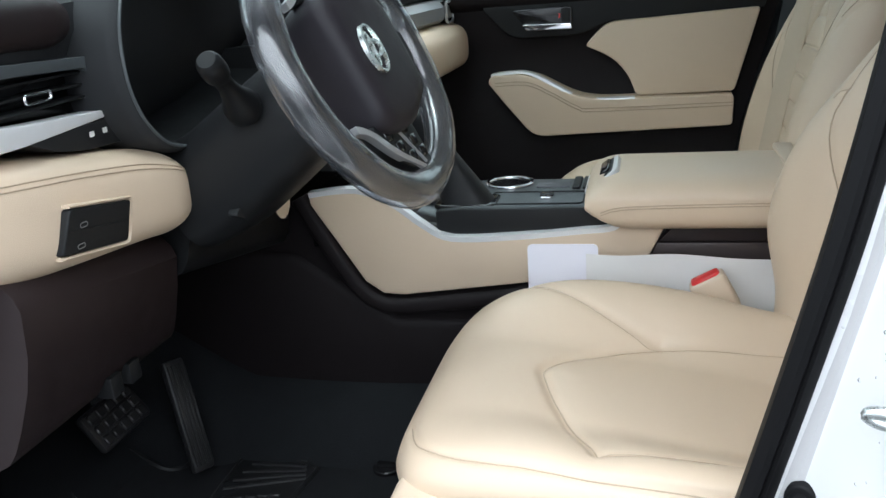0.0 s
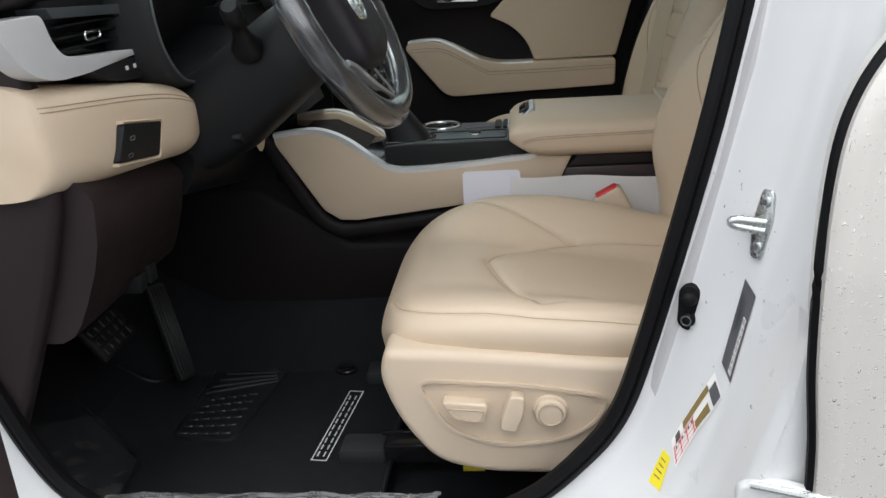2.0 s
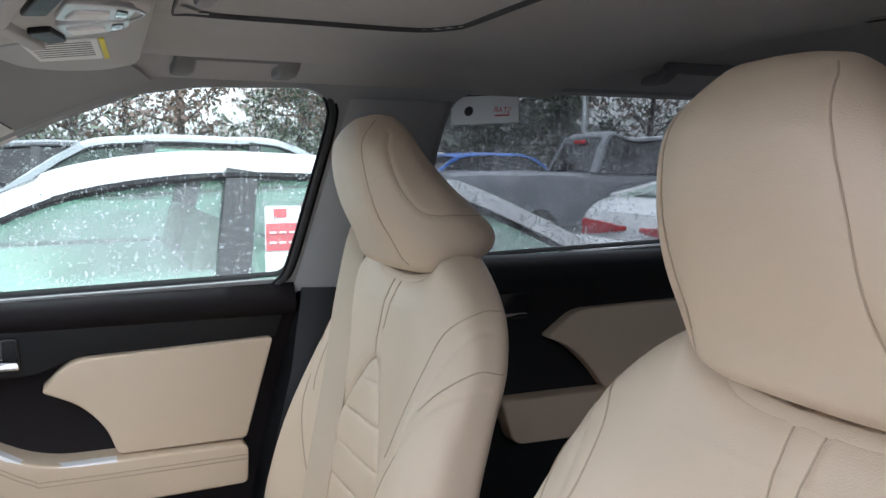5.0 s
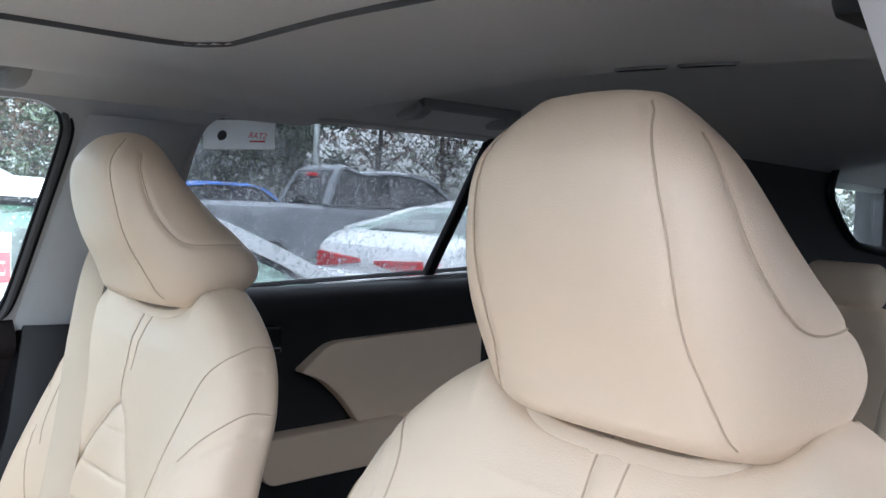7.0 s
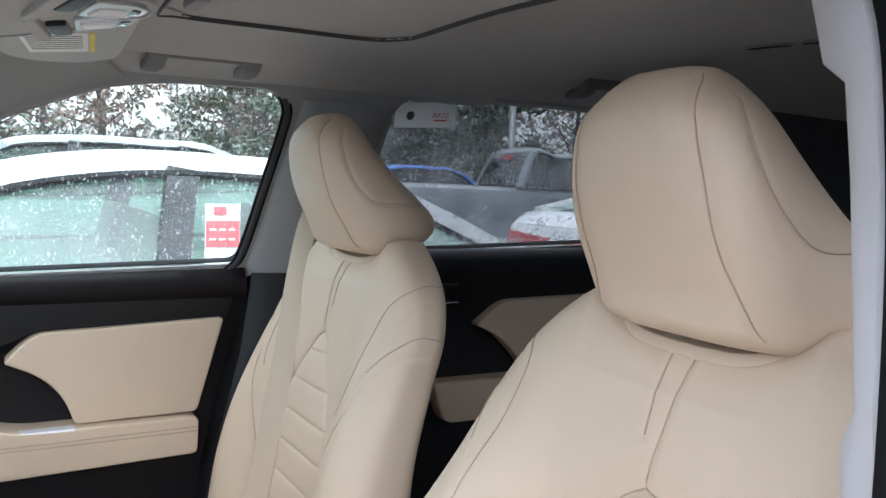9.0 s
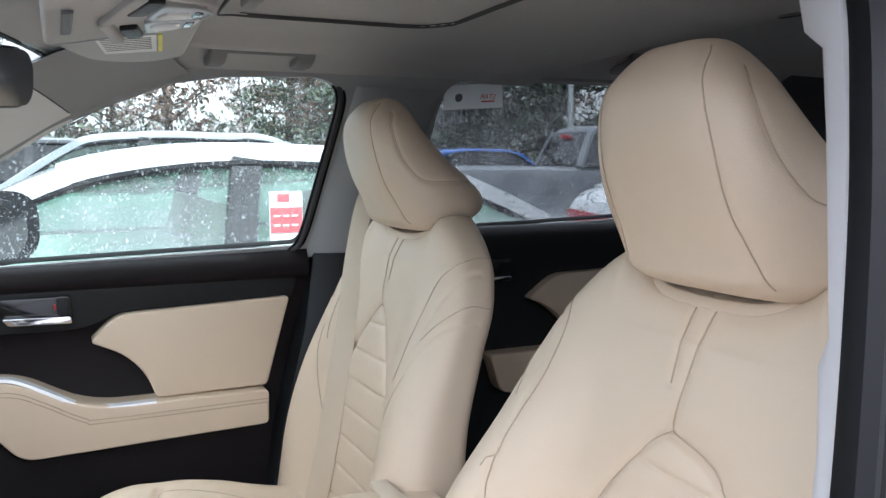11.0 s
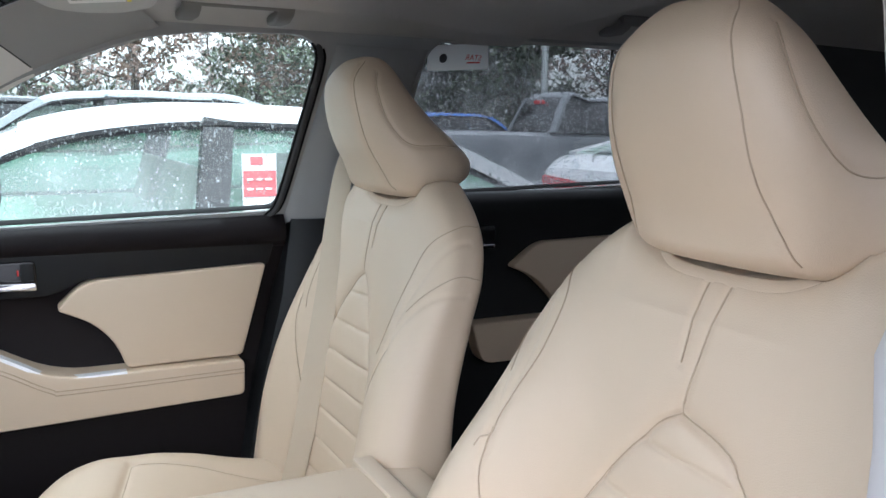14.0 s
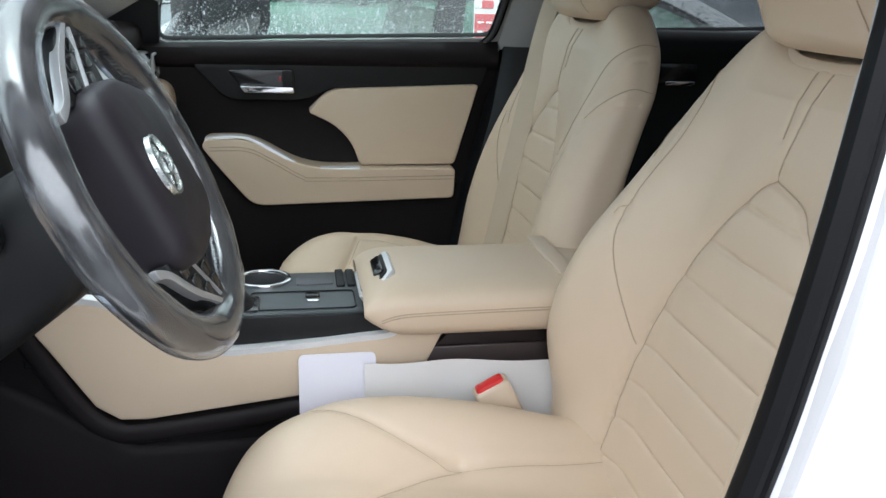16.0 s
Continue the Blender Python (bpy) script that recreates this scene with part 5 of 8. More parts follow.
# emblem as a plain shape: an oval ring with two crossed oval bands
for w, h, oy in ((0.029, 0.0205, 0.026), (0.010, 0.019, 0.026), (0.021, 0.008, 0.036)):
    bm = B()
    sweep(bm, [on_wheel(w * math.cos(t), oy + h * math.sin(t), 0.0375) for t in np.linspace(0, 2 * math.pi, 40, endpoint=False)], [(-0.0024, -0.002), (0.0024, -0.002), (0.0014, 0.003), (-0.0014, 0.003)], True, up=tuple(AX))
    part("emblem_band", bm, STEEL, hubp)
for q in (-1, 1):
    bm = B()
    prism(bm, round_poly([(q * 0.078, 0.075), (q * 0.108, 0.070), (q * 0.140, 0.030), (q * 0.158, -0.010), (q * 0.158, -0.034), (q * 0.086, -0.030)], 0.006, 3), on_wheel, -0.012, 0.010, 0.004)
    spk = part("spoke", bm, BLACK, wheel)
    bm = B()
    prism(bm, round_poly([(q * 0.070, 0.116), (q * 0.074, 0.104), (q * 0.084, 0.083), (q * 0.117, 0.048), (q * 0.150, -0.004), (q * 0.151, 0.006), (q * 0.121, 0.058), (q * 0.089, 0.092), (q * 0.083, 0.104), (q * 0.080, 0.116)], [0.002, 0.02, 0.012, 0.02, 0.002, 0.002, 0.02, 0.01, 0.01, 0.002], 4), on_wheel, 0.004, 0.0135, 0.003)
    part("spoke_trim", bm, SATIN, spk, "satin silver spoke edge")
    bm = B()
    sweep(bm, [on_wheel(q * 0.081, 0.030, 0.0115), on_wheel(q * 0.146, -0.010, 0.0115)], [(-0.0016, -0.002), (0.0016, -0.002), (0.001, 0.0015), (-0.001, 0.0015)], up=tuple(AX))
    part("spoke_line", bm, SATIN, spk)
    for k in range(6):
        bm = B()
        ca, cb_ = ((0.096, 0.050), (0.114, 0.034), (0.131, 0.014), (0.096, 0.004), (0.114, -0.007), (0.132, -0.018))[k]
        prism(bm, rrect(0.015, 0.019, 0.003, 2), lambda a, b, d: on_wheel(q * ca + a, cb_ + b, d), 0.008, 0.0125, 0.0015)
        part("spoke_button", bm, GLOSSBLACK, spk)
bm = B()
prism(bm, round_poly([(-0.030, -0.070), (0.030, -0.070), (0.022, -0.158), (-0.022, -0.158)], 0.008, 3), on_wheel, -0.014, 0.004, 0.004)
part("lower_spoke", bm, BLACK, wheel)

# ---- pedals, mats ----
ped = thing("accelerator_pedal", (-0.77, 1.11, 0.43), "black ribbed accelerator pedal", "pedal")
def on_pedal(o, tilt, turn):
    return Matrix.Translation(o) @ Euler((0, radians(tilt), radians(turn))).to_matrix().to_4x4()
M = Matrix.Translation((-0.768, 1.112, 0.525)) @ Euler((radians(-20), radians(66), radians(-42))).to_matrix().to_4x4()
bm = B()
box(bm, (-0.092, -0.021, -0.008), (0.105, 0.021, 0.008), 0.006, 2, M)
part("pad", bm, PEDAL, ped)
for k in range(5):
    bm = B()
    box(bm, (-0.084, -0.0152 + 0.0076 * k - 0.0015, 0.006), (0.095, -0.0152 + 0.0076 * k + 0.0015, 0.0115), 0.001, 1, M)
    part("rib", bm, PEDAL, ped)
brk = thing("brake_pedal", (-0.85, 1.03, 0.50), "black rubber brake pedal with cross grooves", "pedal")
M = on_pedal((-0.85, 1.035, 0.555), 55, 0)
bm = B()
box(bm, (-0.036, -0.065, -0.008), (0.036, 0.065, 0.008), 0.008, 2, M)
part("pad", bm, PEDAL, brk)
for i in range(3):
    for j in range(5):
        bm = B()
        box(bm, (-0.030 + 0.021 * i, -0.056 + 0.023 * j, 0.006), (-0.013 + 0.021 * i, -0.038 + 0.023 * j, 0.012), 0.002, 1, M)
        part("tread_block", bm, PEDAL, brk)
bm = B()
tube(bm, [M @ V((-0.02, 0, -0.01)), M @ V((-0.12, 0, 0.0)), (-1.05, 1.035, 0.85)], 0.011, 8)
part("arm", bm, BLACK, brk)

mat_th = thing("floor_mat", (-0.5, 0.95, 0.385), "black carpet floor mat with a rubber heel pad", "floor mat")
bm = B()
out = round_poly([(-0.30, 0.70), (-0.30, 1.20), (-0.43, 1.205), (-0.55, 1.19), (-0.60, 1.215), (-0.74, 1.235), (-0.78, 1.15), (-0.80, 1.08), (-0.93, 1.09), (-0.98, 1.04), (-0.965, 0.98), (-0.80, 0.90), (-0.735, 0.86), (-0.72, 0.72)],
                 [0.05, 0.05, 0.03, 0.03, 0.03, 0.04, 0.03, 0.03, 0.03, 0.04, 0.03, 0.05, 0.03, 0.04], 5)
prism(bm, out, lambda a, b, d: (a, b, 0.395 + max(0, -0.76 - a) * 0.5 + d), -0.008, 0.004, 0.003)
part("carpet_mat", bm, MATCARPET, mat_th)
bm = B()
tube(bm, [(a, b, 0.399 + max(0, -0.76 - a) * 0.5) for a, b in out], 0.005, 6, True)
part("bound_edge", bm, BLACK, mat_th)
bm = B()
prism(bm, round_poly([(-0.712, 1.205), (-0.552, 1.155), (-0.588, 0.902), (-0.705, 0.913), (-0.712, 1.085)], 0.014, 3), lambda a, b, d: (a, b, d), 0.398, 0.4025, 0.001)
hp = part("heel_pad", bm, MAT_RUB, mat_th)
bm = B()
sweep(bm, [(a, b, 0.403) for a, b in round_poly([(-0.708, 1.200), (-0.557, 1.152), (-0.592, 0.906), (-0.701, 0.917), (-0.708, 1.085)], 0.014, 3)], rrect(0.005, 0.005, 0.002, 2), True)
part("pad_border", bm, MAT_RUB, hp)
for k in range(5):
    bm = B()
    sweep(bm, [(-0.698 + 0.006 * k, 1.070 + 0.026 * k, 0.403), (-0.566 - 0.004 * k, 1.116 + 0.012 * k, 0.403)], rrect(0.006, 0.006, 0.002, 2))
    part("rib", bm, PEDAL, hp)
for i in range(5):
    for j in range(6):
        bm = B()
        x0, y0_ = -0.698 + 0.020 * i + 0.0018 * j, 0.925 + 0.0235 * j + 0.006 * i * (j / 6)
        box(bm, (x0, y0_, 0.4015), (x0 + 0.017, y0_ + 0.007, 0.4055), 0.0015, 1)
        part("tread_block", bm, PEDAL, hp)

# ---- centre console ----
con = thing("centre_console", (-0.15, CY, 0.42), "centre console with beige sides and a slate top", "centre console")
CL, CR = 1.262, 1.462
top_line = smooth_line([(-0.552, 0, 0.868), (-0.50, 0, 0.874), (-0.455, 0, 0.872), (-0.405, 0, 0.850), (-0.355, 0, 0.812), (-0.308, 0, 0.790), (-0.20, 0, 0.793), (-0.10, 0, 0.802), (-0.055, 0, 0.806), (-0.040, 0, 0.814), (-0.022, 0, 0.832)], 5)
tl = [(p.x, p.z) for p in top_line]
side_pts = tl + [(0.038, 0.825), (0.004, 0.755), (-0.06, 0.735), (-0.19, 0.712), (-0.40, 0.688), (-0.437, 0.690), (-0.468, 0.712), (-0.515, 0.79), (-0.552, 0.85)]
for yy, sg in ((CL, 1), (CR, -1)):
    bm = B()
    prism(bm, side_pts, lambda a, b, d: (a, yy + sg * d, b), -0.006, 0.02, 0.004)
    part("side_panel", bm, BEIGE, con, "beige leather side panel")
    bm = B()
    sweep(bm, [(p.x, yy + sg * 0.002, p.z) for p in top_line], [(-0.009, -0.006), (0.008, -0.006), (0.009, 0.003), (-0.006, 0.0045)])
    part("trim_strip", bm, SILVER, con, "satin silver strip")
    bm = B()
    low = smooth_line([(-0.572, 0, 0.862), (-0.535, 0, 0.79), (-0.485, 0, 0.705), (-0.445, 0, 0.672), (-0.39, 0, 0.668), (-0.19, 0, 0.692), (0.0, 0, 0.73)], 6)
    sweep(bm, [(p.x, yy + sg * 0.012, p.z) for p in low], rrect(0.05, 0.03, 0.01, 3))
    part("lower_moulding", bm, BROWN, con)
bm = B()
prism(bm, [(-0.57, 0.86), (-0.46, 0.86), (-0.31, 0.782), (0.05, 0.80), (0.27, 0.80), (0.27, 0.60), (-0.40, 0.60), (-0.55, 0.70), (-0.9, 0.75), (-0.9, 0.86)], lambda a, b, d: (a, d, b), CL + 0.014, CR - 0.014, 0.006)
part("core", bm, BROWN, con, "dark brown console core")
bm = B()
prism(bm, [(0.020, 0.7815), (0.040, 0.803), (0.275, 0.803), (0.275, 0.7815)], lambda a, b, d: (a, d, b), CL + 0.002, CL + 0.02, 0.002)
part("rear_side_panel", bm, DASHBROWN, con, "dark brown upper side panel")
# lower strip of the side, its film reflection painted as paler brown
bm = B()
prism(bm, [(-0.020, 0.70), (0.018, 0.7785), (0.275, 0.7785), (0.275, 0.70)], lambda a, b, d: (a, d, b), CL + 0.003, CL + 0.02, 0.002)
part("rear_side_panel", bm, SHEENBROWN, con, "brown lower side panel, paled for the reflection on it")
bm = B()
prism(bm, [(0.30, 0.64), (0.30, 0.38), (-1.2, 0.38), (-1.2, 0.80), (-0.6, 0.76), (-0.42, 0.64)], lambda a, b, d: (a, d, b), CL + 0.004, CR - 0.004, 0.02)
part("tunnel_side", bm, BROWN, con, "dark brown tunnel side")
bm = B()
prism(bm, round_poly([(-0.335, 0.834), (-0.29, 0.838), (-0.10, 0.838), (0.0, 0.842), (0.0, 0.79), (-0.335, 0.785)], 0.006, 3), lambda a, b, d: (a, d, b), CL + 0.012, CR - 0.012, 0.008, 3)
topp = part("top_panel", bm, GREYTOP, con, "slate grey console top")
bm = B()
prism(bm, [(-0.56, 0.862), (-0.47, 0.858), (-0.40, 0.822), (-0.292, 0.806), (-0.292, 0.77), (-0.56, 0.77)], lambda a, b, d: (a, d, b), CL + 0.006, CR - 0.006, 0.004)
part("gear_tray", bm, GLOSSBLACK, con, "gloss black tray round the gear lever")
bm = B()
prism(bm, [(-0.336, 0.833), (-0.29, 0.8365), (-0.02, 0.8365), (-0.02, 0.806), (-0.293, 0.795), (-0.336, 0.80)], lambda a, b, d: (a, d, b), CL + 0.004, CL + 0.014, 0.002)
part("edge_strip", bm, BLACK, con)
for (cx, cyy) in ((-0.235, 1.418),):
    bm = B()
    sweep(bm, [(cx + 0.040 * math.cos(t), cyy + 0.037 * math.sin(t), 0.839) for t in np.linspace(0, 2 * math.pi, 40, endpoint=False)], rrect(0.008, 0.008, 0.002, 2), True)
    cup = part("cup_holder_ring", bm, CHROME, topp)
    bm = B()
    prism(bm, [(cx + a, cyy + b) for a, b in circle(0.036, 32)], lambda a, b, d: (a, b, d), 0.8385, 0.8405, 0)
    part("cup_well", bm, GLOSSBLACK, cup)
bm = B()
prism(bm, rrect(0.105, 0.068, 0.012, 4), lambda a, b, d: (-0.290 + a, 1.312 + b, 0.832 + d), 0.0, 0.0085, 0.003)
gate = part("gear_gate", bm, GLOSSBLACK, topp)
bm = B()
rings = []
for t in np.linspace(0, 1, 12):
    w = 0.034 - 0.018 * t
    rings.append([(-0.290 - 0.05 * t + (w * 1.3) * a, 1.312 + w * b, 0.840 + 0.10 * t) for a, b in (sup(2 * math.pi * j / 20, 0.7) for j in range(20))])
loft(bm, rings)
part("gear_boot", bm, BLACK, gate)
bm = B()
rings = []
for t in np.linspace(0, 1, 14):
    k = math.sqrt(max(0.03, 1 - (2 * t - 1) ** 4))
    rings.append([(-0.345 - 0.020 * t + 0.026 * k * a, 1.312 + 0.022 * k * b, 0.930 + 0.070 * t) for a, b in (sup(2 * math.pi * j / 24, 0.75) for j in range(24))])
loft(bm, rings)
part("gear_knob", bm, BLACK, gate)
bm = B()
prism(bm, rrect(0.022, 0.014, 0.002, 2), lambda a, b, d: (-0.16 + a, 1.339 + b, 0.836 + d), 0.0, 0.006, 0.001)
part("usb_port", bm, GLOSSBLACK, topp)
bm = B()
sweep(bm, [(-0.175 + a, 1.322 + b, 0.8392) for a, b in rrect(0.155, 0.072, 0.008, 4)], circle(0.0012, 5), True)
part("lid_line", bm, BLACK, topp)
bm = B()
prism(bm, rrect(0.018, 0.010, 0.002, 2), lambda a, b, d: (-0.16 + a, 1.318 + b, 0.838 + d), 0.0, 0.004, 0.001)
part("usb_port", bm, CHROME, topp)
bm = B()
prism(bm, rrect(0.058, 0.034, 0.004, 3), lambda a, b, d: (-0.155 + a, 1.405 + b, 0.8375 + d), 0.0, 0.0025, 0.001)
part("switch_block", bm, LABELDK, topp)
for xx in (-0.115, -0.098):
    bm = B()
    prism(bm, rrect(0.013, 0.075, 0.003, 2), lambda a, b, d: (xx + a, 1.412 + b, 0.836 + d), 0.0, 0.006, 0.001)
    part("console_button", bm, BLACK, topp)

arm = thing("armrest", (0.08, CY, 0.80), "beige leather centre armrest lid with a latch", "armrest")
bm = B()
rings = []
for i in range(40):
    t = i / 39
    x = -0.090 + 0.325 * t
    k = math.sqrt(max(0.02, 1 - max(0, (0.17 - t) / 0.173) ** 2.2))
    top, bot = 0.888 - 0.010 * (1 - k), 0.800 + 0.010 * (1 - k)
    zc, hh = (top + bot) / 2, (top - bot) / 2 * (0.45 + 0.55 * k)
    ring = []
    for j in range(48):
        a, b = sup(2 * math.pi * j / 48, 0.58)
        ring.append((x + 0.030 * (1 - t) * max(0, -b) ** 1.3, 1.346 + 0.122 * a * (0.93 + 0.07 * k), zc + hh * b))
    rings.append(ring)
loft(bm, rings)
lid = part("lid", bm, BEIGE, arm, "", 60)
lid_tree = BVHTree.FromPolygons([v.co for v in lid.data.vertices], [p.vertices for p in lid.data.polygons])
for dz in (0.0, 0.0042):
    thread("seam", [[(p.x, p.y) for p in smooth_line([(-0.066, 0.836 + dz, 0), (-0.045, 0.843 + dz, 0), (-0.01, 0.846 + dz, 0), (0.11, 0.848 + dz, 0), (0.233, 0.849 + dz, 0)], 8)]], lid_tree, lambda a, b: ((a, 1.0, b), (0, 1, 0)), lid, SEAM, r=0.0008)
on_nose = lambda a, b, d: (-0.066 + a * 0.98 - d * 0.55, 1.330 + b * 1.12, 0.872 + a * 0.70 + d * 0.82)
bm = B()
prism(bm, round_poly([(-0.026, -0.050), (-0.026, 0.050), (0.026, 0.050), (0.026, -0.034), (0.012, -0.050)], 0.007, 4), on_nose, -0.006, 0.006, 0.003, 3)
lt = part("latch", bm, SILVER, arm, "silver framed latch")
bm = B()
prism(bm, round_poly([(-0.021, -0.042), (-0.021, 0.044), (0.019, 0.044), (0.019, -0.030), (0.009, -0.042)], 0.005, 4), on_nose, 0.004, 0.0075, 0.001)
lw_ = part("latch_recess", bm, BLACK, lt)
bm = B()
prism(bm, rrect(0.014, 0.062, 0.003, 3), lambda a, b, d: on_nose(a + 0.008, b + 0.004, d), 0.007, 0.012, 0.002)
part("latch_button", bm, GLOSSBLACK, lw_)
bm = B()
box(bm, (0.24, 1.232, 0.79), (0.30, 1.462, 0.878), 0.014, 3)
hb_ = part("hinge_block", bm, BEIGE_PL, arm)
bm = B()
box(bm, (0.205, 1.262, 0.882), (0.235, 1.452, 0.8925), 0.004, 2)
part("hinge_lip", bm, BEIGE_PL, hb_)

# ---- card and plastic sheet between the seat and the console ----
bm = B()
prism(bm, rrect(0.112, 0.10, 0.008, 4), lambda a, b, d: (-0.128 + a, 1.250 + d + 0.1 * (b - 0.05), 0.732 + b), -0.0008, 0.0008, 0)
tagged(part("card", bm, PAPER), "blank white card with rounded corners beside the console", "card")
bm = B()
rows = []
for i in range(30):
    x = -0.09 + 0.36 * i / 29
    rows.append([(x, 1.220 + 0.003 * math.sin(x * 40) + 0.003 * k, 0.60 + 0.0345 * k - 0.012 * k / 5 * (i / 29) + (0.0 if k < 5 else 0.002 * math.sin(x * 25))) for k in range(6)])
loft(bm, rows, cap=False, closed=False)
tagged(part("plastic_sheet", bm, SHEET), "milky white plastic sheet hanging beside the driver seat", "plastic sheet")

# ---- belt buckle ----
bk = thing("seat_belt_buckle", (0.11, 1.185, 0.66), "beige seat belt buckle with a red release button", "buckle")
Mb = Matrix.Translation((0.105, 1.19, 0.715)) @ Euler((0, radians(-28), 0)).to_matrix().to_4x4()
bm = B()
box(bm, (-0.027, -0.015, -0.022), (0.027, 0.015, 0.040), 0.006, 3, Mb)
box(bm, (-0.025, -0.013, -0.075), (0.025, 0.013, -0.024), 0.005, 3, Mb)
part("housing", bm, BEIGE_PL, bk)
bm = B()
box(bm, (-0.022, -0.011, 0.030), (0.022, 0.011, 0.045), 0.005, 2, Mb)
part("release_button", bm, REDP, bk)

# ---- far side: front passenger door ----
def on_side(y):
    return lambda a, b, d: (a, y + d, b)


door = thing("door_1", (-0.1, 2.12, 0.45), "closed passenger door with beige leather inserts and dark trim", "car door", kind="structure")
bm = B()
rows = []
for x in np.linspace(-0.66, 0.30, 40):
    k = 0.03 * max(0, -0.35 - x) ** 1.0
    rows.append([(x, 2.16, 1.150), (x, 2.145, 1.160 + 0.02 * (x + 0.1)), (x, 2.115, 1.160 + 0.02 * (x + 0.1)), (x, 2.098, 1.145), (x, 2.094, 1.125), (x, 2.105, 1.108), (x, 2.118, 1.10),
                 (x, 2.122, 1.06), (x, 2.138, 1.0), (x, 2.140, 0.93), (x, 2.128, 0.87), (x, 2.115, 0.80), (x, 2.10, 0.70), (x, 2.10, 0.55), (x, 2.13, 0.45), (x, 2.18, 0.45)])
loft(bm, rows)
part("trim_panel", bm, BROWN, door, "dark brown door trim", 50)
bm = B()
prism(bm, round_poly([(-0.405, 1.110), (0.28, 1.124), (0.262, 1.066), (-0.096, 1.058), (-0.15, 1.03), (-0.33, 1.03)], [0.02, 0.004, 0.004, 0.02, 0.03, 0.03], 4), on_side(2.108), -0.003, 0.03, 0.004)
part("upper_insert", bm, BLACK, door, "black upper door insert")
insert = round_poly([(-0.148, 1.004), (-0.098, 1.056), (0.253, 1.070), (0.200, 0.880), (-0.027, 0.878), (-0.045, 0.93), (-0.085, 0.975)], [0.010, 0.03, 0.010, 0.010, 0.010, 0.06, 0.06], 5)
bm = B()
prism(bm, insert, on_side(2.088), -0.002, 0.06, 0.006, 3)
part("leather_insert", bm, BEIGE, door, "beige leather door insert")
arm_pts = round_poly([(-0.388, 0.930), (-0.378, 0.946), (-0.286, 0.949), (-0.155, 0.878), (0.198, 0.876), (0.196, 0.803), (-0.278, 0.790), (-0.355, 0.885)], [0.014, 0.016, 0.05, 0.06, 0.012, 0.012, 0.03, 0.04], 5)
bm = B()
prism(bm, arm_pts, on_side(2.060), -0.002, 0.09, 0.008, 4)
ar = part("door_armrest", bm, BEIGE, door, "beige leather door armrest")
bm = B()
for dz in (0.016, 0.024):
    tube(bm, smooth_line([(-0.37, 2.0585, 0.944 - dz), (-0.29, 2.0575, 0.943 - dz), (-0.235, 2.0575, 0.918 - dz), (-0.165, 2.0575, 0.878 - dz), (-0.12, 2.0575, 0.872 - dz), (0.196, 2.0575, 0.874 - dz)], 6), 0.0011, 5)
part("seam", bm, SEAM, ar)
bm = B()
sweep(bm, smooth_line([(-0.378, 2.075, 0.946), (-0.33, 2.07, 0.951), (-0.285, 2.07, 0.948), (-0.225, 2.07, 0.917), (-0.165, 2.07, 0.882), (-0.13, 2.07, 0.876), (-0.03, 2.07, 0.876)], 6), [(-0.012, -0.003), (0.012, -0.003), (0.011, 0.003), (-0.010, 0.004)])
part("silver_trim", bm, SILVER, ar, "satin silver armrest strip")
bm = B()
prism(bm, round_poly([(-0.328, 1.098), (-0.178, 1.100), (-0.176, 1.042), (-0.285, 1.046)], 0.01, 4), on_side(2.103), -0.001, 0.02, 0.003)
bez = part("handle_bezel", bm, GLOSSBLACK, door)
bm = B()
prism(bm, round_poly([(-0.300, 1.062), (-0.180, 1.060), (-0.178, 1.046), (-0.290, 1.048)], 0.004, 3), on_side(2.088), 0.0, 0.012, 0.003)
part("inside_handle", bm, CHROME, bez, "chrome inside door handle")
bm = B()
prism(bm, rrect(0.022, 0.034, 0.004, 3), lambda a, b, d: (-0.193 + a, 2.097 + d, 1.079 + b), 0.0, 0.01, 0.002)
lk = part("lock_tab", bm, BLACK, bez)
bm = B()
box(bm, (-0.210, 2.0975, 1.073), (-0.207, 2.103, 1.084), 0.001)
part("lock_mark", bm, REDP, lk)

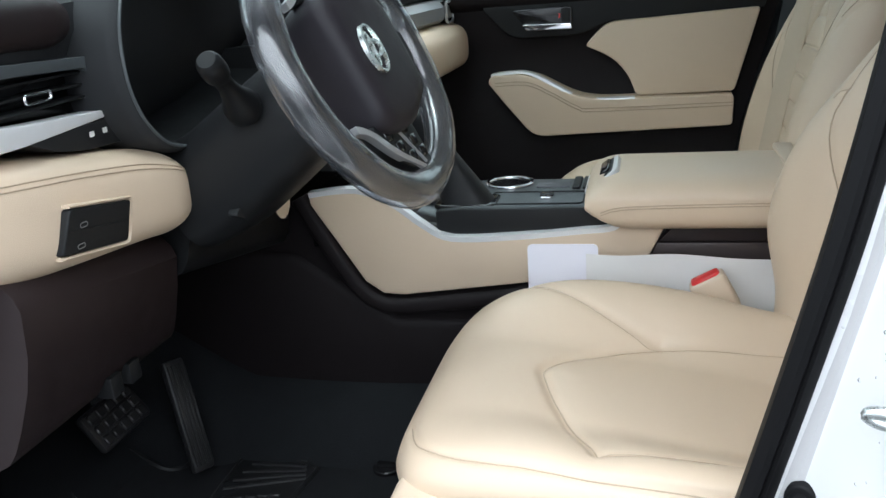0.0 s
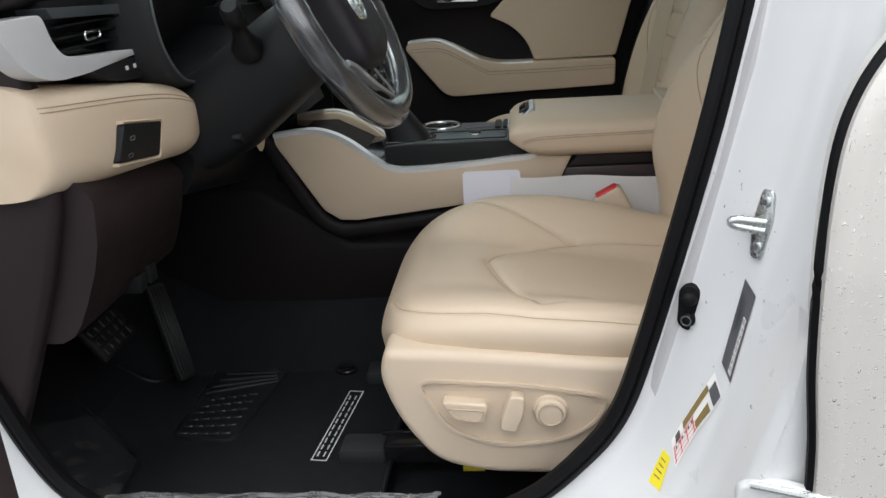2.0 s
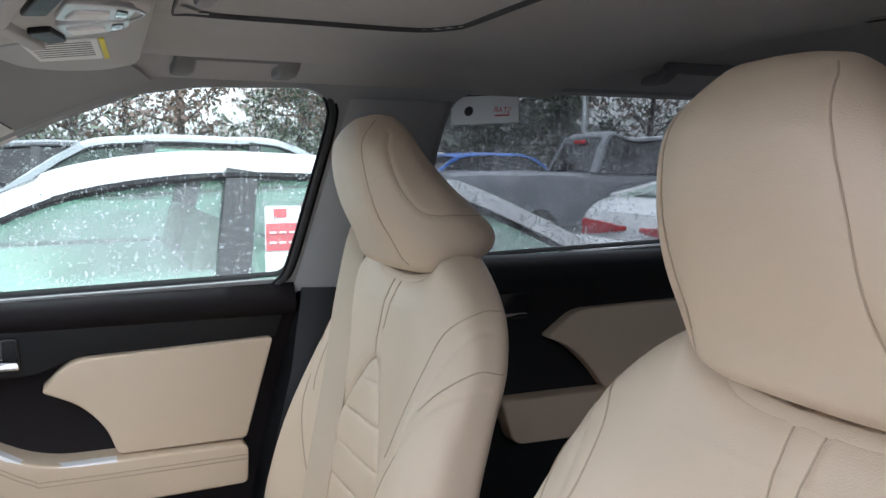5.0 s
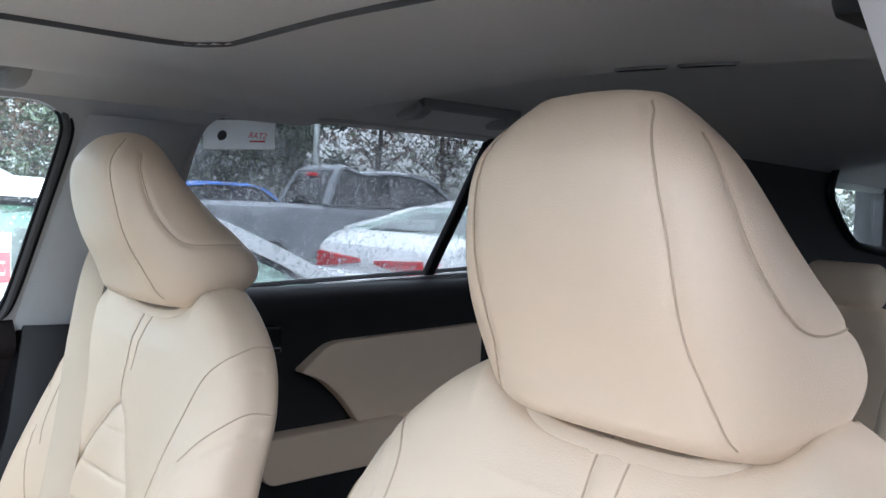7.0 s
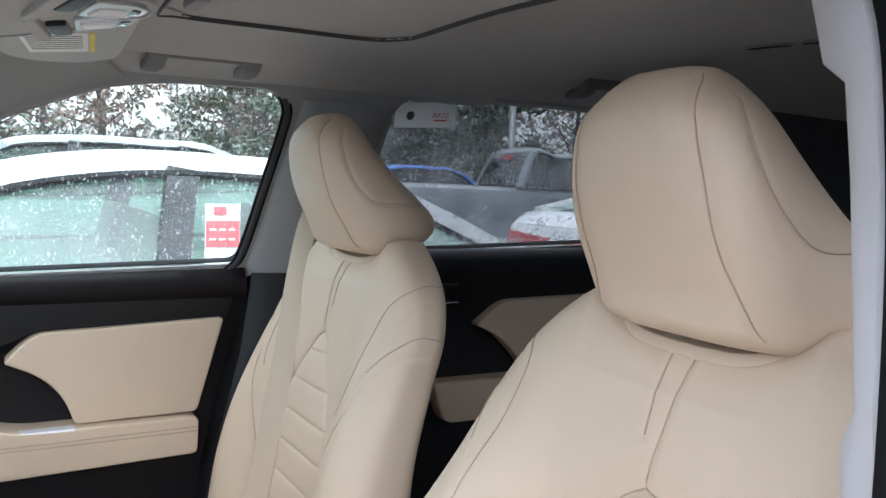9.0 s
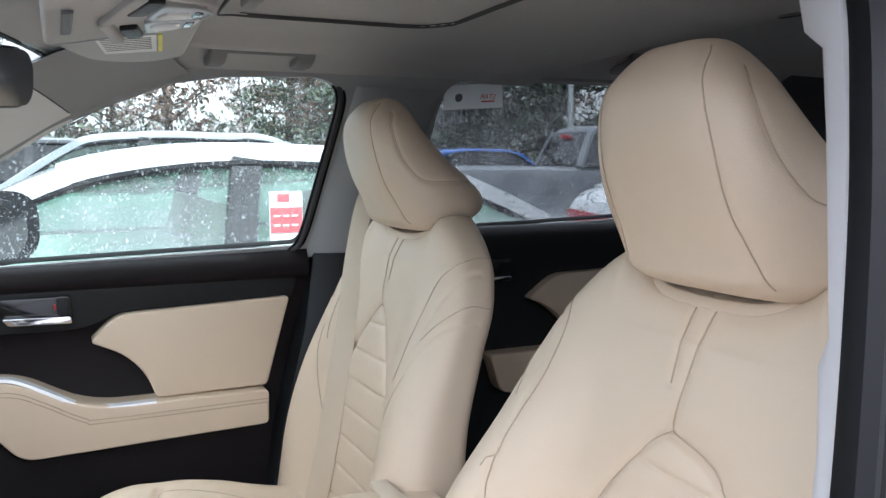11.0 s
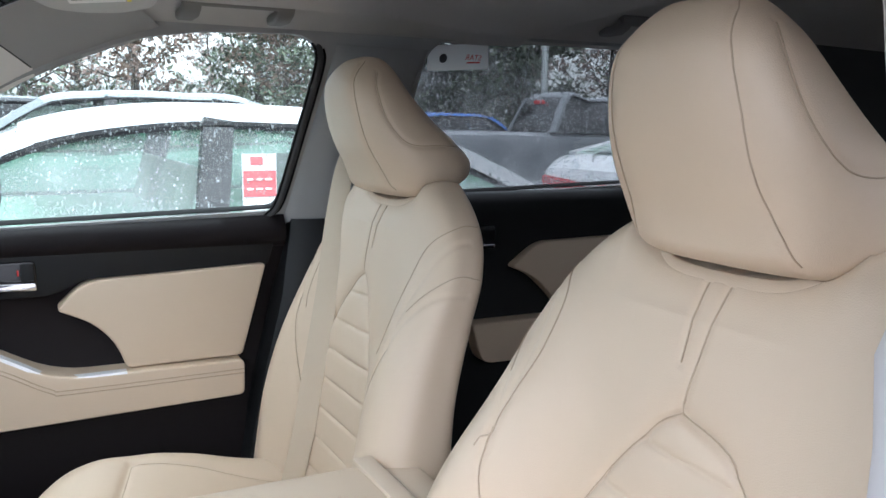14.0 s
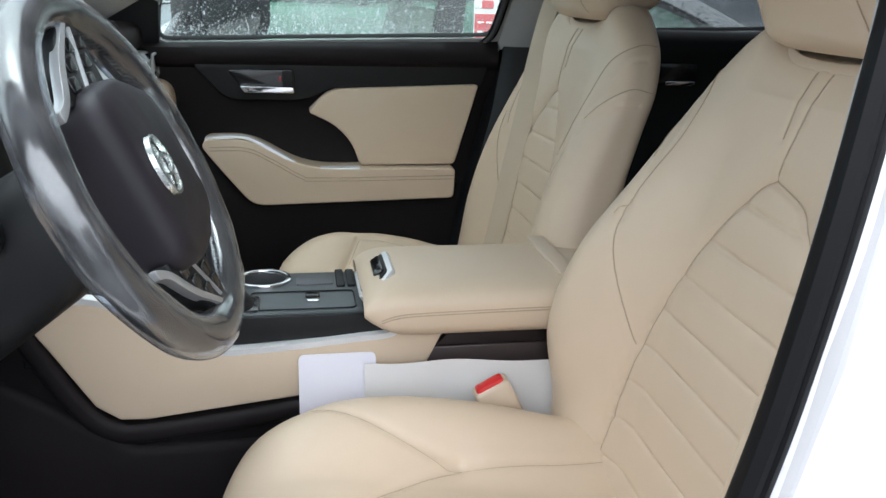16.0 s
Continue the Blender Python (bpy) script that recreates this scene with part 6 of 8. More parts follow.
FRONT_WIN = [(-0.474, 1.156), (-0.462, 1.242), (-0.40, 1.286), (-0.20, 1.420), (-0.10, 1.467), (0.006, 1.504), (0.113, 1.521), (0.296, 1.527), (0.334, 1.510), (0.350, 1.480), (0.325, 1.336), (0.288, 1.178)]
REAR_WIN = [(0.56, 1.40), (0.568, 1.47), (0.580, 1.516), (0.622, 1.533), (0.82, 1.540), (1.10, 1.541), (1.28, 1.543), (1.43, 1.53), (1.43, 1.22), (1.18, 1.212), (0.73, 1.199), (0.60, 1.196)]
def window(name, outline, material, label):
    w = thing(name, (0, 2.1, 1.17), label, "car window", kind="structure")
    cx = sum(a for a, b in outline) / len(outline)
    cz = sum(b for a, b in outline) / len(outline)
    bm = B()
    big = [((a - cx) * 1.04 + cx, (b - cz) * 1.04 + cz) for a, b in outline]
    prism(bm, big, lambda a, b, d: (a, side(b) + d, b), 0.018, 0.022, 0)
    g = part("pane", bm, material, w)
    g.visible_shadow = False
    bm = B()
    ln = [Vector((a, side(b), b)) for a, b in round_poly(outline, 0.022, 5)]
    rings = []
    c3 = Vector((cx, side(cz), cz))
    nn = Vector((0, 1, 0.4)).normalized()
    for i, p in enumerate(ln):
        t = (ln[(i + 1) % len(ln)] - ln[i - 1]).normalized()
        o = t.cross(nn).normalized()
        if o.dot(p - c3) < 0:
            o = -o
        rings.append([p + o * x + nn * y for x, y in ((-0.002, 0.02), (-0.0018, 0.012), (-0.0008, 0.006), (0.0006, 0.004), (0.0012, 0.008), (0.002, 0.02))])
    rows = [[bm.verts.new(q) for q in r] for r in rings]
    for a, b in zip(rows, rows[1:] + rows[:1]):
        for i in range(5):
            bm.faces.new((a[i], a[i + 1], b[i + 1], b[i]))
    part("glass_run", bm, RUBBER, w, "black rubber glass run")
    return w
window("window_1", FRONT_WIN, GLASS, "rain-spotted clear passenger window")
window("window_2", REAR_WIN, GLASS_DK, "rain-spotted dark tinted rear side window")

# pillar and rail trim round the windows: a sheet with the openings cut out
def inside(p, poly):
    x, z = p
    r = False
    for (ax, az), (bx, bz) in zip(poly, poly[1:] + poly[:1]):
        if (az > z) != (bz > z) and x < (bx - ax) * (z - az) / (bz - az) + ax:
            r = not r
    return r


def frame_sheet(name, outline, holes, material, parent, lift, label=""):
    """A flat trim sheet on the leaning side with holes."""
    bm = B()
    loops = []
    for ring in [outline] + holes:
        vs = [bm.verts.new((a, side(b) - lift, b)) for a, b in ring]
        loops += [bm.edges.new((vs[i], vs[(i + 1) % len(vs)])) for i in range(len(vs))]
    bmesh.ops.triangle_fill(bm, use_beauty=True, use_dissolve=False, edges=loops)
    bad = [f for f in bm.faces if any(inside((f.calc_center_median().x, f.calc_center_median().z), h) for h in holes)]
    bmesh.ops.delete(bm, geom=bad, context="FACES_ONLY")
    fs = list(bm.faces)
    ex = bmesh.ops.extrude_face_region(bm, geom=fs)
    for v in [g for g in ex["geom"] if isinstance(g, bmesh.types.BMVert)]:
        v.co.y += 0.02
    return part(name, bm, material, parent, label)
def grow(outline, d):
    return inset(round_poly(outline, 0.022, 5), -d)
far = thing("pillar_trim", (0.4, 2.0, 1.2), "grey plastic pillar and roof rail trim round the side windows", "pillar trim", kind="structure")
frame_sheet("rail_trim", [(-0.70, 1.17), (-0.50, 1.30), (-0.25, 1.46), (-0.05, 1.55), (0.15, 1.585), (1.6, 1.60), (1.9, 1.5), (1.9, 1.19), (0.6, 1.16), (0.3, 1.145), (-0.4, 1.14)], [grow(FRONT_WIN, 0.0015), grow(REAR_WIN, 0.0015)], TRIMGREY, far, 0.012)
bm = B()
rows = []
for z in np.linspace(1.150, 1.512, 24):
    a_ = 0.306 + (z - 1.178) * 0.205
    b_ = 0.588 - 0.045 * math.sin(math.pi * min(1.0, max(0.0, (z - 1.19) / 0.36)))
    k_ = min(1.0, (1.525 - z) / 0.05)
    rows.append([(a_ + (b_ - a_) * u, side(z) - 0.0125 - 0.034 * k_ * math.sin(math.pi * u) ** 0.55, z) for u in (0.0, 0.03, 0.07, 0.12, 0.2, 0.3, 0.42, 0.55, 0.68, 0.8, 0.88, 0.93, 0.97, 1.0)])
loft(bm, rows, cap=False, closed=False)
part("pillar_cover", bm, TRIMGREY, far, "rounded grey B-pillar cover", 60)
for q_, r_, m_ in ((-0.008, 0.0032, RUBBER), (0.000, 0.0070, DARKTRIM), (0.0085, 0.0035, RUBBER)):
    bm = B()
    sweep(bm, smooth_line([(0.268 + q_, side(1.165) - 0.012, 1.165), (0.290 + q_, side(1.20) - 0.014, 1.20), (0.318 + q_, side(1.336) - 0.014, 1.336), (0.342 + q_, side(1.465) - 0.014, 1.465), (0.341 + q_, side(1.500) - 0.010, 1.500), (0.334 + q_, side(1.515) - 0.004, 1.515)], 6), circle(r_, 8))
    part("door_seal", bm, m_, far, "dark double door seal")
# lower black pillar
bm = B()
rows = []
for z, x0, x1, y in ((1.158, 0.305, 0.62, 2.10), (1.0, 0.275, 0.72, 2.07), (0.8, 0.22, 0.74, 2.05), (0.6, 0.18, 0.72, 2.05), (0.42, 0.14, 0.7, 2.06)):
    rows.append([(x0, y + 0.06, z), (x0 + 0.01, y + 0.01, z), (x0 + 0.04, y - 0.01, z), (x1 - 0.2, y - 0.015, z), (x1, y + 0.02, z), (x1, y + 0.08, z)])
loft(bm, rows)
part("lower_pillar", bm, BLACK, far, "black lower B-pillar cover")

# ---- far side: rear door ----
rd = thing("door_2", (1.0, 2.1, 0.45), "closed rear door with beige insert and armrest", "car door", kind="structure")
bm = B()
rows = []
for x in np.linspace(0.60, 1.62, 30):
    rows.append([(x, 2.14, 1.19), (x, 2.10, 1.205), (x, 2.075, 1.20), (x, 2.06, 1.18), (x, 2.066, 1.15), (x, 2.075, 1.08), (x, 2.085, 0.98), (x, 2.07, 0.85), (x, 2.06, 0.6), (x, 2.1, 0.45), (x, 2.16, 0.45)])
loft(bm, rows)
part("trim_panel", bm, BLACK, rd, "black rear door trim", 50)
bm = B()
prism(bm, round_poly([(0.832, 1.028), (0.905, 1.084), (1.36, 1.092), (1.36, 0.905), (0.985, 0.90), (0.945, 0.955), (0.89, 1.005)], [0.012, 0.03, 0.01, 0.01, 0.012, 0.06, 0.06], 5), on_side(2.052), -0.002, 0.05, 0.005)
part("leather_insert", bm, BEIGE, rd)
bm = B()
prism(bm, round_poly([(0.715, 0.905), (1.40, 0.902), (1.40, 0.80), (0.742, 0.808)], [0.012, 0.01, 0.01, 0.03], 5), on_side(2.030), -0.002, 0.06, 0.008, 3)
part("door_armrest", bm, BEIGE, rd)
bm = B()
prism(bm, rrect(0.10, 0.05, 0.008, 3), lambda a, b, d: (0.735 + a, 2.052 + d, 1.105 + b), 0.0, 0.02, 0.002)
bz = part("handle_bezel", bm, GLOSSBLACK, rd)
bm = B()
prism(bm, rrect(0.075, 0.011, 0.003, 3), lambda a, b, d: (0.740 + a, 2.040 + d, 1.083 + b), 0.0, 0.012, 0.002)
part("inside_handle", bm, CHROME, bz, "chrome inside handle")
# window sticker, seen from behind
st = thing("window_sticker", (0.65, 2.0, 1.5), "white paper price sticker on the rear side glass", "sticker")
bm = B()
prism(bm, [(0.582, 1.524), (0.724, 1.534), (0.737, 1.481), (0.590, 1.472)], lambda a, b, d: (a, side(b) + d, b), 0.012, 0.013, 0)
part("paper", bm, THINPAPER, st)
bm = B()
prism(bm, [(0.680, 1.494), (0.712, 1.496), (0.712, 1.493), (0.680, 1.491)], lambda a, b, d: (a, side(b) + d, b), 0.0105, 0.0115, 0)
part("red_print", bm, REDP, st)
tc = bpy.data.curves.new("word", "FONT")
tc.body, tc.size, tc.align_x = "STAR", 0.017, "CENTER"
word = new("word", tc)
wm = bpy.data.meshes.new_from_object(word)
bpy.data.objects.remove(word)
wm.transform(Matrix(((-1, 0, 0, 0.694), (0, -0.371, 0.928, side(1.4985) + 0.0108), (0, 0.928, 0.371, 1.4985), (0, 0, 0, 1))))
link("printed_word", wm, REDP, st)
bm = B()
prism(bm, [(0.622 + a, 1.499 + b) for a, b in circle(0.009, 20)], lambda a, b, d: (a, side(b) + d, b), 0.0105, 0.0115, 0)
part("dark_print", bm, LABELDK, st)

# ---- seat belt on the far side ----
sb = thing("seat_belt", (0.3, 1.95, 0.6), "tan seat belt hanging before the passenger seat back", "seat belt")
bm = B()
ln = smooth_line([(0.425, 2.005, 1.335), (0.378, 1.957, 1.262), (0.333, 1.886, 1.165), (0.298, 1.830, 1.055), (0.266, 1.808, 0.925), (0.243, 1.812, 0.79), (0.222, 1.822, 0.69)], 8)
sweep(bm, ln, rrect(0.047, 0.0022, 0.001, 2), up=(-0.75, -0.6, 0.2))
part("webbing", bm, BELT, sb)
bm = B()
box(bm, (0.40, 1.99, 1.31), (0.44, 2.03, 1.37), 0.01)
part("belt_guide", bm, BLACK, sb)

# ---- roof fittings on the far side ----
def grab_handle(x0, x1, lift=0.0):
    g = thing("grab_handle", ((x0 + x1) / 2, 1.90, 1.54), "grey plastic grab handle folded against the roof rail", "grab handle", group="roof grab handles")
    bm = B()
    sweep(bm, [(x, 1.858, 1.564 + lift) for x in np.linspace(x0, x1, 9)], rrect(0.018, 0.024, 0.007, 4))
    part("bar", bm, HANDLEGREY, g)
    for x in (x0 + 0.012, x1 - 0.012):
        bm = B()
        sweep(bm, [(x, 1.858, 1.562 + lift), (x, 1.866, 1.553 + lift), (x, 1.885, 1.545 + lift), (x, 1.93, 1.5445 + lift)], rrect(0.032, 0.020, 0.006, 4))
        part("arm", bm, HANDLEGREY, g)
    return g
grab_handle(0.066, 0.25)
grab_handle(0.97, 1.25, 0.022)
def VZ(a, b):
    return 1.549 + 0.06 * a - 0.13 * (b - 1.68)
visor = thing("sun_visor", (-0.1, 1.65, 1.55), "light grey sun visor folded up with a paper label", "sun visor")
bm = B()
prism(bm, round_poly([(-0.205, 1.44), (-0.185, 1.69), (-0.140, 1.775), (-0.095, 1.797), (-0.040, 1.797), (0.004, 1.76), (0.004, 1.44)], 0.02, 5), lambda a, b, d: (a, b, VZ(a, b) + d), -0.008, 0.010, 0.006, 3)
fl = part("flap", bm, VISOR, visor)
bm = B()
prism(bm, [(-0.136, 1.642), (-0.116, 1.733), (-0.042, 1.717), (-0.052, 1.621)], lambda a, b, d: (a, b, VZ(a, b) + d), -0.0095, -0.0082, 0)
pl_ = part("paper_label", bm, LABEL, fl, "white printed warning label")
bm = B()
prism(bm, [(-0.050, 1.6205), (-0.040, 1.7165), (-0.034, 1.7155), (-0.044, 1.619)], lambda a, b, d: (a, b, VZ(a, b) + d), -0.0098, -0.0084, 0)
part("label_stripe", bm, YELLOW, pl_)
for k in range(7):
    bm = B()
    y0_ = 1.652 + 0.010 * k
    prism(bm, [(-0.128 + 0.0022 * k, y0_), (-0.1278 + 0.0022 * k, y0_ + 0.0022), (-0.058 + 0.0012 * k, y0_ - 0.0155), (-0.0582 + 0.0012 * k, y0_ - 0.0177)], lambda a, b, d: (a, b, VZ(a, b) + d), -0.0100, -0.0090, 0)
    part("print_bar", bm, HANDLEGREY, pl_)
oc = thing("overhead_console", (0.0, CY, 1.56), "light grey overhead console with lamps and switches", "overhead console")
def on_oc(a, b, d):
    return (a, b, 1.545 + 0.12 * (a + 0.02) + d)
bm = B()
prism(bm, round_poly([(-0.20, CY - 0.20), (-0.20, CY + 0.20), (-0.165, CY + 0.205), (-0.113, CY + 0.165), (-0.045, CY + 0.082), (-0.014, CY + 0.022), (-0.014, CY - 0.022), (-0.045, CY - 0.082), (-0.113, CY - 0.165), (-0.165, CY - 0.205)], 0.02, 5), on_oc, -0.012, 0.03, 0.008, 3)
och = part("housing", bm, VISOR, oc)
def plate_on(name, q, d0, d1, r, m_, parent, label=""):
    bm = B()
    prism(bm, round_poly([(a, CY + b) for a, b in q], r, 3), on_oc, d0, d1, 0.002)
    return part(name, bm, m_, parent, label)
for sg in (1, -1):
    lf = plate_on("lamp_surround", [(-0.094, sg * 0.012), (-0.032, sg * 0.004), (-0.030, sg * 0.050), (-0.050, sg * 0.080), (-0.084, sg * 0.098)], -0.017, -0.010, 0.010, SATIN, och, "satin silver lamp surround")
    plate_on("lamp_lens", [(-0.086, sg * 0.030), (-0.052, sg * 0.026), (-0.050, sg * 0.052), (-0.078, sg * 0.066)], -0.020, -0.014, 0.006, LABEL, lf, "clear map lamp lens")
    plate_on("dark_inlay", [(-0.046, sg * 0.020), (-0.036, sg * 0.019), (-0.036, sg * 0.048), (-0.046, sg * 0.060)], -0.0185, -0.014, 0.003, GLOSSBLACK, lf)
    plate_on("switch", [(-0.118, sg * 0.052), (-0.098, sg * 0.046), (-0.084, sg * 0.126), (-0.102, sg * 0.134)], -0.018, -0.010, 0.005, BLACK, och)
    plate_on("release_tab", [(-0.142, sg * 0.004), (-0.130, sg * 0.002), (-0.104, sg * 0.160), (-0.118, sg * 0.164)], -0.020, -0.010, 0.004, VISOR, och, "pale grey tab")
bm = B()
sweep(bm, smooth_line([on_oc(a, CY + b, -0.0125) for a, b in ((-0.19, 0.195), (-0.118, 0.150), (-0.055, 0.074), (-0.024, 0.018), (-0.024, -0.018), (-0.055, -0.074), (-0.118, -0.150))], 6), circle(0.0016, 6))
part("trim_line", bm, SATIN, och)
bm = B()
prism(bm, rrect(0.012, 0.16, 0.004, 3), lambda a, b, d: on_oc(-0.175 + a, CY + b, d), -0.016, -0.010, 0.002)
part("microphone_grille", bm, LABELDK, och)
mir = thing("rear_view_mirror", (-0.32, CY, 1.45), "black rear-view mirror at the windscreen", "mirror")
MM = Matrix.Translation((-0.272, 1.30, 1.450)) @ Euler((radians(4), radians(4), radians(-24))).to_matrix().to_4x4()
bm = B()
prism(bm, rrect(0.245, 0.068, 0.026, 6), lambda a, b, d: MM @ V((d, a, b)), -0.030, 0.012, 0.010, 4)
hm_ = part("housing", bm, BLACK, mir)
bm = B()
prism(bm, rrect(0.238, 0.061, 0.024, 6), lambda a, b, d: MM @ V((d, a, b)), 0.0115, 0.0130, 0)
part("mirror_glass", bm, CHROME, hm_)
bm = B()
rings = []
for t in np.linspace(0, 1, 8):
    c = Vector((-0.30, 1.32, 1.455)).lerp(Vector((-0.42, CY, 1.480)), t)
    rings.append([(c.x, c.y + (0.030 + 0.03 * t) * a, c.z + (0.026 + 0.008 * t) * b) for a, b in circle(1.0, 16)])
loft(bm, rings)
part("sensor_cover", bm, BLACK, mir)

# ---- windscreen and front pillars ----
ws = thing("windscreen", (-0.8, CY, 1.2), "rain-wet windscreen", "windscreen", kind="structure")
bm = B()
rows = []
for t in np.linspace(0, 1, 12):
    z = 1.06 + 0.54 * t
    xe, w = -0.668 + (z - 1.238) / 0.6135, 0.640 - 0.40 * (z - 1.238)
    rows.append([(xe - 0.13 * (1 - s * s), CY + w * s, z + 0.012 * (1 - s * s)) for s in np.linspace(-1, 1, 16)])
loft(bm, rows, cap=False, closed=False)
g = part("pane", bm, FOGGED, ws)
g.visible_shadow = False
for sg, nm in ((1, "far"), (-1, "near")):
    bm = B()
    ln = smooth_line([(-1.02, CY + sg * 0.735, 1.10), (-0.80, CY + sg * 0.715, 1.20), (-0.62, CY + sg * 0.69, 1.285), (-0.42, CY + sg * 0.655, 1.40), (-0.24, CY + sg * 0.615, 1.50), (-0.10, CY + sg * 0.59, 1.56)], 6)
    sweep(bm, ln, [(-0.05, -0.03), (-0.03, 0.02), (0.03, 0.03), (0.055, 0.0), (0.04, -0.04)])
    if sg > 0:
        bm.free()
        continue
    tagged(part("front_pillar", bm, BROWN), "dark windscreen pillar beside the open door", "pillar trim", kind="structure")
# far windscreen pillar: one smooth trim between the windscreen's edge and the door glass
PA = [(-0.90, 2.02, 1.08), (-0.80, 1.99, 1.15), (-0.664, 1.953, 1.238), (-0.515, 1.914, 1.335), (-0.376, 1.879, 1.422), (-0.284, 1.856, 1.480), (-0.206, 1.840, 1.519), (-0.12, 1.815, 1.556)]
PB = [(-0.75, 1.09), (-0.66, 1.15), (-0.495, 1.245), (-0.39, 1.305), (-0.265, 1.387), (-0.165, 1.447), (-0.055, 1.494), (0.04, 1.528)]
la = smooth_line(PA, 6)
lb = smooth_line([(a, side(b) - 0.016, b) for a, b in PB], 6)
bm = B()
rows = []
for p, q in zip(la, lb):
    rows.append([p + Vector((-0.012, 0.03, 0.01)), p + Vector((-0.004, 0.004, 0.003))] + [p.lerp(q, t) + Vector((0.02, -1.0, 0.34)) * 0.062 * math.sin(math.pi * t ** 0.62) for t in (0.03, 0.08, 0.15, 0.24, 0.34, 0.45, 0.58, 0.72, 0.86, 0.95)] + [q, q + Vector((0.004, 0.03, -0.012))])
# same trim in two tones: the paler lit copy up to the joint, plain grey above
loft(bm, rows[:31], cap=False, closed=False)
fp = tagged(part("front_pillar", bm, LITPILLAR, None, "", 60), "smooth grey trimmed windscreen pillar, its lower part in a lit tone", "pillar trim", kind="structure")
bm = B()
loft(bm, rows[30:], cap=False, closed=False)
part("upper_cover", bm, TRIMGREY, fp, "upper part of the grey pillar trim, in the unlit tone", 60)
bm = B()
sweep(bm, [p + Vector((-0.006, -0.002, 0.0)) for p in la], circle(0.006, 8))
part("windscreen_edge", bm, RUBBER, fp)
bm = B()
tube(bm, [la[30].lerp(lb[30], t) + Vector((0.02, -1.0, 0.34)) * 0.0622 * math.sin(math.pi * t ** 0.62) for t in np.linspace(0.02, 0.98, 16)], 0.0014, 5)
part("trim_joint", bm, BLACK, fp)
# division bar in the rear door glass
bm = B()
sweep(bm, [(1.225, side(1.19) + 0.004, 1.19), (1.262, side(1.36) + 0.004, 1.36), (1.30, side(1.55) + 0.004, 1.55)], rrect(0.026, 0.02, 0.004, 3), up=(0, 1, 0))
part("division_bar", bm, RUBBER, rd, "black glass division bar")
bm = B()
prism(bm, [(-0.70, 1.14), (-0.472, 1.148), (-0.462, 1.240), (-0.50, 1.262)], lambda a, b, d: (a, side(b) + d, b), -0.02, 0.02, 0.003)
part("corner_cover", bm, BLACK, door, "black triangular cover at the window corner")
# door mirror outside
dm = thing("door_mirror", (-0.36, 2.30, 1.20), "black door mirror seen through the wet glass", "mirror")
MD = Matrix.Translation((-0.325, 2.40, 1.212)) @ Euler((0, 0, radians(-48))).to_matrix().to_4x4()
bm = B()
rings = []
for t in np.linspace(0, 1, 14):
    k = math.sqrt(max(0.02, 1 - max(0, (t - 0.15) / 0.855) ** 2.4))
    rings.append([MD @ V((-0.15 * t, 0.122 * k * a - 0.02 * t, 0.084 * k * b)) for a, b in (sup(2 * math.pi * j / 36, 0.66) for j in range(36))])
loft(bm, rings)
hs = part("housing", bm, BLACK, dm)
bm = B()
prism(bm, [(0.092 * a - 0.008, 0.066 * b) for a, b in (sup(2 * math.pi * j / 36, 0.66) for j in range(36))], lambda a, b, d: MD @ V((0.003 + d, a, b)), -0.004, 0.002, 0)
part("mirror_glass", bm, MIRROR, hs)
bm = B()
tube(bm, [(-0.44, 2.34, 1.19), (-0.46, 2.26, 1.15), (-0.46, 2.15, 1.13)], 0.025, 8)
part("foot", bm, GLOSSBLACK, dm)

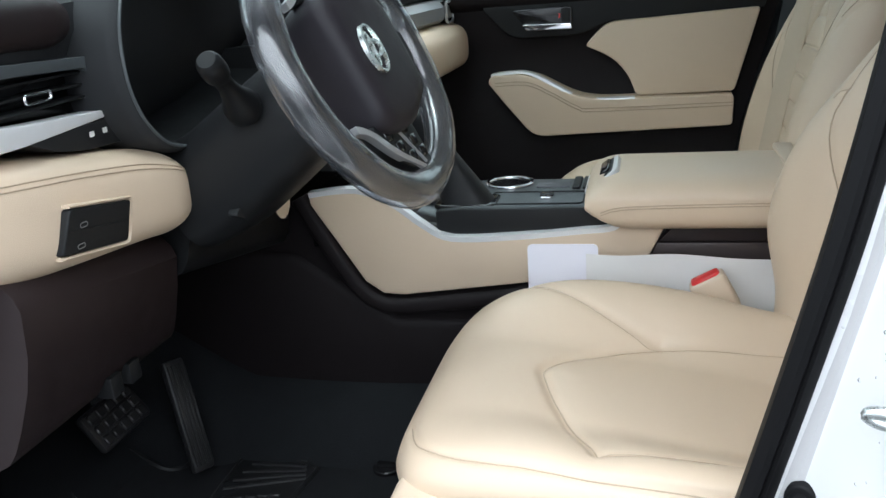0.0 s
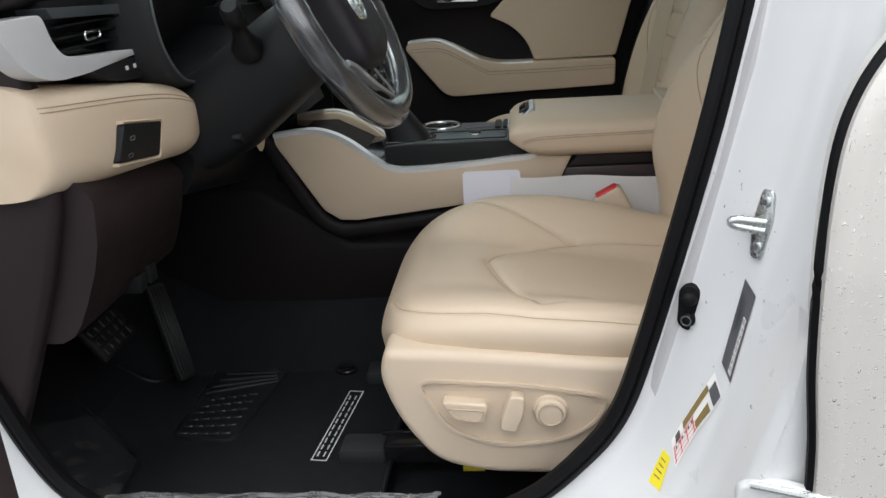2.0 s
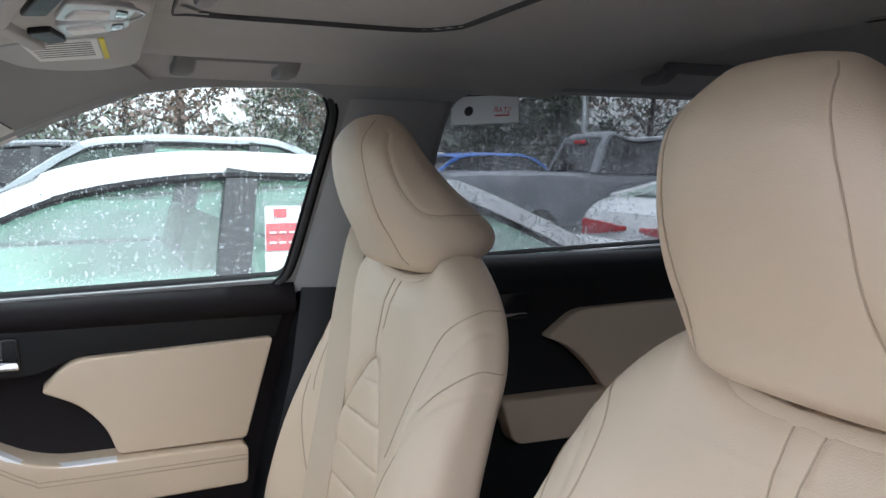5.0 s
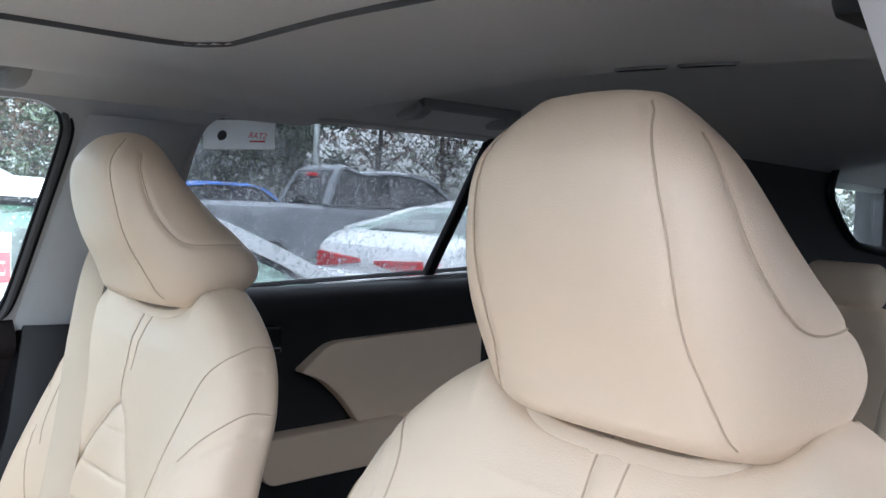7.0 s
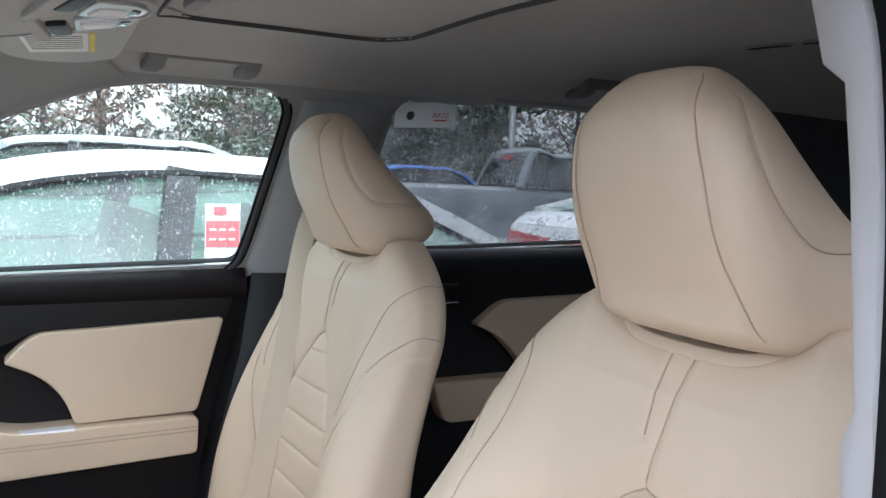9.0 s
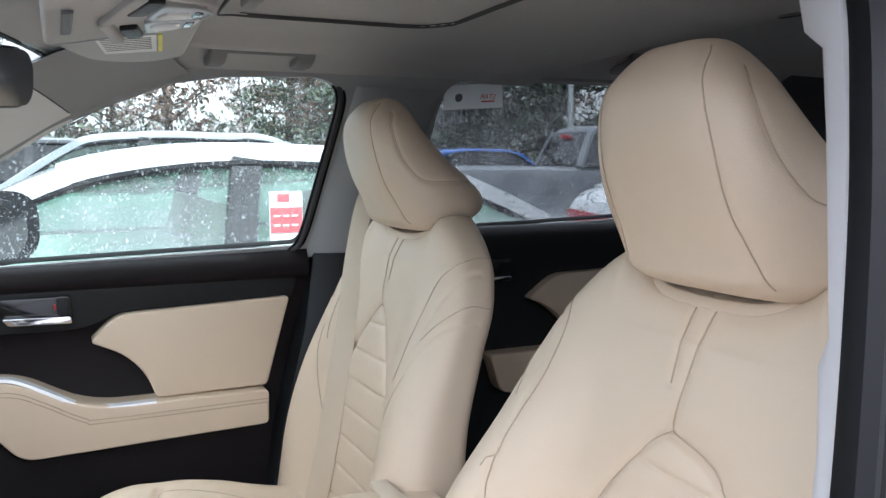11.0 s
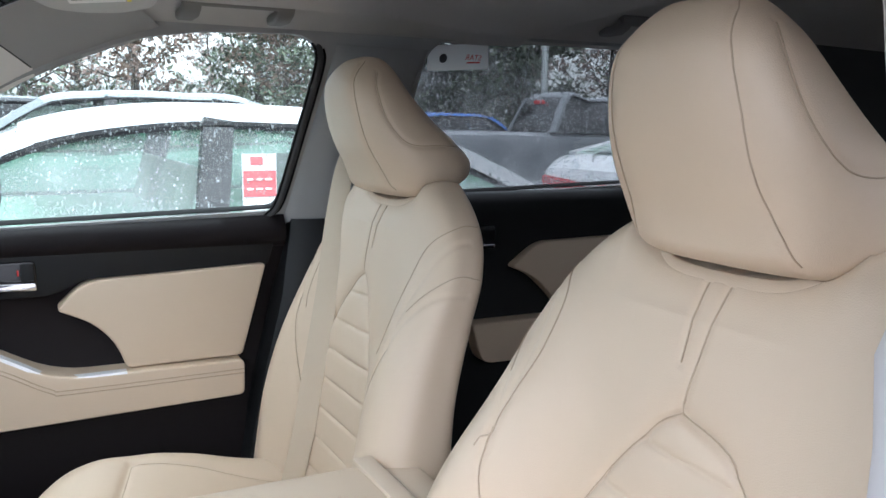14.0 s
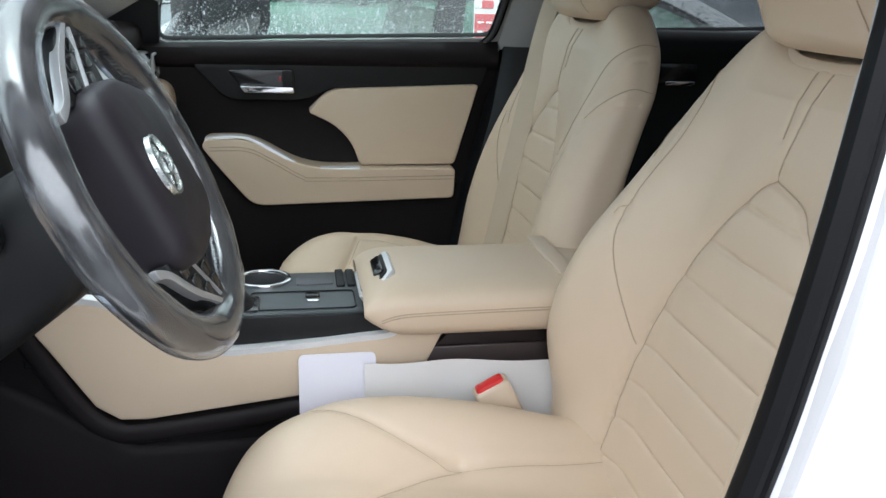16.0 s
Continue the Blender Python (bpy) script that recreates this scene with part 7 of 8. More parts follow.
# ---- rear seats ----
def rear_seat(name, y0, half, x0, top, label):
    S = thing(name, (x0, y0, 0.45), label, "car seat", group="rear seats")
    zs = [0.62, 0.75, 0.9, 1.05, top - 0.08, top - 0.03, top]
    fw = spline(zs, [half * 0.95, half, half, half * 0.98, half * 0.92, half * 0.8, half * 0.55])
    Z = np.linspace(0.62, top, 50)
    uy, ux = even_ring(120, 0.5, 0.6, half, 0.07)
    W = np.zeros((50, 120, 3))
    for i, z in enumerate(Z):
        k = math.sqrt(max(0.03, 1 - max(0, (z - top + 0.06) / 0.061) ** 2))
        W[i, :, 0] = x0 + 0.07 + (z - 0.62) * 0.26 + ux * 0.065 * k - 0.025 * np.clip((np.abs(uy) - 0.5) / 0.4, 0, 1) * np.clip(-ux, 0, 1)
        W[i, :, 1] = y0 + uy * fw(z)
        W[i, :, 2] = z
    back = link("backrest", grid_mesh("backrest", W), BEIGE, S, sharp=70)
    hy, hx = even_ring(80, 0.6, 0.7, 0.13, 0.06)
    H = np.zeros((30, 80, 3))
    for i, q in enumerate((1 - np.cos(np.linspace(0, np.pi, 30))) / 2):
        k = math.sqrt(max(0.03, 1 - (2 * q - 1) ** 4))
        H[i, :, 0] = x0 + 0.075 + (top - 0.62) * 0.26 + hx * 0.05 * k
        H[i, :, 1] = y0 - 0.04 + hy * 0.11 * (0.7 + 0.3 * k)
        H[i, :, 2] = top - 0.01 + 0.13 * q
    link("head_restraint", grid_mesh("head_restraint", H), BEIGE, S, sharp=70)
    C = np.zeros((30, 80, 3))
    cy, cz = even_ring(80, 0.4, 0.5, half, 0.08)
    for i, q in enumerate(np.linspace(0, 1, 30)):
        k = math.sqrt(max(0.05, 1 - max(0, (0.12 - q) / 0.121) ** 2))
        C[i, :, 0] = x0 - 0.40 + 0.5 * q
        C[i, :, 1] = y0 + cy * half * 0.97
        C[i, :, 2] = 0.60 + cz * 0.08 * k - 0.03 * q
    link("cushion", grid_mesh("cushion", C), BEIGE, S, sharp=70)
    bm = B()
    box(bm, (x0 - 0.25, y0 - half * 0.8, 0.40), (x0 + 0.1, y0 + half * 0.8, 0.54), 0.02)
    part("seat_frame", bm, BLACK, S)
    return S


rear_seat("second_row_seat", 0.865, 0.225, 1.10, 1.235, "beige leather second-row seat in the dark cabin")
rear_seat("third_row_seat", 1.62, 0.26, 2.15, 1.14, "beige third-row seat in shade below the quarter window")

# ---- outside: car park under an overcast sky ----
ASPH = mat("wet_asphalt", (0.06, 0.062, 0.065), 0.32, vary=0.3, scale=8, bump=0.5, bump_scale=90)
GRASS = mat("winter_grass", (0.10, 0.12, 0.05), 0.9, vary=0.3, scale=3, bump=0.8, bump_scale=30)
CARGLASS = glassy("green_car_glass", (0.62, 0.80, 0.70), 0.0, 0.03, 0.9)
FOGGREEN = film("fogged_green_glass", 0.12, 0.03, (0.46, 0.66, 0.55), size=3, rough=0.0)
PRIVACY = glassy("dark_car_glass", (0.10, 0.11, 0.12), 0.0, 0.04, 0.9)
TYRE = mat("tyre_rubber", (0.02, 0.02, 0.021), 0.8, vary=0.2, scale=40)
RIMM = mat("alloy_rim", (0.5, 0.5, 0.52), 0.35, metal=0.8, vary=0.05, scale=40)
TAIL = mat("red_lamp_glass", (0.55, 0.015, 0.02), 0.12, vary=0.05, scale=40)
GREYPAINT = mat("grey_car_paint", (0.16, 0.17, 0.185), 0.3, vary=0.03, scale=10, coat=0.6)
BLUEPAINT = mat("blue_car_paint", (0.02, 0.13, 0.50), 0.3, vary=0.03, scale=10, coat=0.6)
SILVERPAINT = mat("silver_car_paint", (0.27, 0.295, 0.31), 0.3, metal=0.3, vary=0.03, scale=10, coat=0.6)
DARKPAINT = mat("dark_car_paint", (0.03, 0.033, 0.04), 0.25, vary=0.03, scale=10, coat=0.6)
# Red print made paler: the haze of the wet glass put into its colour.
REDPRINT = mat("hazed_red_print", (0.62, 0.13, 0.14), 0.6, vary=0.06, scale=30)
CABIN = mat("grey_cabin_cloth", (0.25, 0.24, 0.22), 0.8, vary=0.08, scale=30)
bm = B()
GX = [-400, -120, -60, -34, -26, -18, -10, -4, 0, 4, 10, 30, 120, 400]
def ground_z(x, y):
    return -0.45 * max(0.0, min(1.0, (-x - 4) / 14)) * max(0.0, min(1.0, (y - 6) / 10))
gy = [-400, -100, -30, -10, -4, 0, 4, 6, 8, 10, 13, 16, 22, 30, 45, 80, 200, 400]
vs = [[bm.verts.new((x, y, ground_z(x, y))) for y in gy] for x in GX]
for i in range(len(GX) - 1):
    for j in range(len(gy) - 1):
        bm.faces.new((vs[i][j], vs[i + 1][j], vs[i + 1][j + 1], vs[i][j + 1]))
tagged(part("ground", bm, ASPH), "wet dark asphalt of a car park", "ground", kind="structure")
bm = B()
box(bm, (-60, 33, -0.6), (60, 90, -0.40 + 0.45), 0.03)
tagged(part("grass_verge", bm, GRASS), "dull green winter grass verge behind the cars", "grass", kind="structure")


def parked_car(name, paint, m, label, top, belt, W, bottom=0.24, glass=None, pillars=(), tails=True):
    """A parked car, its nose at x = 0 and its tail at the last x. top: outline (x, z) of hood, roof and tail; belt: (x, z) of the shoulder; pillars: x along the belt."""
    glass = glass or CARGLASS
    c = thing(name, (0, 0, 0), label, "car", group="parked cars")
    L = top[-1][0]
    ft = spline([p[0] for p in top], [p[1] for p in top])
    fb = spline([p[0] for p in belt], [p[1] for p in belt])
    def hw(x):
        e = min(x, L - x)
        return W / 2 * (0.80 + 0.20 * math.sqrt(max(0.0, 1 - max(0, (0.55 - e) / 0.55) ** 2)))
    # lower body
    bm = B()
    rings = []
    for x in np.concatenate([np.linspace(0, 0.3, 6), np.linspace(0.4, L - 0.4, 40), np.linspace(L - 0.3, L, 6)]):
        z1 = min(float(fb(x)), float(ft(x)))
        w = hw(x)
        lo = bottom + 0.12 * max(0, 1 - min(x, L - x) / 0.25)
        rings.append([(x, -w * 0.55, z1 + 0.015), (x, -w * 0.86, z1), (x, -w * 0.97, z1 - 0.05), (x, -w, z1 - 0.22), (x, -w * 0.985, 0.55), (x, -w * 0.99, 0.38), (x, -w * 0.93, lo),
                      (x, w * 0.93, lo), (x, w * 0.99, 0.38), (x, w * 0.985, 0.55), (x, w, z1 - 0.22), (x, w * 0.97, z1 - 0.05), (x, w * 0.86, z1), (x, w * 0.55, z1 + 0.015)])
    loft(bm, rings)
    body_ = part("body", bm, paint, c, "", 50)
    # cabin: roof, pillars and panes
    xs_ = np.linspace(0, L, 400)
    over = [x for x in xs_ if ft(x) > fb(x) + 0.05]
    xa, xb = over[0], over[-1]
    zr = max(ft(x) for x in over)
    roof_x = [x for x in over if ft(x) > zr - 0.10]
    ra, rb = roof_x[0], roof_x[-1]
    def rail(x, q, dz=0.0):
        """The cabin's side edge under the roof at x."""
        z = float(ft(x)) + dz
        k = (z - fb(x)) / max(0.1, zr - fb(x))
        return Vector((x, q * (hw(x) * 0.93 - 0.17 * k), z - 0.03))
    bm = B()
    rings = []
    for x in np.linspace(ra, rb, 24):
        z, w = float(ft(x)), rail(x, 1).y
        rings.append([(x, -w - 0.01, z - 0.085), (x, -w, z - 0.045), (x, -w * 0.86, z - 0.012), (x, 0, z), (x, w * 0.86, z - 0.012), (x, w, z - 0.045), (x, w + 0.01, z - 0.085), (x, w * 0.8, z - 0.07), (x, -w * 0.8, z - 0.07)])
    loft(bm, rings)
    part("roof", bm, paint, c, "", 50)
    sec = [(-0.045, -0.03), (0.045, -0.03), (0.04, 0.03), (-0.04, 0.03)]
    for q in (-1, 1):
        bm = B()
        sweep(bm, [rail(x, q, -0.02) for x in np.linspace(xa, ra + 0.03, 10)], sec)
        part("front_pillar", bm, paint, c)
        bm = B()
        sweep(bm, [rail(x, q, -0.02) for x in np.linspace(rb - 0.03, xb, 10)], [(a * 1.6, b) for a, b in sec])
        part("rear_pillar", bm, paint, c)
        for px in pillars:
            bm = B()
            t_ = rail(px + 0.05, q, -0.05)
            b_ = Vector((px - 0.02, q * hw(px) * 0.955, float(fb(px)) - 0.03))
            sweep(bm, [b_, b_.lerp(t_, 0.5), t_], [(-0.06, -0.02), (0.06, -0.02), (0.055, 0.02), (-0.055, 0.02)], up=(0, q, 0.3))
            part("centre_pillar", bm, GLOSSBLACK, c)
        # side panes
        cuts = [xa] + list(pillars) + [xb]
        for a, b in zip(cuts, cuts[1:]):
            bm = B()
            up_, dn_ = [], []
            for x in np.linspace(a, b, 14):
                t_ = rail(min(max(x, xa), xb), q, -0.05)
                up_.append(t_ + Vector((0, -q * 0.01, 0)))
                dn_.append(Vector((x, q * (hw(x) * 0.93), float(fb(x)) - 0.01)))
            loft(bm, [dn_, up_], cap=False, closed=False)
            g_ = part("side_window", bm, glass, c)
            g_.visible_shadow = False
        # black seal along the top of the panes
        bm = B()
        sweep(bm, [rail(x, q, -0.065) + Vector((0, q * 0.012, 0)) for x in np.linspace(xa + 0.1, xb - 0.15, 30)], circle(0.017, 6))
        part("window_seal", bm, RUBBER, c)
        bm = B()
        sweep(bm, [Vector((x, q * (hw(x) * 0.96), float(fb(x)) + 0.0)) for x in np.linspace(xa + 0.05, xb - 0.1, 20)], circle(0.014, 6))
        part("belt_strip", bm, RUBBER, c)
    for a, b, nm in ((xa, ra + 0.02, "windscreen"), (rb - 0.02, xb, "rear_window")):
        bm = B()
        rows_ = []
        for x in np.linspace(a, b, 10):
            w = rail(x, 1).y
            rows_.append([(x, w * s, float(ft(x)) - 0.03 + 0.02 * (1 - s * s)) for s in np.linspace(-1, 1, 9)])
        loft(bm, rows_, cap=False, closed=False)
        g_ = part(nm, bm, glass, c)
        g_.visible_shadow = False
    # seats inside
    for sx in (0.42, 0.66):
        for q in (-0.36, 0.36):
            bm = B()
            x0 = xa + (xb - xa) * sx
            prism(bm, round_poly([(x0 - 0.06, 0.75), (x0 + 0.02, 0.75), (x0 + 0.14, 1.18), (x0 + 0.06, 1.20)], 0.03, 3), lambda a_, b_, d: (a_, q + d, b_), -0.22, 0.22, 0.03)
            part("seat", bm, CABIN, c)
    # wheels
    for x in (L * 0.19, L * 0.78):
        for q in (-1, 1):
            bm = B()
            y = q * (hw(x) - 0.10)
            prism(bm, [(x + a, 0.335 + b) for a, b in circle(0.335, 36)], lambda a_, b_, d: (a_, y + d, b_), -0.11, 0.11, 0.03, 2)
            w_ = part("wheel", bm, TYRE, c)
            bm = B()
            prism(bm, [(x + a, 0.335 + b) for a, b in circle(0.225, 30)], lambda a_, b_, d: (a_, y + d, b_), q * 0.09, q * 0.114, 0.008, 1)
            rm = part("rim", bm, LABELDK, w_)
            for k in range(5):
                t = 2 * math.pi * k / 5
                bm = B()
                sweep(bm, [(x + 0.03 * math.cos(t), y + q * 0.118, 0.335 + 0.03 * math.sin(t)), (x + 0.215 * math.cos(t), y + q * 0.118, 0.335 + 0.215 * math.sin(t))], rrect(0.05, 0.02, 0.006, 2), up=(0, 1, 0))
                part("spoke", bm, RIMM, rm)
    for q in (-1, 1):
        if tails:
            bm = B()
            prism(bm, round_poly([(L - 0.62, float(fb(L - 0.5)) - 0.16), (L - 0.02, float(fb(L)) - 0.07), (L - 0.02, float(fb(L)) - 0.23), (L - 0.55, float(fb(L - 0.5)) - 0.22)], 0.02, 3), lambda a_, b_, d: (a_, q * (hw(a_) + d), b_), -0.35, 0.006, 0.01)
            tl_ = part("tail_lamp", bm, TAIL, c, "red tail lamp")
            bm = B()
            zt = min(float(fb(L)), float(ft(L)))
            prism(bm, round_poly([(q * 0.10, zt - 0.09), (q * 0.70, zt - 0.055), (q * 0.715, zt - 0.19), (q * 0.50, zt - 0.175), (q * 0.10, zt - 0.12)], 0.012, 3), lambda a_, b_, d: (L + d, a_, b_), -0.01, 0.025, 0.006)
            part("rear_lens", bm, TAIL, tl_)
        bm = B()
        prism(bm, round_poly([(0.02, 0.62), (0.04, 0.74), (0.42, 0.80), (0.30, 0.68)], 0.02, 3), lambda a_, b_, d: (a_, q * (hw(a_) + d), b_), -0.30, 0.006, 0.01)
        part("headlamp", bm, CHROME, c, "clear headlamp")
        # door mirror and door handles
        bm = B()
        x = xa + 0.45
        rings = [[(x + 0.05 * t, q * (hw(x) + 0.05 + 0.10 * a), float(fb(x)) + 0.06 + 0.07 * b) for a, b in circle(1.0 - 0.5 * t * t, 12)] for t in (0, 0.4, 0.8, 1.2)]
        loft(bm, rings)
        part("mirror", bm, paint, c)
        for px in (list(pillars) + [xb - 0.5])[:2]:
            bm = B()
            box(bm, (px - 0.28, q * hw(px) - 0.012, float(fb(px)) - 0.17), (px - 0.08, q * hw(px) + 0.022, float(fb(px)) - 0.13), 0.01)
            part("door_handle", bm, paint, c)
    c.matrix_basis = m
    return c


def sedan(name, paint, m, label, fastback=False, **kw):
    top = [(0, 0.62), (0.25, 0.78), (0.9, 0.90), (1.35, 0.98), (1.75, 1.18), (2.15, 1.36), (2.5, 1.425), (3.0, 1.435), (3.4, 1.40), (3.65, 1.325), (3.9, 1.215), (4.24, 1.055), (4.6, 1.02), (4.88, 0.92)]
    if fastback:
        top = top[:4] + [(1.75, 1.14), (2.15, 1.28), (2.5, 1.335), (3.0, 1.345), (3.4, 1.315), (3.8, 1.235), (4.2, 1.13), (4.6, 1.04), (4.88, 0.95)]
    belt = [(0, 0.60), (0.3, 0.76), (1.0, 0.90), (1.5, 0.955), (2.5, 0.98), (3.6, 0.99), (4.3, 1.0), (4.7, 1.0), (4.88, 0.91)]
    return parked_car(name, paint, m, label, top, belt, 1.84, pillars=(2.72,), **kw)


def crossover(name, paint, m, label, h=1.64, **kw):
    top = [(0, 0.72), (0.2, 0.92), (0.9, 1.04), (1.25, 1.10), (1.6, 1.32), (2.0, h - 0.07), (2.5, h), (3.3, h), (3.95, h - 0.06), (4.3, h - 0.28), (4.5, 1.12), (4.6, 0.95)]
    belt = [(0, 0.70), (0.3, 0.92), (1.0, 1.03), (2.5, 1.07), (4.0, 1.13), (4.4, 1.12), (4.6, 0.94)]
    return parked_car(name, paint, m, label, top, belt, 1.86, pillars=(2.55, 3.55), **kw)


def pickup(name, paint, m, label):
    top = [(0, 0.85), (0.2, 1.08), (1.2, 1.18), (1.65, 1.24), (2.05, 1.50), (2.45, 1.82), (2.8, 1.91), (3.9, 1.92), (4.5, 1.87), (4.68, 1.50), (4.76, 1.32), (4.84, 1.30), (4.95, 1.295), (5.3, 1.295), (6.2, 1.29), (7.1, 1.29), (7.4, 1.27)]
    belt = [(0, 0.83), (0.3, 1.07), (1.4, 1.19), (2.8, 1.24), (4.6, 1.27), (7.1, 1.28), (7.4, 1.26)]
    c = parked_car(name, paint, m, label, top, belt, 2.0, bottom=0.45, glass=PRIVACY, pillars=(3.35,), tails=False)
    c.matrix_basis = Matrix.Identity(4)
    bm = B()
    box(bm, (4.52, -0.16, 1.80), (4.60, 0.16, 1.87), 0.01)
    l_ = part("brake_lamp", bm, TAIL, c)
    c.matrix_basis = m
    return c


# the row beyond the passenger side, and cars further off
sedan("white_sedan", WHITE, Matrix.Translation((-2.30, 4.27, 0)), "white sedan with red window paper parked close beside, wet", glass=FOGGREEN)
crossover("silver_crossover", SILVERPAINT, Matrix.Translation((-2.0, 9.7, 0)), "silver crossover parked beyond the white sedans", 1.64)
pickup("grey_pickup", GREYPAINT, pose(12.30, 12.45, 0, 0, 0, 174) @ Matrix.Diagonal((0.95, 0.95, 0.95, 1)), "grey pickup truck parked across the lane")
sedan("second_white_sedan", WHITE, pose(8.99, 6.13, 0, 0, 0, 180) @ Matrix.Diagonal((1, 1, 1.06, 1)), "white fastback sedan with red tail lamps, wet", fastback=True)
crossover("blue_crossover", BLUEPAINT, pose(5.9, 18.4, 0, 0, 0, 4), "bright blue crossover in the far row", 1.60, glass=PRIVACY, tails=False)
crossover("far_white_crossover", WHITE, pose(-9.2, 22.2, -0.05, 0, 0, 205), "white crossover parked on the far side of the lane", 1.68, glass=PRIVACY)
for i, (x, y, r, p) in enumerate(((-12.0, 31.0, 48, SILVERPAINT), (-3.2, 13.6, 8, DARKPAINT), (-0.6, 24.0, 0, SILVERPAINT), (6.4, 24.0, 3, WHITE), (-20.0, 33.0, 20, GREYPAINT))):
    crossover("far_car", p, pose(x, y, ground_z(x, y), 0, 0, r), "car parked in a far row before the trees", 1.66, glass=PRIVACY)

# red and white paper in the sedan's rear window
pp = thing("window_paper", (0.56, 3.40, 1.15), "red and white printed paper in the sedan window", "paper sheet")
bm = B()
box(bm, (0.515, 3.395, 1.0), (0.640, 3.397, 1.245), 0)
part("sheet", bm, LABEL, pp)
bm = B()
box(bm, (0.518, 3.392, 1.09), (0.638, 3.394, 1.185), 0)
part("red_field", bm, REDPRINT, pp)
bm = B()
box(bm, (0.545, 3.392, 1.205), (0.59, 3.394, 1.235), 0)
part("red_mark", bm, REDPRINT, pp)
for k in range(3):
    for z in (1.115, 1.15):
        bm = B()
        box(bm, (0.53 + 0.034 * k, 3.389, z), (0.553 + 0.034 * k, 3.391, z + 0.007), 0)
        part("white_print", bm, LABEL, pp)

# ---- trees ----
BARK = mat("wet_bark", (0.055, 0.045, 0.038), 0.9, vary=0.3, scale=6, bump=1.0, bump_scale=30)
def leafmat(name, c, var):
    m = bpy.data.materials.new(name)
    m.use_nodes = True
    n, l = m.node_tree.nodes, m.node_tree.links
    b = n["Principled BSDF"]
    g, r = n.new("ShaderNodeNewGeometry"), n.new("ShaderNodeValToRGB")
    r.color_ramp.elements[0].color = (*[x * (1 - var) for x in c], 1)
    r.color_ramp.elements[1].color = (*[x * (1 + var) for x in c], 1)
    l.new(g.outputs["Random Per Island"], r.inputs[0])
    l.new(r.outputs[0], b.inputs["Base Color"])
    b.inputs["Roughness"].default_value = 0.8
    return m
LEAF_RED = leafmat("russet_leaf", (0.20, 0.135, 0.112), 0.5)
LEAF_GREEN = leafmat("pine_needle", (0.068, 0.085, 0.055), 0.5)


def tree(name, h, material, seed, needle, label):
    rnd = random.Random(seed)
    t = thing(name, (0, 0, 0), label, "tree", group="trees round the car park")
    bm = B()
    tips = []
    trunk = smooth_line([(rnd.uniform(-0.03, 0.03) * h * k * (1 - k * 0.3), rnd.uniform(-0.03, 0.03) * h * k, h * k * 0.92) for k in (0, 0.25, 0.5, 0.75, 1.0)], 4)
    sweep(bm, trunk, circle(0.018 * h, 8), scale=lambda k: 1.0 - 0.88 * k, up=(0, 1, 0))
    nb = 46 if needle else 34
    for i in range(nb):
        k = (0.16 if needle else 0.22) + 0.78 * i / nb
        p = trunk[min(len(trunk) - 1, int(k * (len(trunk) - 1)))]
        a = i * 2.4 + rnd.uniform(-0.4, 0.4)
        ln = h * ((0.24 * (1.05 - k)) if needle else (0.30 * (1 - 0.55 * k))) * rnd.uniform(0.7, 1.15)
        rise = rnd.uniform(-0.15, 0.1) if needle else rnd.uniform(0.3, 0.9)
        e = p + Vector((math.cos(a), math.sin(a), rise)) * ln
        mid_ = p.lerp(e, 0.5) + Vector((0, 0, -0.04 * ln))
        limb = smooth_line([p, mid_, e], 4)
        sweep(bm, limb, circle(0.0055 * h * (1.1 - k), 5), scale=lambda q: 1.0 - 0.8 * q)
        for q in (0.35, 0.55, 0.75, 0.9, 1.0):
            base = limb[min(len(limb) - 1, int(q * (len(limb) - 1)))]
            d = Vector((rnd.uniform(-1, 1), rnd.uniform(-1, 1), rnd.uniform(-0.3, 0.8))).normalized() * ln * rnd.uniform(0.18, 0.38)
            sweep(bm, [base, base + d * 0.6, base + d], circle(0.0016 * h, 3), scale=lambda z: 1.0 - 0.7 * z)
            tips.append((base, d))
    part("trunk", bm, BARK, t)
    verts, faces = [], []
    per = 30 if needle else 26
    for base, d in tips:
        for _ in range(per):
            c = base + d * rnd.uniform(0.0, 1.15) + Vector((rnd.gauss(0, 1), rnd.gauss(0, 1), rnd.gauss(0, 0.7))) * h * 0.020
            s = h * rnd.uniform(0.004, 0.012) * (1.3 if needle else 1.15)
            u = Vector((rnd.gauss(0, 1), rnd.gauss(0, 1), rnd.gauss(0, 1))).normalized()
            w = u.orthogonal().normalized() * (0.35 if needle else 0.6)
            i = len(verts)
            verts += [c - u * s, c + w * s, c + u * s * 1.2, c - w * s]
            faces.append((i, i + 1, i + 2, i + 3))
    me = bpy.data.meshes.new("crown")
    me.from_pydata([tuple(v) for v in verts], [], faces)
    tagged(link("crown", me, material, t), kind="stuff")
    return t


kinds = [tree("russet_tree", 10.0, LEAF_RED, 3, False, "leaf-shedding tree with sparse russet leaves"), tree("pine_tree", 13.0, LEAF_GREEN, 5, True, "dark green pine at the edge of the car park"),
         tree("bare_tree", 11.0, LEAF_RED, 8, False, "half bare tree with russet twigs")]
rt = random.Random(11)
spots = []
for i in range(38):
    a = radians(-52 + 128 * (i + rt.uniform(0, 0.8)) / 38)          # bearing from the far side towards the nose and the tail
    r = rt.uniform(33, 52)
    spots.append((r * math.sin(a), r * math.cos(a) + 1))
for i in range(14):          # the wood goes on behind the tail
    a = radians(80 + 70 * (i + rt.uniform(0, 0.8)) / 14)
    r = rt.uniform(24, 34)
    spots.append((r * math.sin(a), r * math.cos(a)))
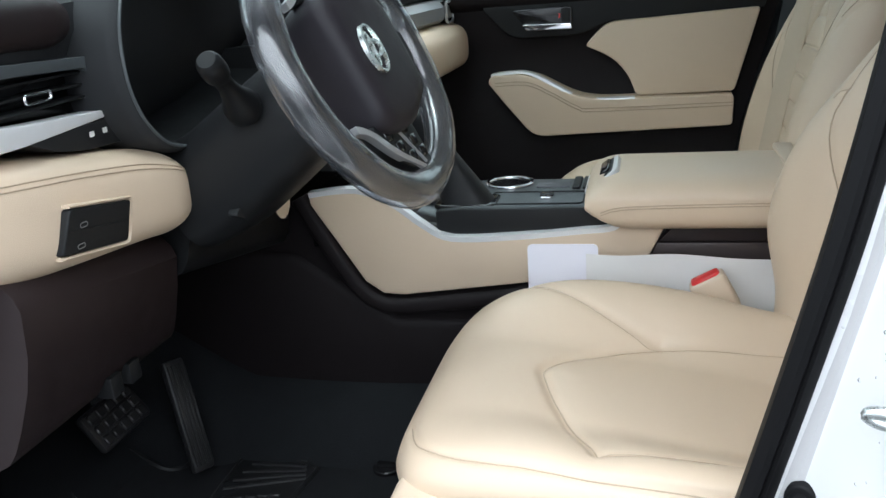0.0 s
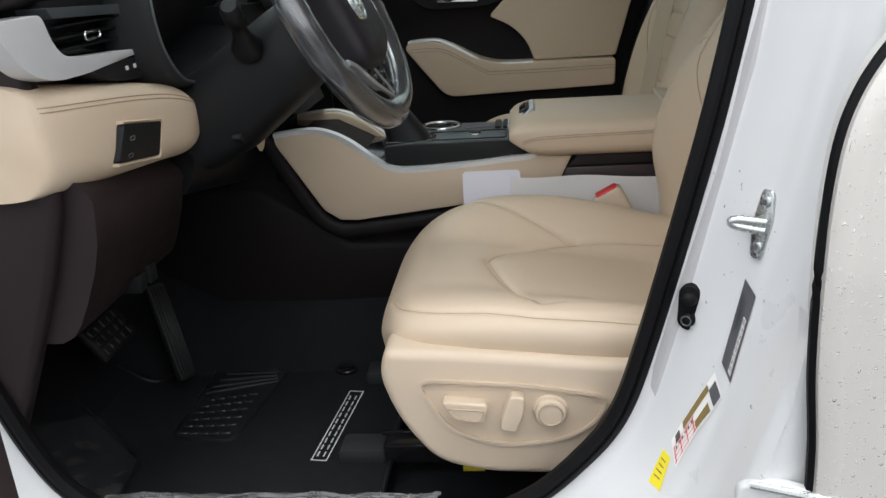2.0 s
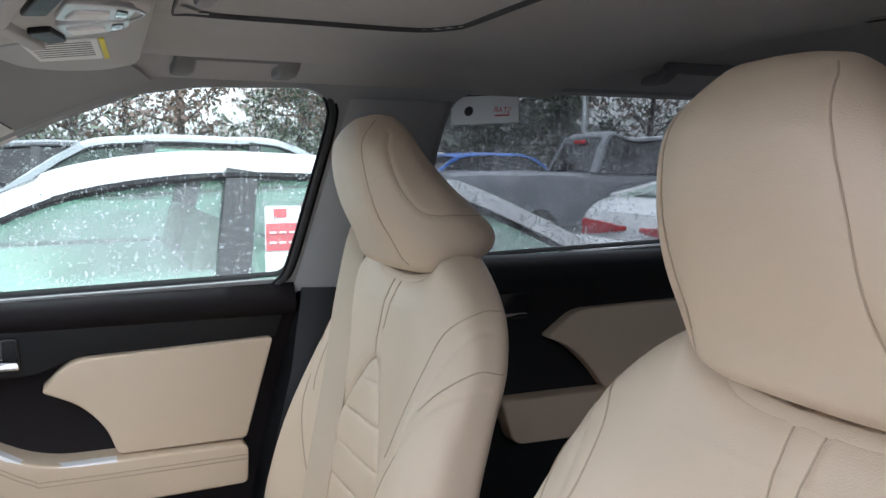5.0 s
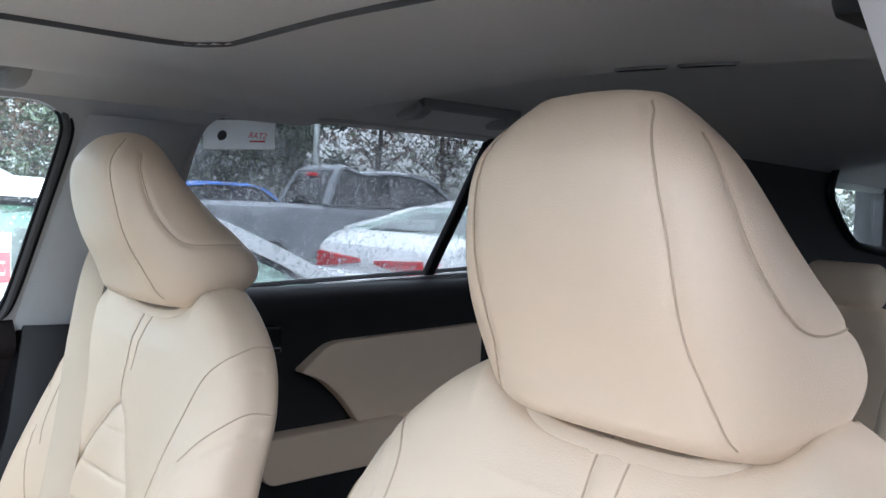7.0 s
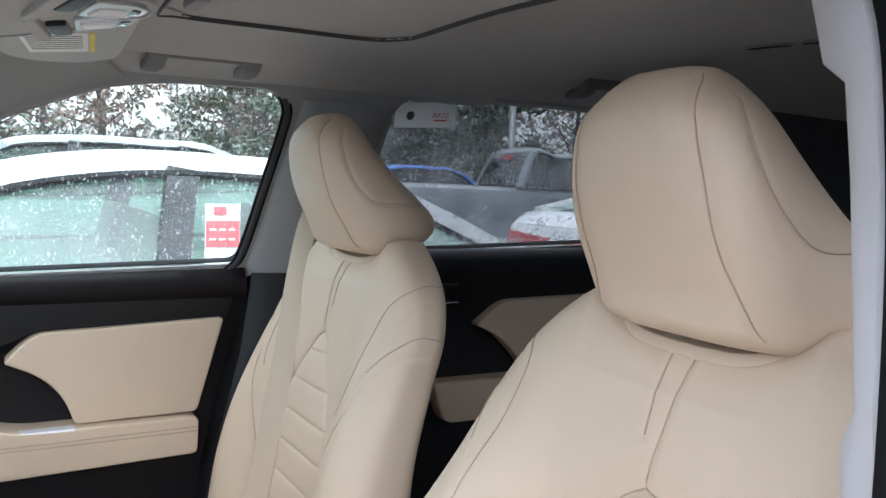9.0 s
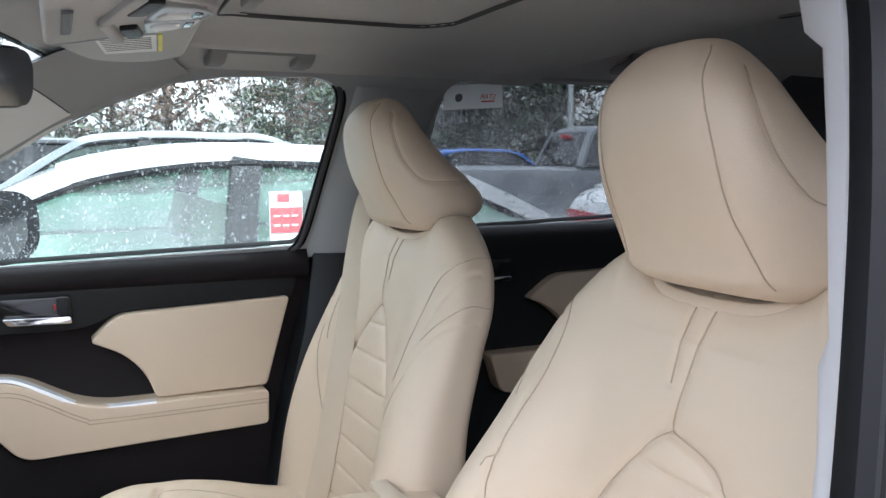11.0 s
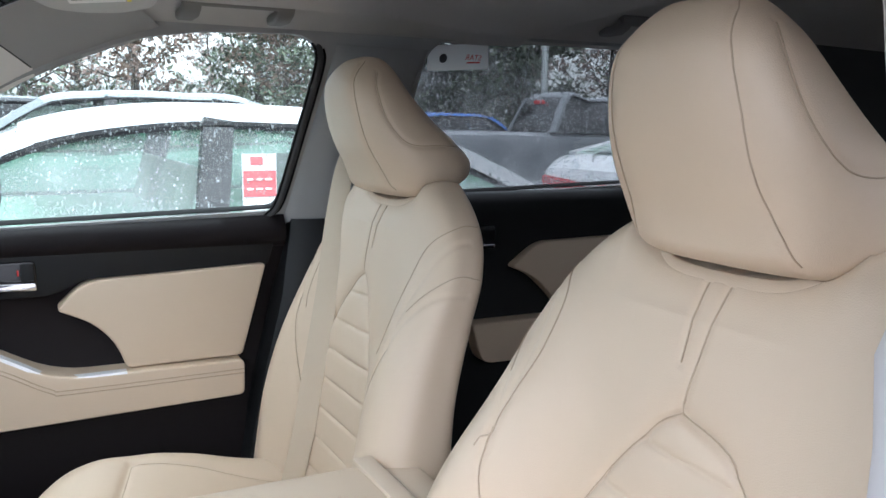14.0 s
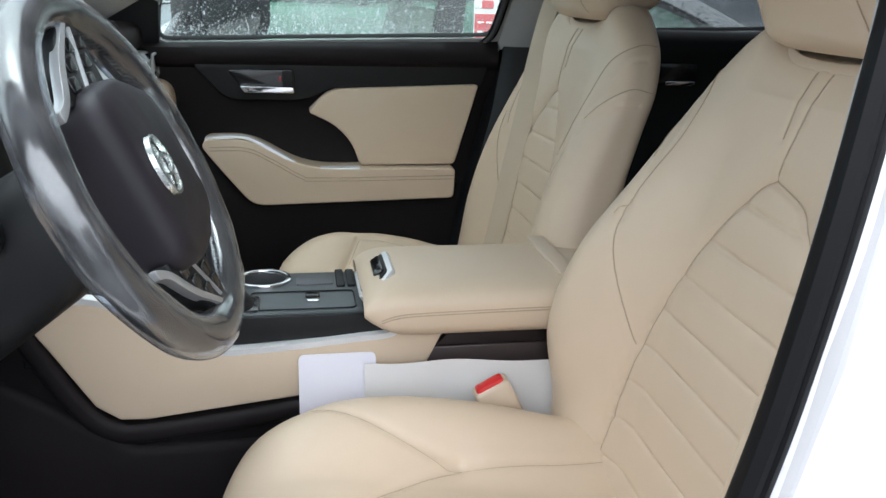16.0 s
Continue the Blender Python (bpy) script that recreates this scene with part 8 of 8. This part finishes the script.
first = [True, True, True]
for i, (x, y) in enumerate(spots):
    if rt.random() < 0.06:
        continue
    k = rt.choice((0, 1, 1, 2, 0))
    s = rt.uniform(0.75, 1.25)
    m = pose(x, y, -0.05, 0, 0, rt.uniform(0, 360)) @ Matrix.Diagonal((s, s, s, 1))
    if first[k]:
        first[k] = False
        kinds[k].matrix_basis = m
    else:
        o = copy_thing(kinds[k], pose(x, y, -0.05, 0, 0, rt.uniform(0, 360)))
        o.scale = (s, s, s * rt.uniform(0.9, 1.15))
# undergrowth at the wood's edge: one belt of twigs and leaves
verts, faces = [], []
for i in range(62000):
    a = radians(rt.uniform(-58, 150))
    r = rt.uniform(40, 58) if a < radians(82) else rt.uniform(30, 38)
    z = abs(rt.gauss(0, 1)) * (1.7 if a < radians(30) else 3.2)
    c = Vector((r * math.sin(a), r * math.cos(a), z))
    s = rt.uniform(0.10, 0.30)
    u = Vector((rt.gauss(0, 0.6), rt.gauss(0, 0.6), rt.gauss(0, 1))).normalized()
    w = u.orthogonal().normalized() * 0.4
    k = len(verts)
    verts += [c - u * s, c + w * s, c + u * s, c - w * s]
    faces.append((k, k + 1, k + 2, k + 3))
me = bpy.data.meshes.new("undergrowth")
me.from_pydata([tuple(v) for v in verts], [], faces)
tagged(link("undergrowth", me, LEAF_GREEN), "dark undergrowth along the wood's edge", "undergrowth", kind="stuff")
# lamp posts
for x, y in ((9.8, 15.5), (-4.5, 31.0)):
    lp = thing("street_lamp", (x, y, 0), "grey steel lamp post in the car park", "street lamp", group="lamp posts")
    bm = B()
    tube(bm, [(x, y, 0), (x, y, 3), (x, y, 7)], 0.07, 10, up=(1, 0, 0))
    part("pole", bm, STEEL, lp)
    bm = B()
    box(bm, (x - 0.5, y - 0.12, 6.95), (x + 0.5, y + 0.12, 7.1), 0.03)
    part("lamp_head", bm, LABELDK, lp)

# ---- small things on the door jamb ----
jt = BVHTree.FromPolygons([v.co for v in jamb.data.vertices], [p.vertices for p in jamb.data.polygons])
def on_jamb(x, z, lift=0.0):
    """The point of the jamb that lies at x, z, seen from outside."""
    hit, nor, _, _ = jt.ray_cast(Vector((x, -0.2, z)), Vector((0, 1, 0)))
    if hit is None:
        return Vector((x, 0.5, z))
    if nor.y > 0:
        nor = -nor
    return hit + nor * lift
def patch(name, quad, material, parent, lift, n=10):
    """A thin label laid on the jamb: quad of (x, z) corners, in order."""
    bm = B()
    a, b, c, d = [Vector(q) for q in quad]
    rows = []
    for i in range(n + 1):
        u = i / n
        rows.append([on_jamb(*(a.lerp(b, v).lerp(d.lerp(c, v), u)), lift) for v in np.linspace(0, 1, n + 1)])
    loft(bm, rows, cap=False, closed=False)
    return part(name, bm, material, parent)
def quad_part(q, u0, u1, v0, v1):
    a, b, c, d = [Vector(p) for p in q]
    f = lambda u, v: tuple(a.lerp(b, v).lerp(d.lerp(c, v), u))
    return [f(u0, v0), f(u0, v1), f(u1, v1), f(u1, v0)]
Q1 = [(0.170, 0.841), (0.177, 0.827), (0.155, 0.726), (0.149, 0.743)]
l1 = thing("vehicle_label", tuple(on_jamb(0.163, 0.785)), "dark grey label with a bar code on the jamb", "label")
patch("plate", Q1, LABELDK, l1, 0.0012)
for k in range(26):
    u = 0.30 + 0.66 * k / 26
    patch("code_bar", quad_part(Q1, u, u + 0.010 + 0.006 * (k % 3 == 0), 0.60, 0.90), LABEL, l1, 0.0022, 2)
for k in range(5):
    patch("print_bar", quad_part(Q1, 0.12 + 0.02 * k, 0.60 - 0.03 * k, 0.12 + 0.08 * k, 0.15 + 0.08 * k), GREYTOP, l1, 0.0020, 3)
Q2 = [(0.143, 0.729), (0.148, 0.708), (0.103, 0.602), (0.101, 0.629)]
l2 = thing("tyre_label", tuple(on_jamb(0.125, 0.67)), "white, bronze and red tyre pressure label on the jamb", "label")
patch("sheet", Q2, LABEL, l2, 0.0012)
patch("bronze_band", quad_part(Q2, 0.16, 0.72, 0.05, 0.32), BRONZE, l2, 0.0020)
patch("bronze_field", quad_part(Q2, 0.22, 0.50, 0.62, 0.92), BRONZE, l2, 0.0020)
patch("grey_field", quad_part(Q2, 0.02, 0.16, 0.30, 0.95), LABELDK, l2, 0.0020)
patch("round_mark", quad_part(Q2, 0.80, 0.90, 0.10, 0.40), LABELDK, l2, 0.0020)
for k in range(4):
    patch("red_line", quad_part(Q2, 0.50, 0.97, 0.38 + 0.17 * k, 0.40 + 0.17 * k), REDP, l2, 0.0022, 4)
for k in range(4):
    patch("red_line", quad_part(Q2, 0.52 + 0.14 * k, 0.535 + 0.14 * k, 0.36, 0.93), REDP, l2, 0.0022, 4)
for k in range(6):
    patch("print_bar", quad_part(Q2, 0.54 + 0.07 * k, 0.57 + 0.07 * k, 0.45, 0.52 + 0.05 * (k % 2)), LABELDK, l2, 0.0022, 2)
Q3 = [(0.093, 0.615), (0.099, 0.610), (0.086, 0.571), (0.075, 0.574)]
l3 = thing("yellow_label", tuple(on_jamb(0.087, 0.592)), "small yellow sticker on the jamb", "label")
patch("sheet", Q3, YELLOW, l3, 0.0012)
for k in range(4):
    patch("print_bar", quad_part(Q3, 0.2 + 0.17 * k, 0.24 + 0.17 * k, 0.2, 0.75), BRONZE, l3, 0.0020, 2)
# door switch under a rubber cap
ds = thing("door_switch", tuple(on_jamb(0.123, 0.786)), "black rubber door switch on the white jamb", "switch")
c0 = on_jamb(0.123, 0.786)
_, nj, _, _ = jt.ray_cast(Vector((0.123, -0.2, 0.786)), Vector((0, 1, 0)))
nj = ((-nj if nj.y > 0 else nj) + Vector((0, -1.3, 0))).normalized()
tj = Vector((0, 0, 1)) - nj * nj.z
tj.normalize()
sj = tj.cross(nj).normalized()
on_sw = lambda a, b, d: c0 + sj * a + tj * b + nj * d
bm = B()
prism(bm, rrect(0.026, 0.056, 0.0128, 6), on_sw, -0.016, 0.006, 0.003, 3)
base_ = part("cap", bm, RUBBER, ds)
for b_, r_, h_ in ((0.012, 0.010, 0.014), (-0.013, 0.0095, 0.010)):
    bm = B()
    rings = [[on_sw(r_ * k * math.cos(t), b_ + r_ * k * math.sin(t), 0.005 + h_ * q) for t in np.linspace(0, 2 * math.pi, 20, endpoint=False)] for k, q in ((1.0, 0), (0.95, 0.4), (0.75, 0.8), (0.4, 0.98), (0.1, 1.0))]
    loft(bm, rings)
    part("button", bm, RUBBER, base_)
bm = B()
sweep(bm, [on_sw(0.0055 * math.cos(t), -0.013 + 0.0055 * math.sin(t), 0.0155) for t in np.linspace(0, 2 * math.pi, 20, endpoint=False)], circle(0.0009, 5), True, up=tuple(nj))
part("screw_ring", bm, GREYTOP, base_)
# striker loop on its plate
sk = thing("door_striker", (0.183, 0.536, 0.898), "zinc-plated door striker bolted to the jamb", "striker")
cs = on_jamb(0.183, 0.900)
_, ns, _, _ = jt.ray_cast(Vector((0.183, -0.2, 0.900)), Vector((0, 1, 0)))
ns = -ns if ns.y > 0 else ns
ts = (Vector((0, 0, 1)) - ns * ns.z).normalized()
ss = ts.cross(ns).normalized()
on_sk = lambda a, b, d: cs + ss * a * 0.8 + ts * b * 0.76 + ns * d * 0.85
bm = B()
prism(bm, round_poly([(-0.006, 0.052), (0.012, 0.050), (0.018, 0.010), (0.012, -0.048), (-0.006, -0.046), (-0.012, 0.0)], 0.007, 4), on_sk, 0.0, 0.005, 0.0015)
plate = part("plate", bm, STEEL, sk)
for b_ in (0.034, -0.030):
    bm = B()
    prism(bm, [(0.003 + a, b_ + b) for a, b in circle(0.0085, 16)], on_sk, 0.004, 0.0075, 0.0015)
    bolt = part("bolt", bm, STEEL, plate)
    bm = B()
    prism(bm, [(0.003 + a, b_ + b) for a, b in circle(0.004, 6)], on_sk, 0.0072, 0.0080, 0)
    part("socket", bm, LABELDK, bolt)
bm = B()
tube(bm, smooth_line([on_sk(0.008, 0.006, 0.003), on_sk(-0.006, 0.0055, 0.016), on_sk(-0.018, 0.0045, 0.026), on_sk(-0.024, 0.0, 0.030), on_sk(-0.019, -0.0045, 0.025), on_sk(-0.006, -0.0055, 0.015), on_sk(0.008, -0.006, 0.003)], 5), 0.0048, 10)
part("loop", bm, STEEL, sk)
# lower hinge of the rear door
bm = B()
ch = Vector((0.176, 0.421, 0.632))
prism(bm, round_poly([(-0.028, -0.035), (-0.030, 0.02), (0.01, 0.034), (0.055, 0.030), (0.055, -0.035)], 0.012, 4), lambda a, b, d: ch + Vector((a, d - 0.4 * a, b)), -0.006, 0.008, 0.003)
lf = part("door_hinge", bm, WHITE, rear_door, "white painted hinge with two bolts")
bm = B()
tube(bm, [ch + Vector((-0.02, -0.004, 0.030)), ch + Vector((0.055, -0.034, 0.031))], 0.004, 8)
part("rod", bm, STEEL, lf)
for a_ in (-0.008, 0.032):
    bm = B()
    prism(bm, circle(0.011, 6), lambda a, b, d: ch + Vector((a_ + a, d - 0.4 * (a_ + a), b - 0.004)), -0.016, -0.004, 0.002)
    part("bolt", bm, WHITE, lf)

# ---- printed strip on the floor mat: an outlined field with plain bars ----
tag = thing("mat_badge", (-0.42, 0.975, 0.40), "black badge with a white outline on the floor mat", "badge")
ax0, ax1 = Vector((-0.435, 0.845)), Vector((-0.412, 1.075))
du = (ax1 - ax0).normalized()
dv = Vector((du.y, -du.x))
LN = (ax1 - ax0).length
on_tag = lambda a, b, d: (ax0.x + du.x * a + dv.x * b, ax0.y + du.y * a + dv.y * b, 0.4005 + d)
bm = B()
prism(bm, [(0, 0), (LN, 0), (LN, 0.028), (0, 0.028)], on_tag, 0.0, 0.0012, 0)
fld = part("field", bm, CARPET, tag)
for pts in ([(0, 0), (LN, 0), (LN, 0.0018), (0, 0.0018)], [(0, 0.0262), (LN, 0.0262), (LN, 0.028), (0, 0.028)], [(0, 0.0018), (0.0018, 0.0018), (0.0018, 0.0262), (0, 0.0262)], [(LN - 0.0018, 0.0018), (LN, 0.0018), (LN, 0.0262), (LN - 0.0018, 0.0262)]):
    bm = B()
    prism(bm, pts, on_tag, 0.0012, 0.0020, 0)
    part("outline_bar", bm, LABEL, fld)
for k in range(10):
    a0 = 0.012 + (LN - 0.024) * k / 10
    w0 = (LN - 0.024) / 10 * 0.72
    for v0 in (0.0075, 0.0185):
        bm = B()
        prism(bm, rrect(w0, 0.0026, 0.001, 1), lambda a, b, d: on_tag(a0 + w0 / 2 + a, v0 + b, d), 0.0012, 0.0020, 0)
        part("print_bar", bm, SILVER, fld)
mc = thing("mat_clip", (-0.435, 1.165, 0.40), "round black clip that holds the mat", "clip")
bm = B()
prism(bm, [(-0.435 + a, 1.165 + b) for a, b in circle(0.024, 28)], lambda a, b, d: (a, b, d), 0.398, 0.407, 0.003)
ck = part("ring", bm, GLOSSBLACK, mc)
bm = B()
box(bm, (-0.451, 1.160, 0.406), (-0.419, 1.170, 0.413), 0.002)
part("turn_bar", bm, RUBBER, ck)
# yellow tag under the seat
bm = B()
box(bm, (-0.175, 0.80, 0.41), (-0.14, 0.802, 0.42), 0.0005, 1)
tagged(part("yellow_tag", bm, YELLOW), "small yellow tag on the seat rail", "tag")
# protective film over the sill, crumpled
fs = thing("sill_film", (-0.4, 0.64, 0.47), "crumpled clear protective film over the door sill", "plastic film")
bm = B()
rows = []
for i in range(60):
    x = -0.70 + 0.50 * i / 59
    rows.append([(x + 0.004 * noise.noise(Vector((x * 30, k, 0))), 0.622 + 0.0105 * k, 0.486 - 0.006 * k + 0.006 * noise.noise(Vector((x * 22, k * 0.9, 3))) + 0.006 * abs(noise.noise(Vector((x * 60, k * 2, 7))))) for k in range(9)])
loft(bm, rows, cap=False, closed=False)
part("sheet", bm, SILLFILM, fs, "", 80)
bm = B()
rows = []
for i in range(24):
    t = i / 23
    rows.append([(-0.76 - 0.13 * t + 0.01 * k, 0.665 + 0.022 * k + 0.08 * t, 0.43 + 0.10 * t + 0.012 * noise.noise(Vector((t * 9, k, 1))) - 0.010 * k) for k in range(8)])
loft(bm, rows, cap=False, closed=False)
part("side_sheet", bm, DARKFILM, fs, "", 80)

# ---- open driver door: only the corner of its pocket shows ----
od = thing("open_door", (-0.45, 0.1, 0.8), "open driver door with a perforated dark brown speaker cover", "car door")
GRILLE = mat("speaker_mesh", (0.035, 0.02, 0.02), 0.6, vary=0.5, scale=900, bump=1.0, bump_scale=700, voronoi=True)
bm = B()
dd_ = Vector((0.375, -0.927, 0))
on_dr = lambda a, b, d: Vector((-0.64, 0.42, 0)) + dd_ * a + Vector((0, 0, b)) + Vector((0.927, 0.375, 0)) * d
prism(bm, round_poly([(0.0, 0.44), (0.0, 0.98), (0.9, 1.02), (0.9, 0.44)], 0.06, 5), on_dr, -0.10, 0.0, 0.02, 3)
part("inner_panel", bm, DASHBROWN, od)
bm = B()
prism(bm, round_poly([(0.012, 0.47), (0.012, 0.80), (0.26, 0.80), (0.26, 0.47)], 0.05, 5), on_dr, -0.004, 0.004, 0.003, 2)
part("speaker_cover", bm, GRILLE, od, "perforated dark brown speaker cover")

# ---- rain on the glass and on the rear door ----
def drops(name, n, place, seed, material, rmin, rmax, parent=None, streak=0.25):
    """Beads of water: low domes; place(r) gives a point, the surface's normal and its downward way."""
    r_ = random.Random(seed)
    verts, faces = [], []
    m_ = 7
    for _ in range(n):
        got = place(r_)
        if got is None:
            continue
        p, nn, dn = got
        s = rmin * (rmax / rmin) ** (r_.random() ** 2.2)
        sx = nn.cross(dn).normalized()
        long = 1.0 + (r_.random() < streak) * r_.uniform(0.4, 2.5)
        k = len(verts)
        for q, h in ((1.0, 0.0), (0.72, 0.38)):
            for j in range(m_):
                t = 2 * math.pi * j / m_
                verts.append(p + sx * (s * q * math.cos(t)) + dn * (s * q * long * math.sin(t)) + nn * (s * h))
        verts.append(p + nn * s * 0.52)
        for j in range(m_):
            a, b = k + j, k + (j + 1) % m_
            faces += [(a, b, b + m_, a + m_), (a + m_, b + m_, k + 2 * m_)]
    me = bpy.data.meshes.new(name)
    me.from_pydata([tuple(v) for v in verts], [], faces)
    ob = tagged(link(name, me, material, parent, "", 80), kind="stuff")
    ob.visible_shadow = False
    return ob
GN = Vector((0, 1, 0.4)).normalized()
GD = Vector((0, 0.4, -1)).normalized()
def on_glass(poly):
    xs_ = [a for a, b in poly]
    zs_ = [b for a, b in poly]
    def f(r_):
        for _ in range(20):
            x, z = r_.uniform(min(xs_), max(xs_)), r_.uniform(min(zs_), max(zs_))
            if r_.random() < 0.25:
                z = min(zs_) + abs(r_.gauss(0, 0.022))
            if inside((x, z), poly):
                return Vector((x, side(z) + 0.0225, z)), GN, GD
        return None
    return f
DROPG = mat("water_bead", (0.9, 0.92, 0.92), 0.03, vary=0.01)
bd = DROPG.node_tree.nodes["Principled BSDF"]
bd.inputs["Transmission Weight"].default_value, bd.inputs["IOR"].default_value = 1.0, 1.33
dg = thing("rain_drops", (0, 2.12, 1.17), "rain drops and runs on the outside of the side glass", "rain drops", kind="stuff")
drops("front_glass_beads", 5800, on_glass(FRONT_WIN), 21, BEAD, 0.0006, 0.0027, dg, 0.12)
drops("rear_glass_beads", 10500, on_glass(REAR_WIN), 22, BEAD, 0.0008, 0.0034, dg, 0.08)
rt_ = BVHTree.FromPolygons([v.co for v in rear_door.data.vertices], [p.vertices for p in rear_door.data.polygons])
def on_skin(r_):
    x, z = r_.uniform(0.20, 0.52), r_.uniform(0.42, 1.12)
    hit, nor, _, _ = rt_.ray_cast(Vector((x, -0.3, z)), Vector((0, 1, 0)))
    if hit is None:
        return None
    nor = -nor if nor.y > 0 else nor
    d = Vector((0, 0, -1)) - nor * nor.dot(Vector((0, 0, -1)))
    return hit, nor, d.normalized()
drops("door_beads", 4200, on_skin, 23, DROPG, 0.0006, 0.0021, rear_door, 0.12)
def on_jamb_rain(r_):
    x, z = r_.uniform(0.13, 0.205), r_.uniform(0.5, 0.95)
    hit, nor, _, _ = jt.ray_cast(Vector((x, -0.2, z)), Vector((0, 1, 0)))
    if hit is None:
        return None
    nor = -nor if nor.y > 0 else nor
    d = Vector((0, 0, -1)) - nor * nor.dot(Vector((0, 0, -1)))
    return hit, nor, d.normalized()
drops("jamb_beads", 60, on_jamb_rain, 24, DROPG, 0.0009, 0.0026, jamb, 0.1)
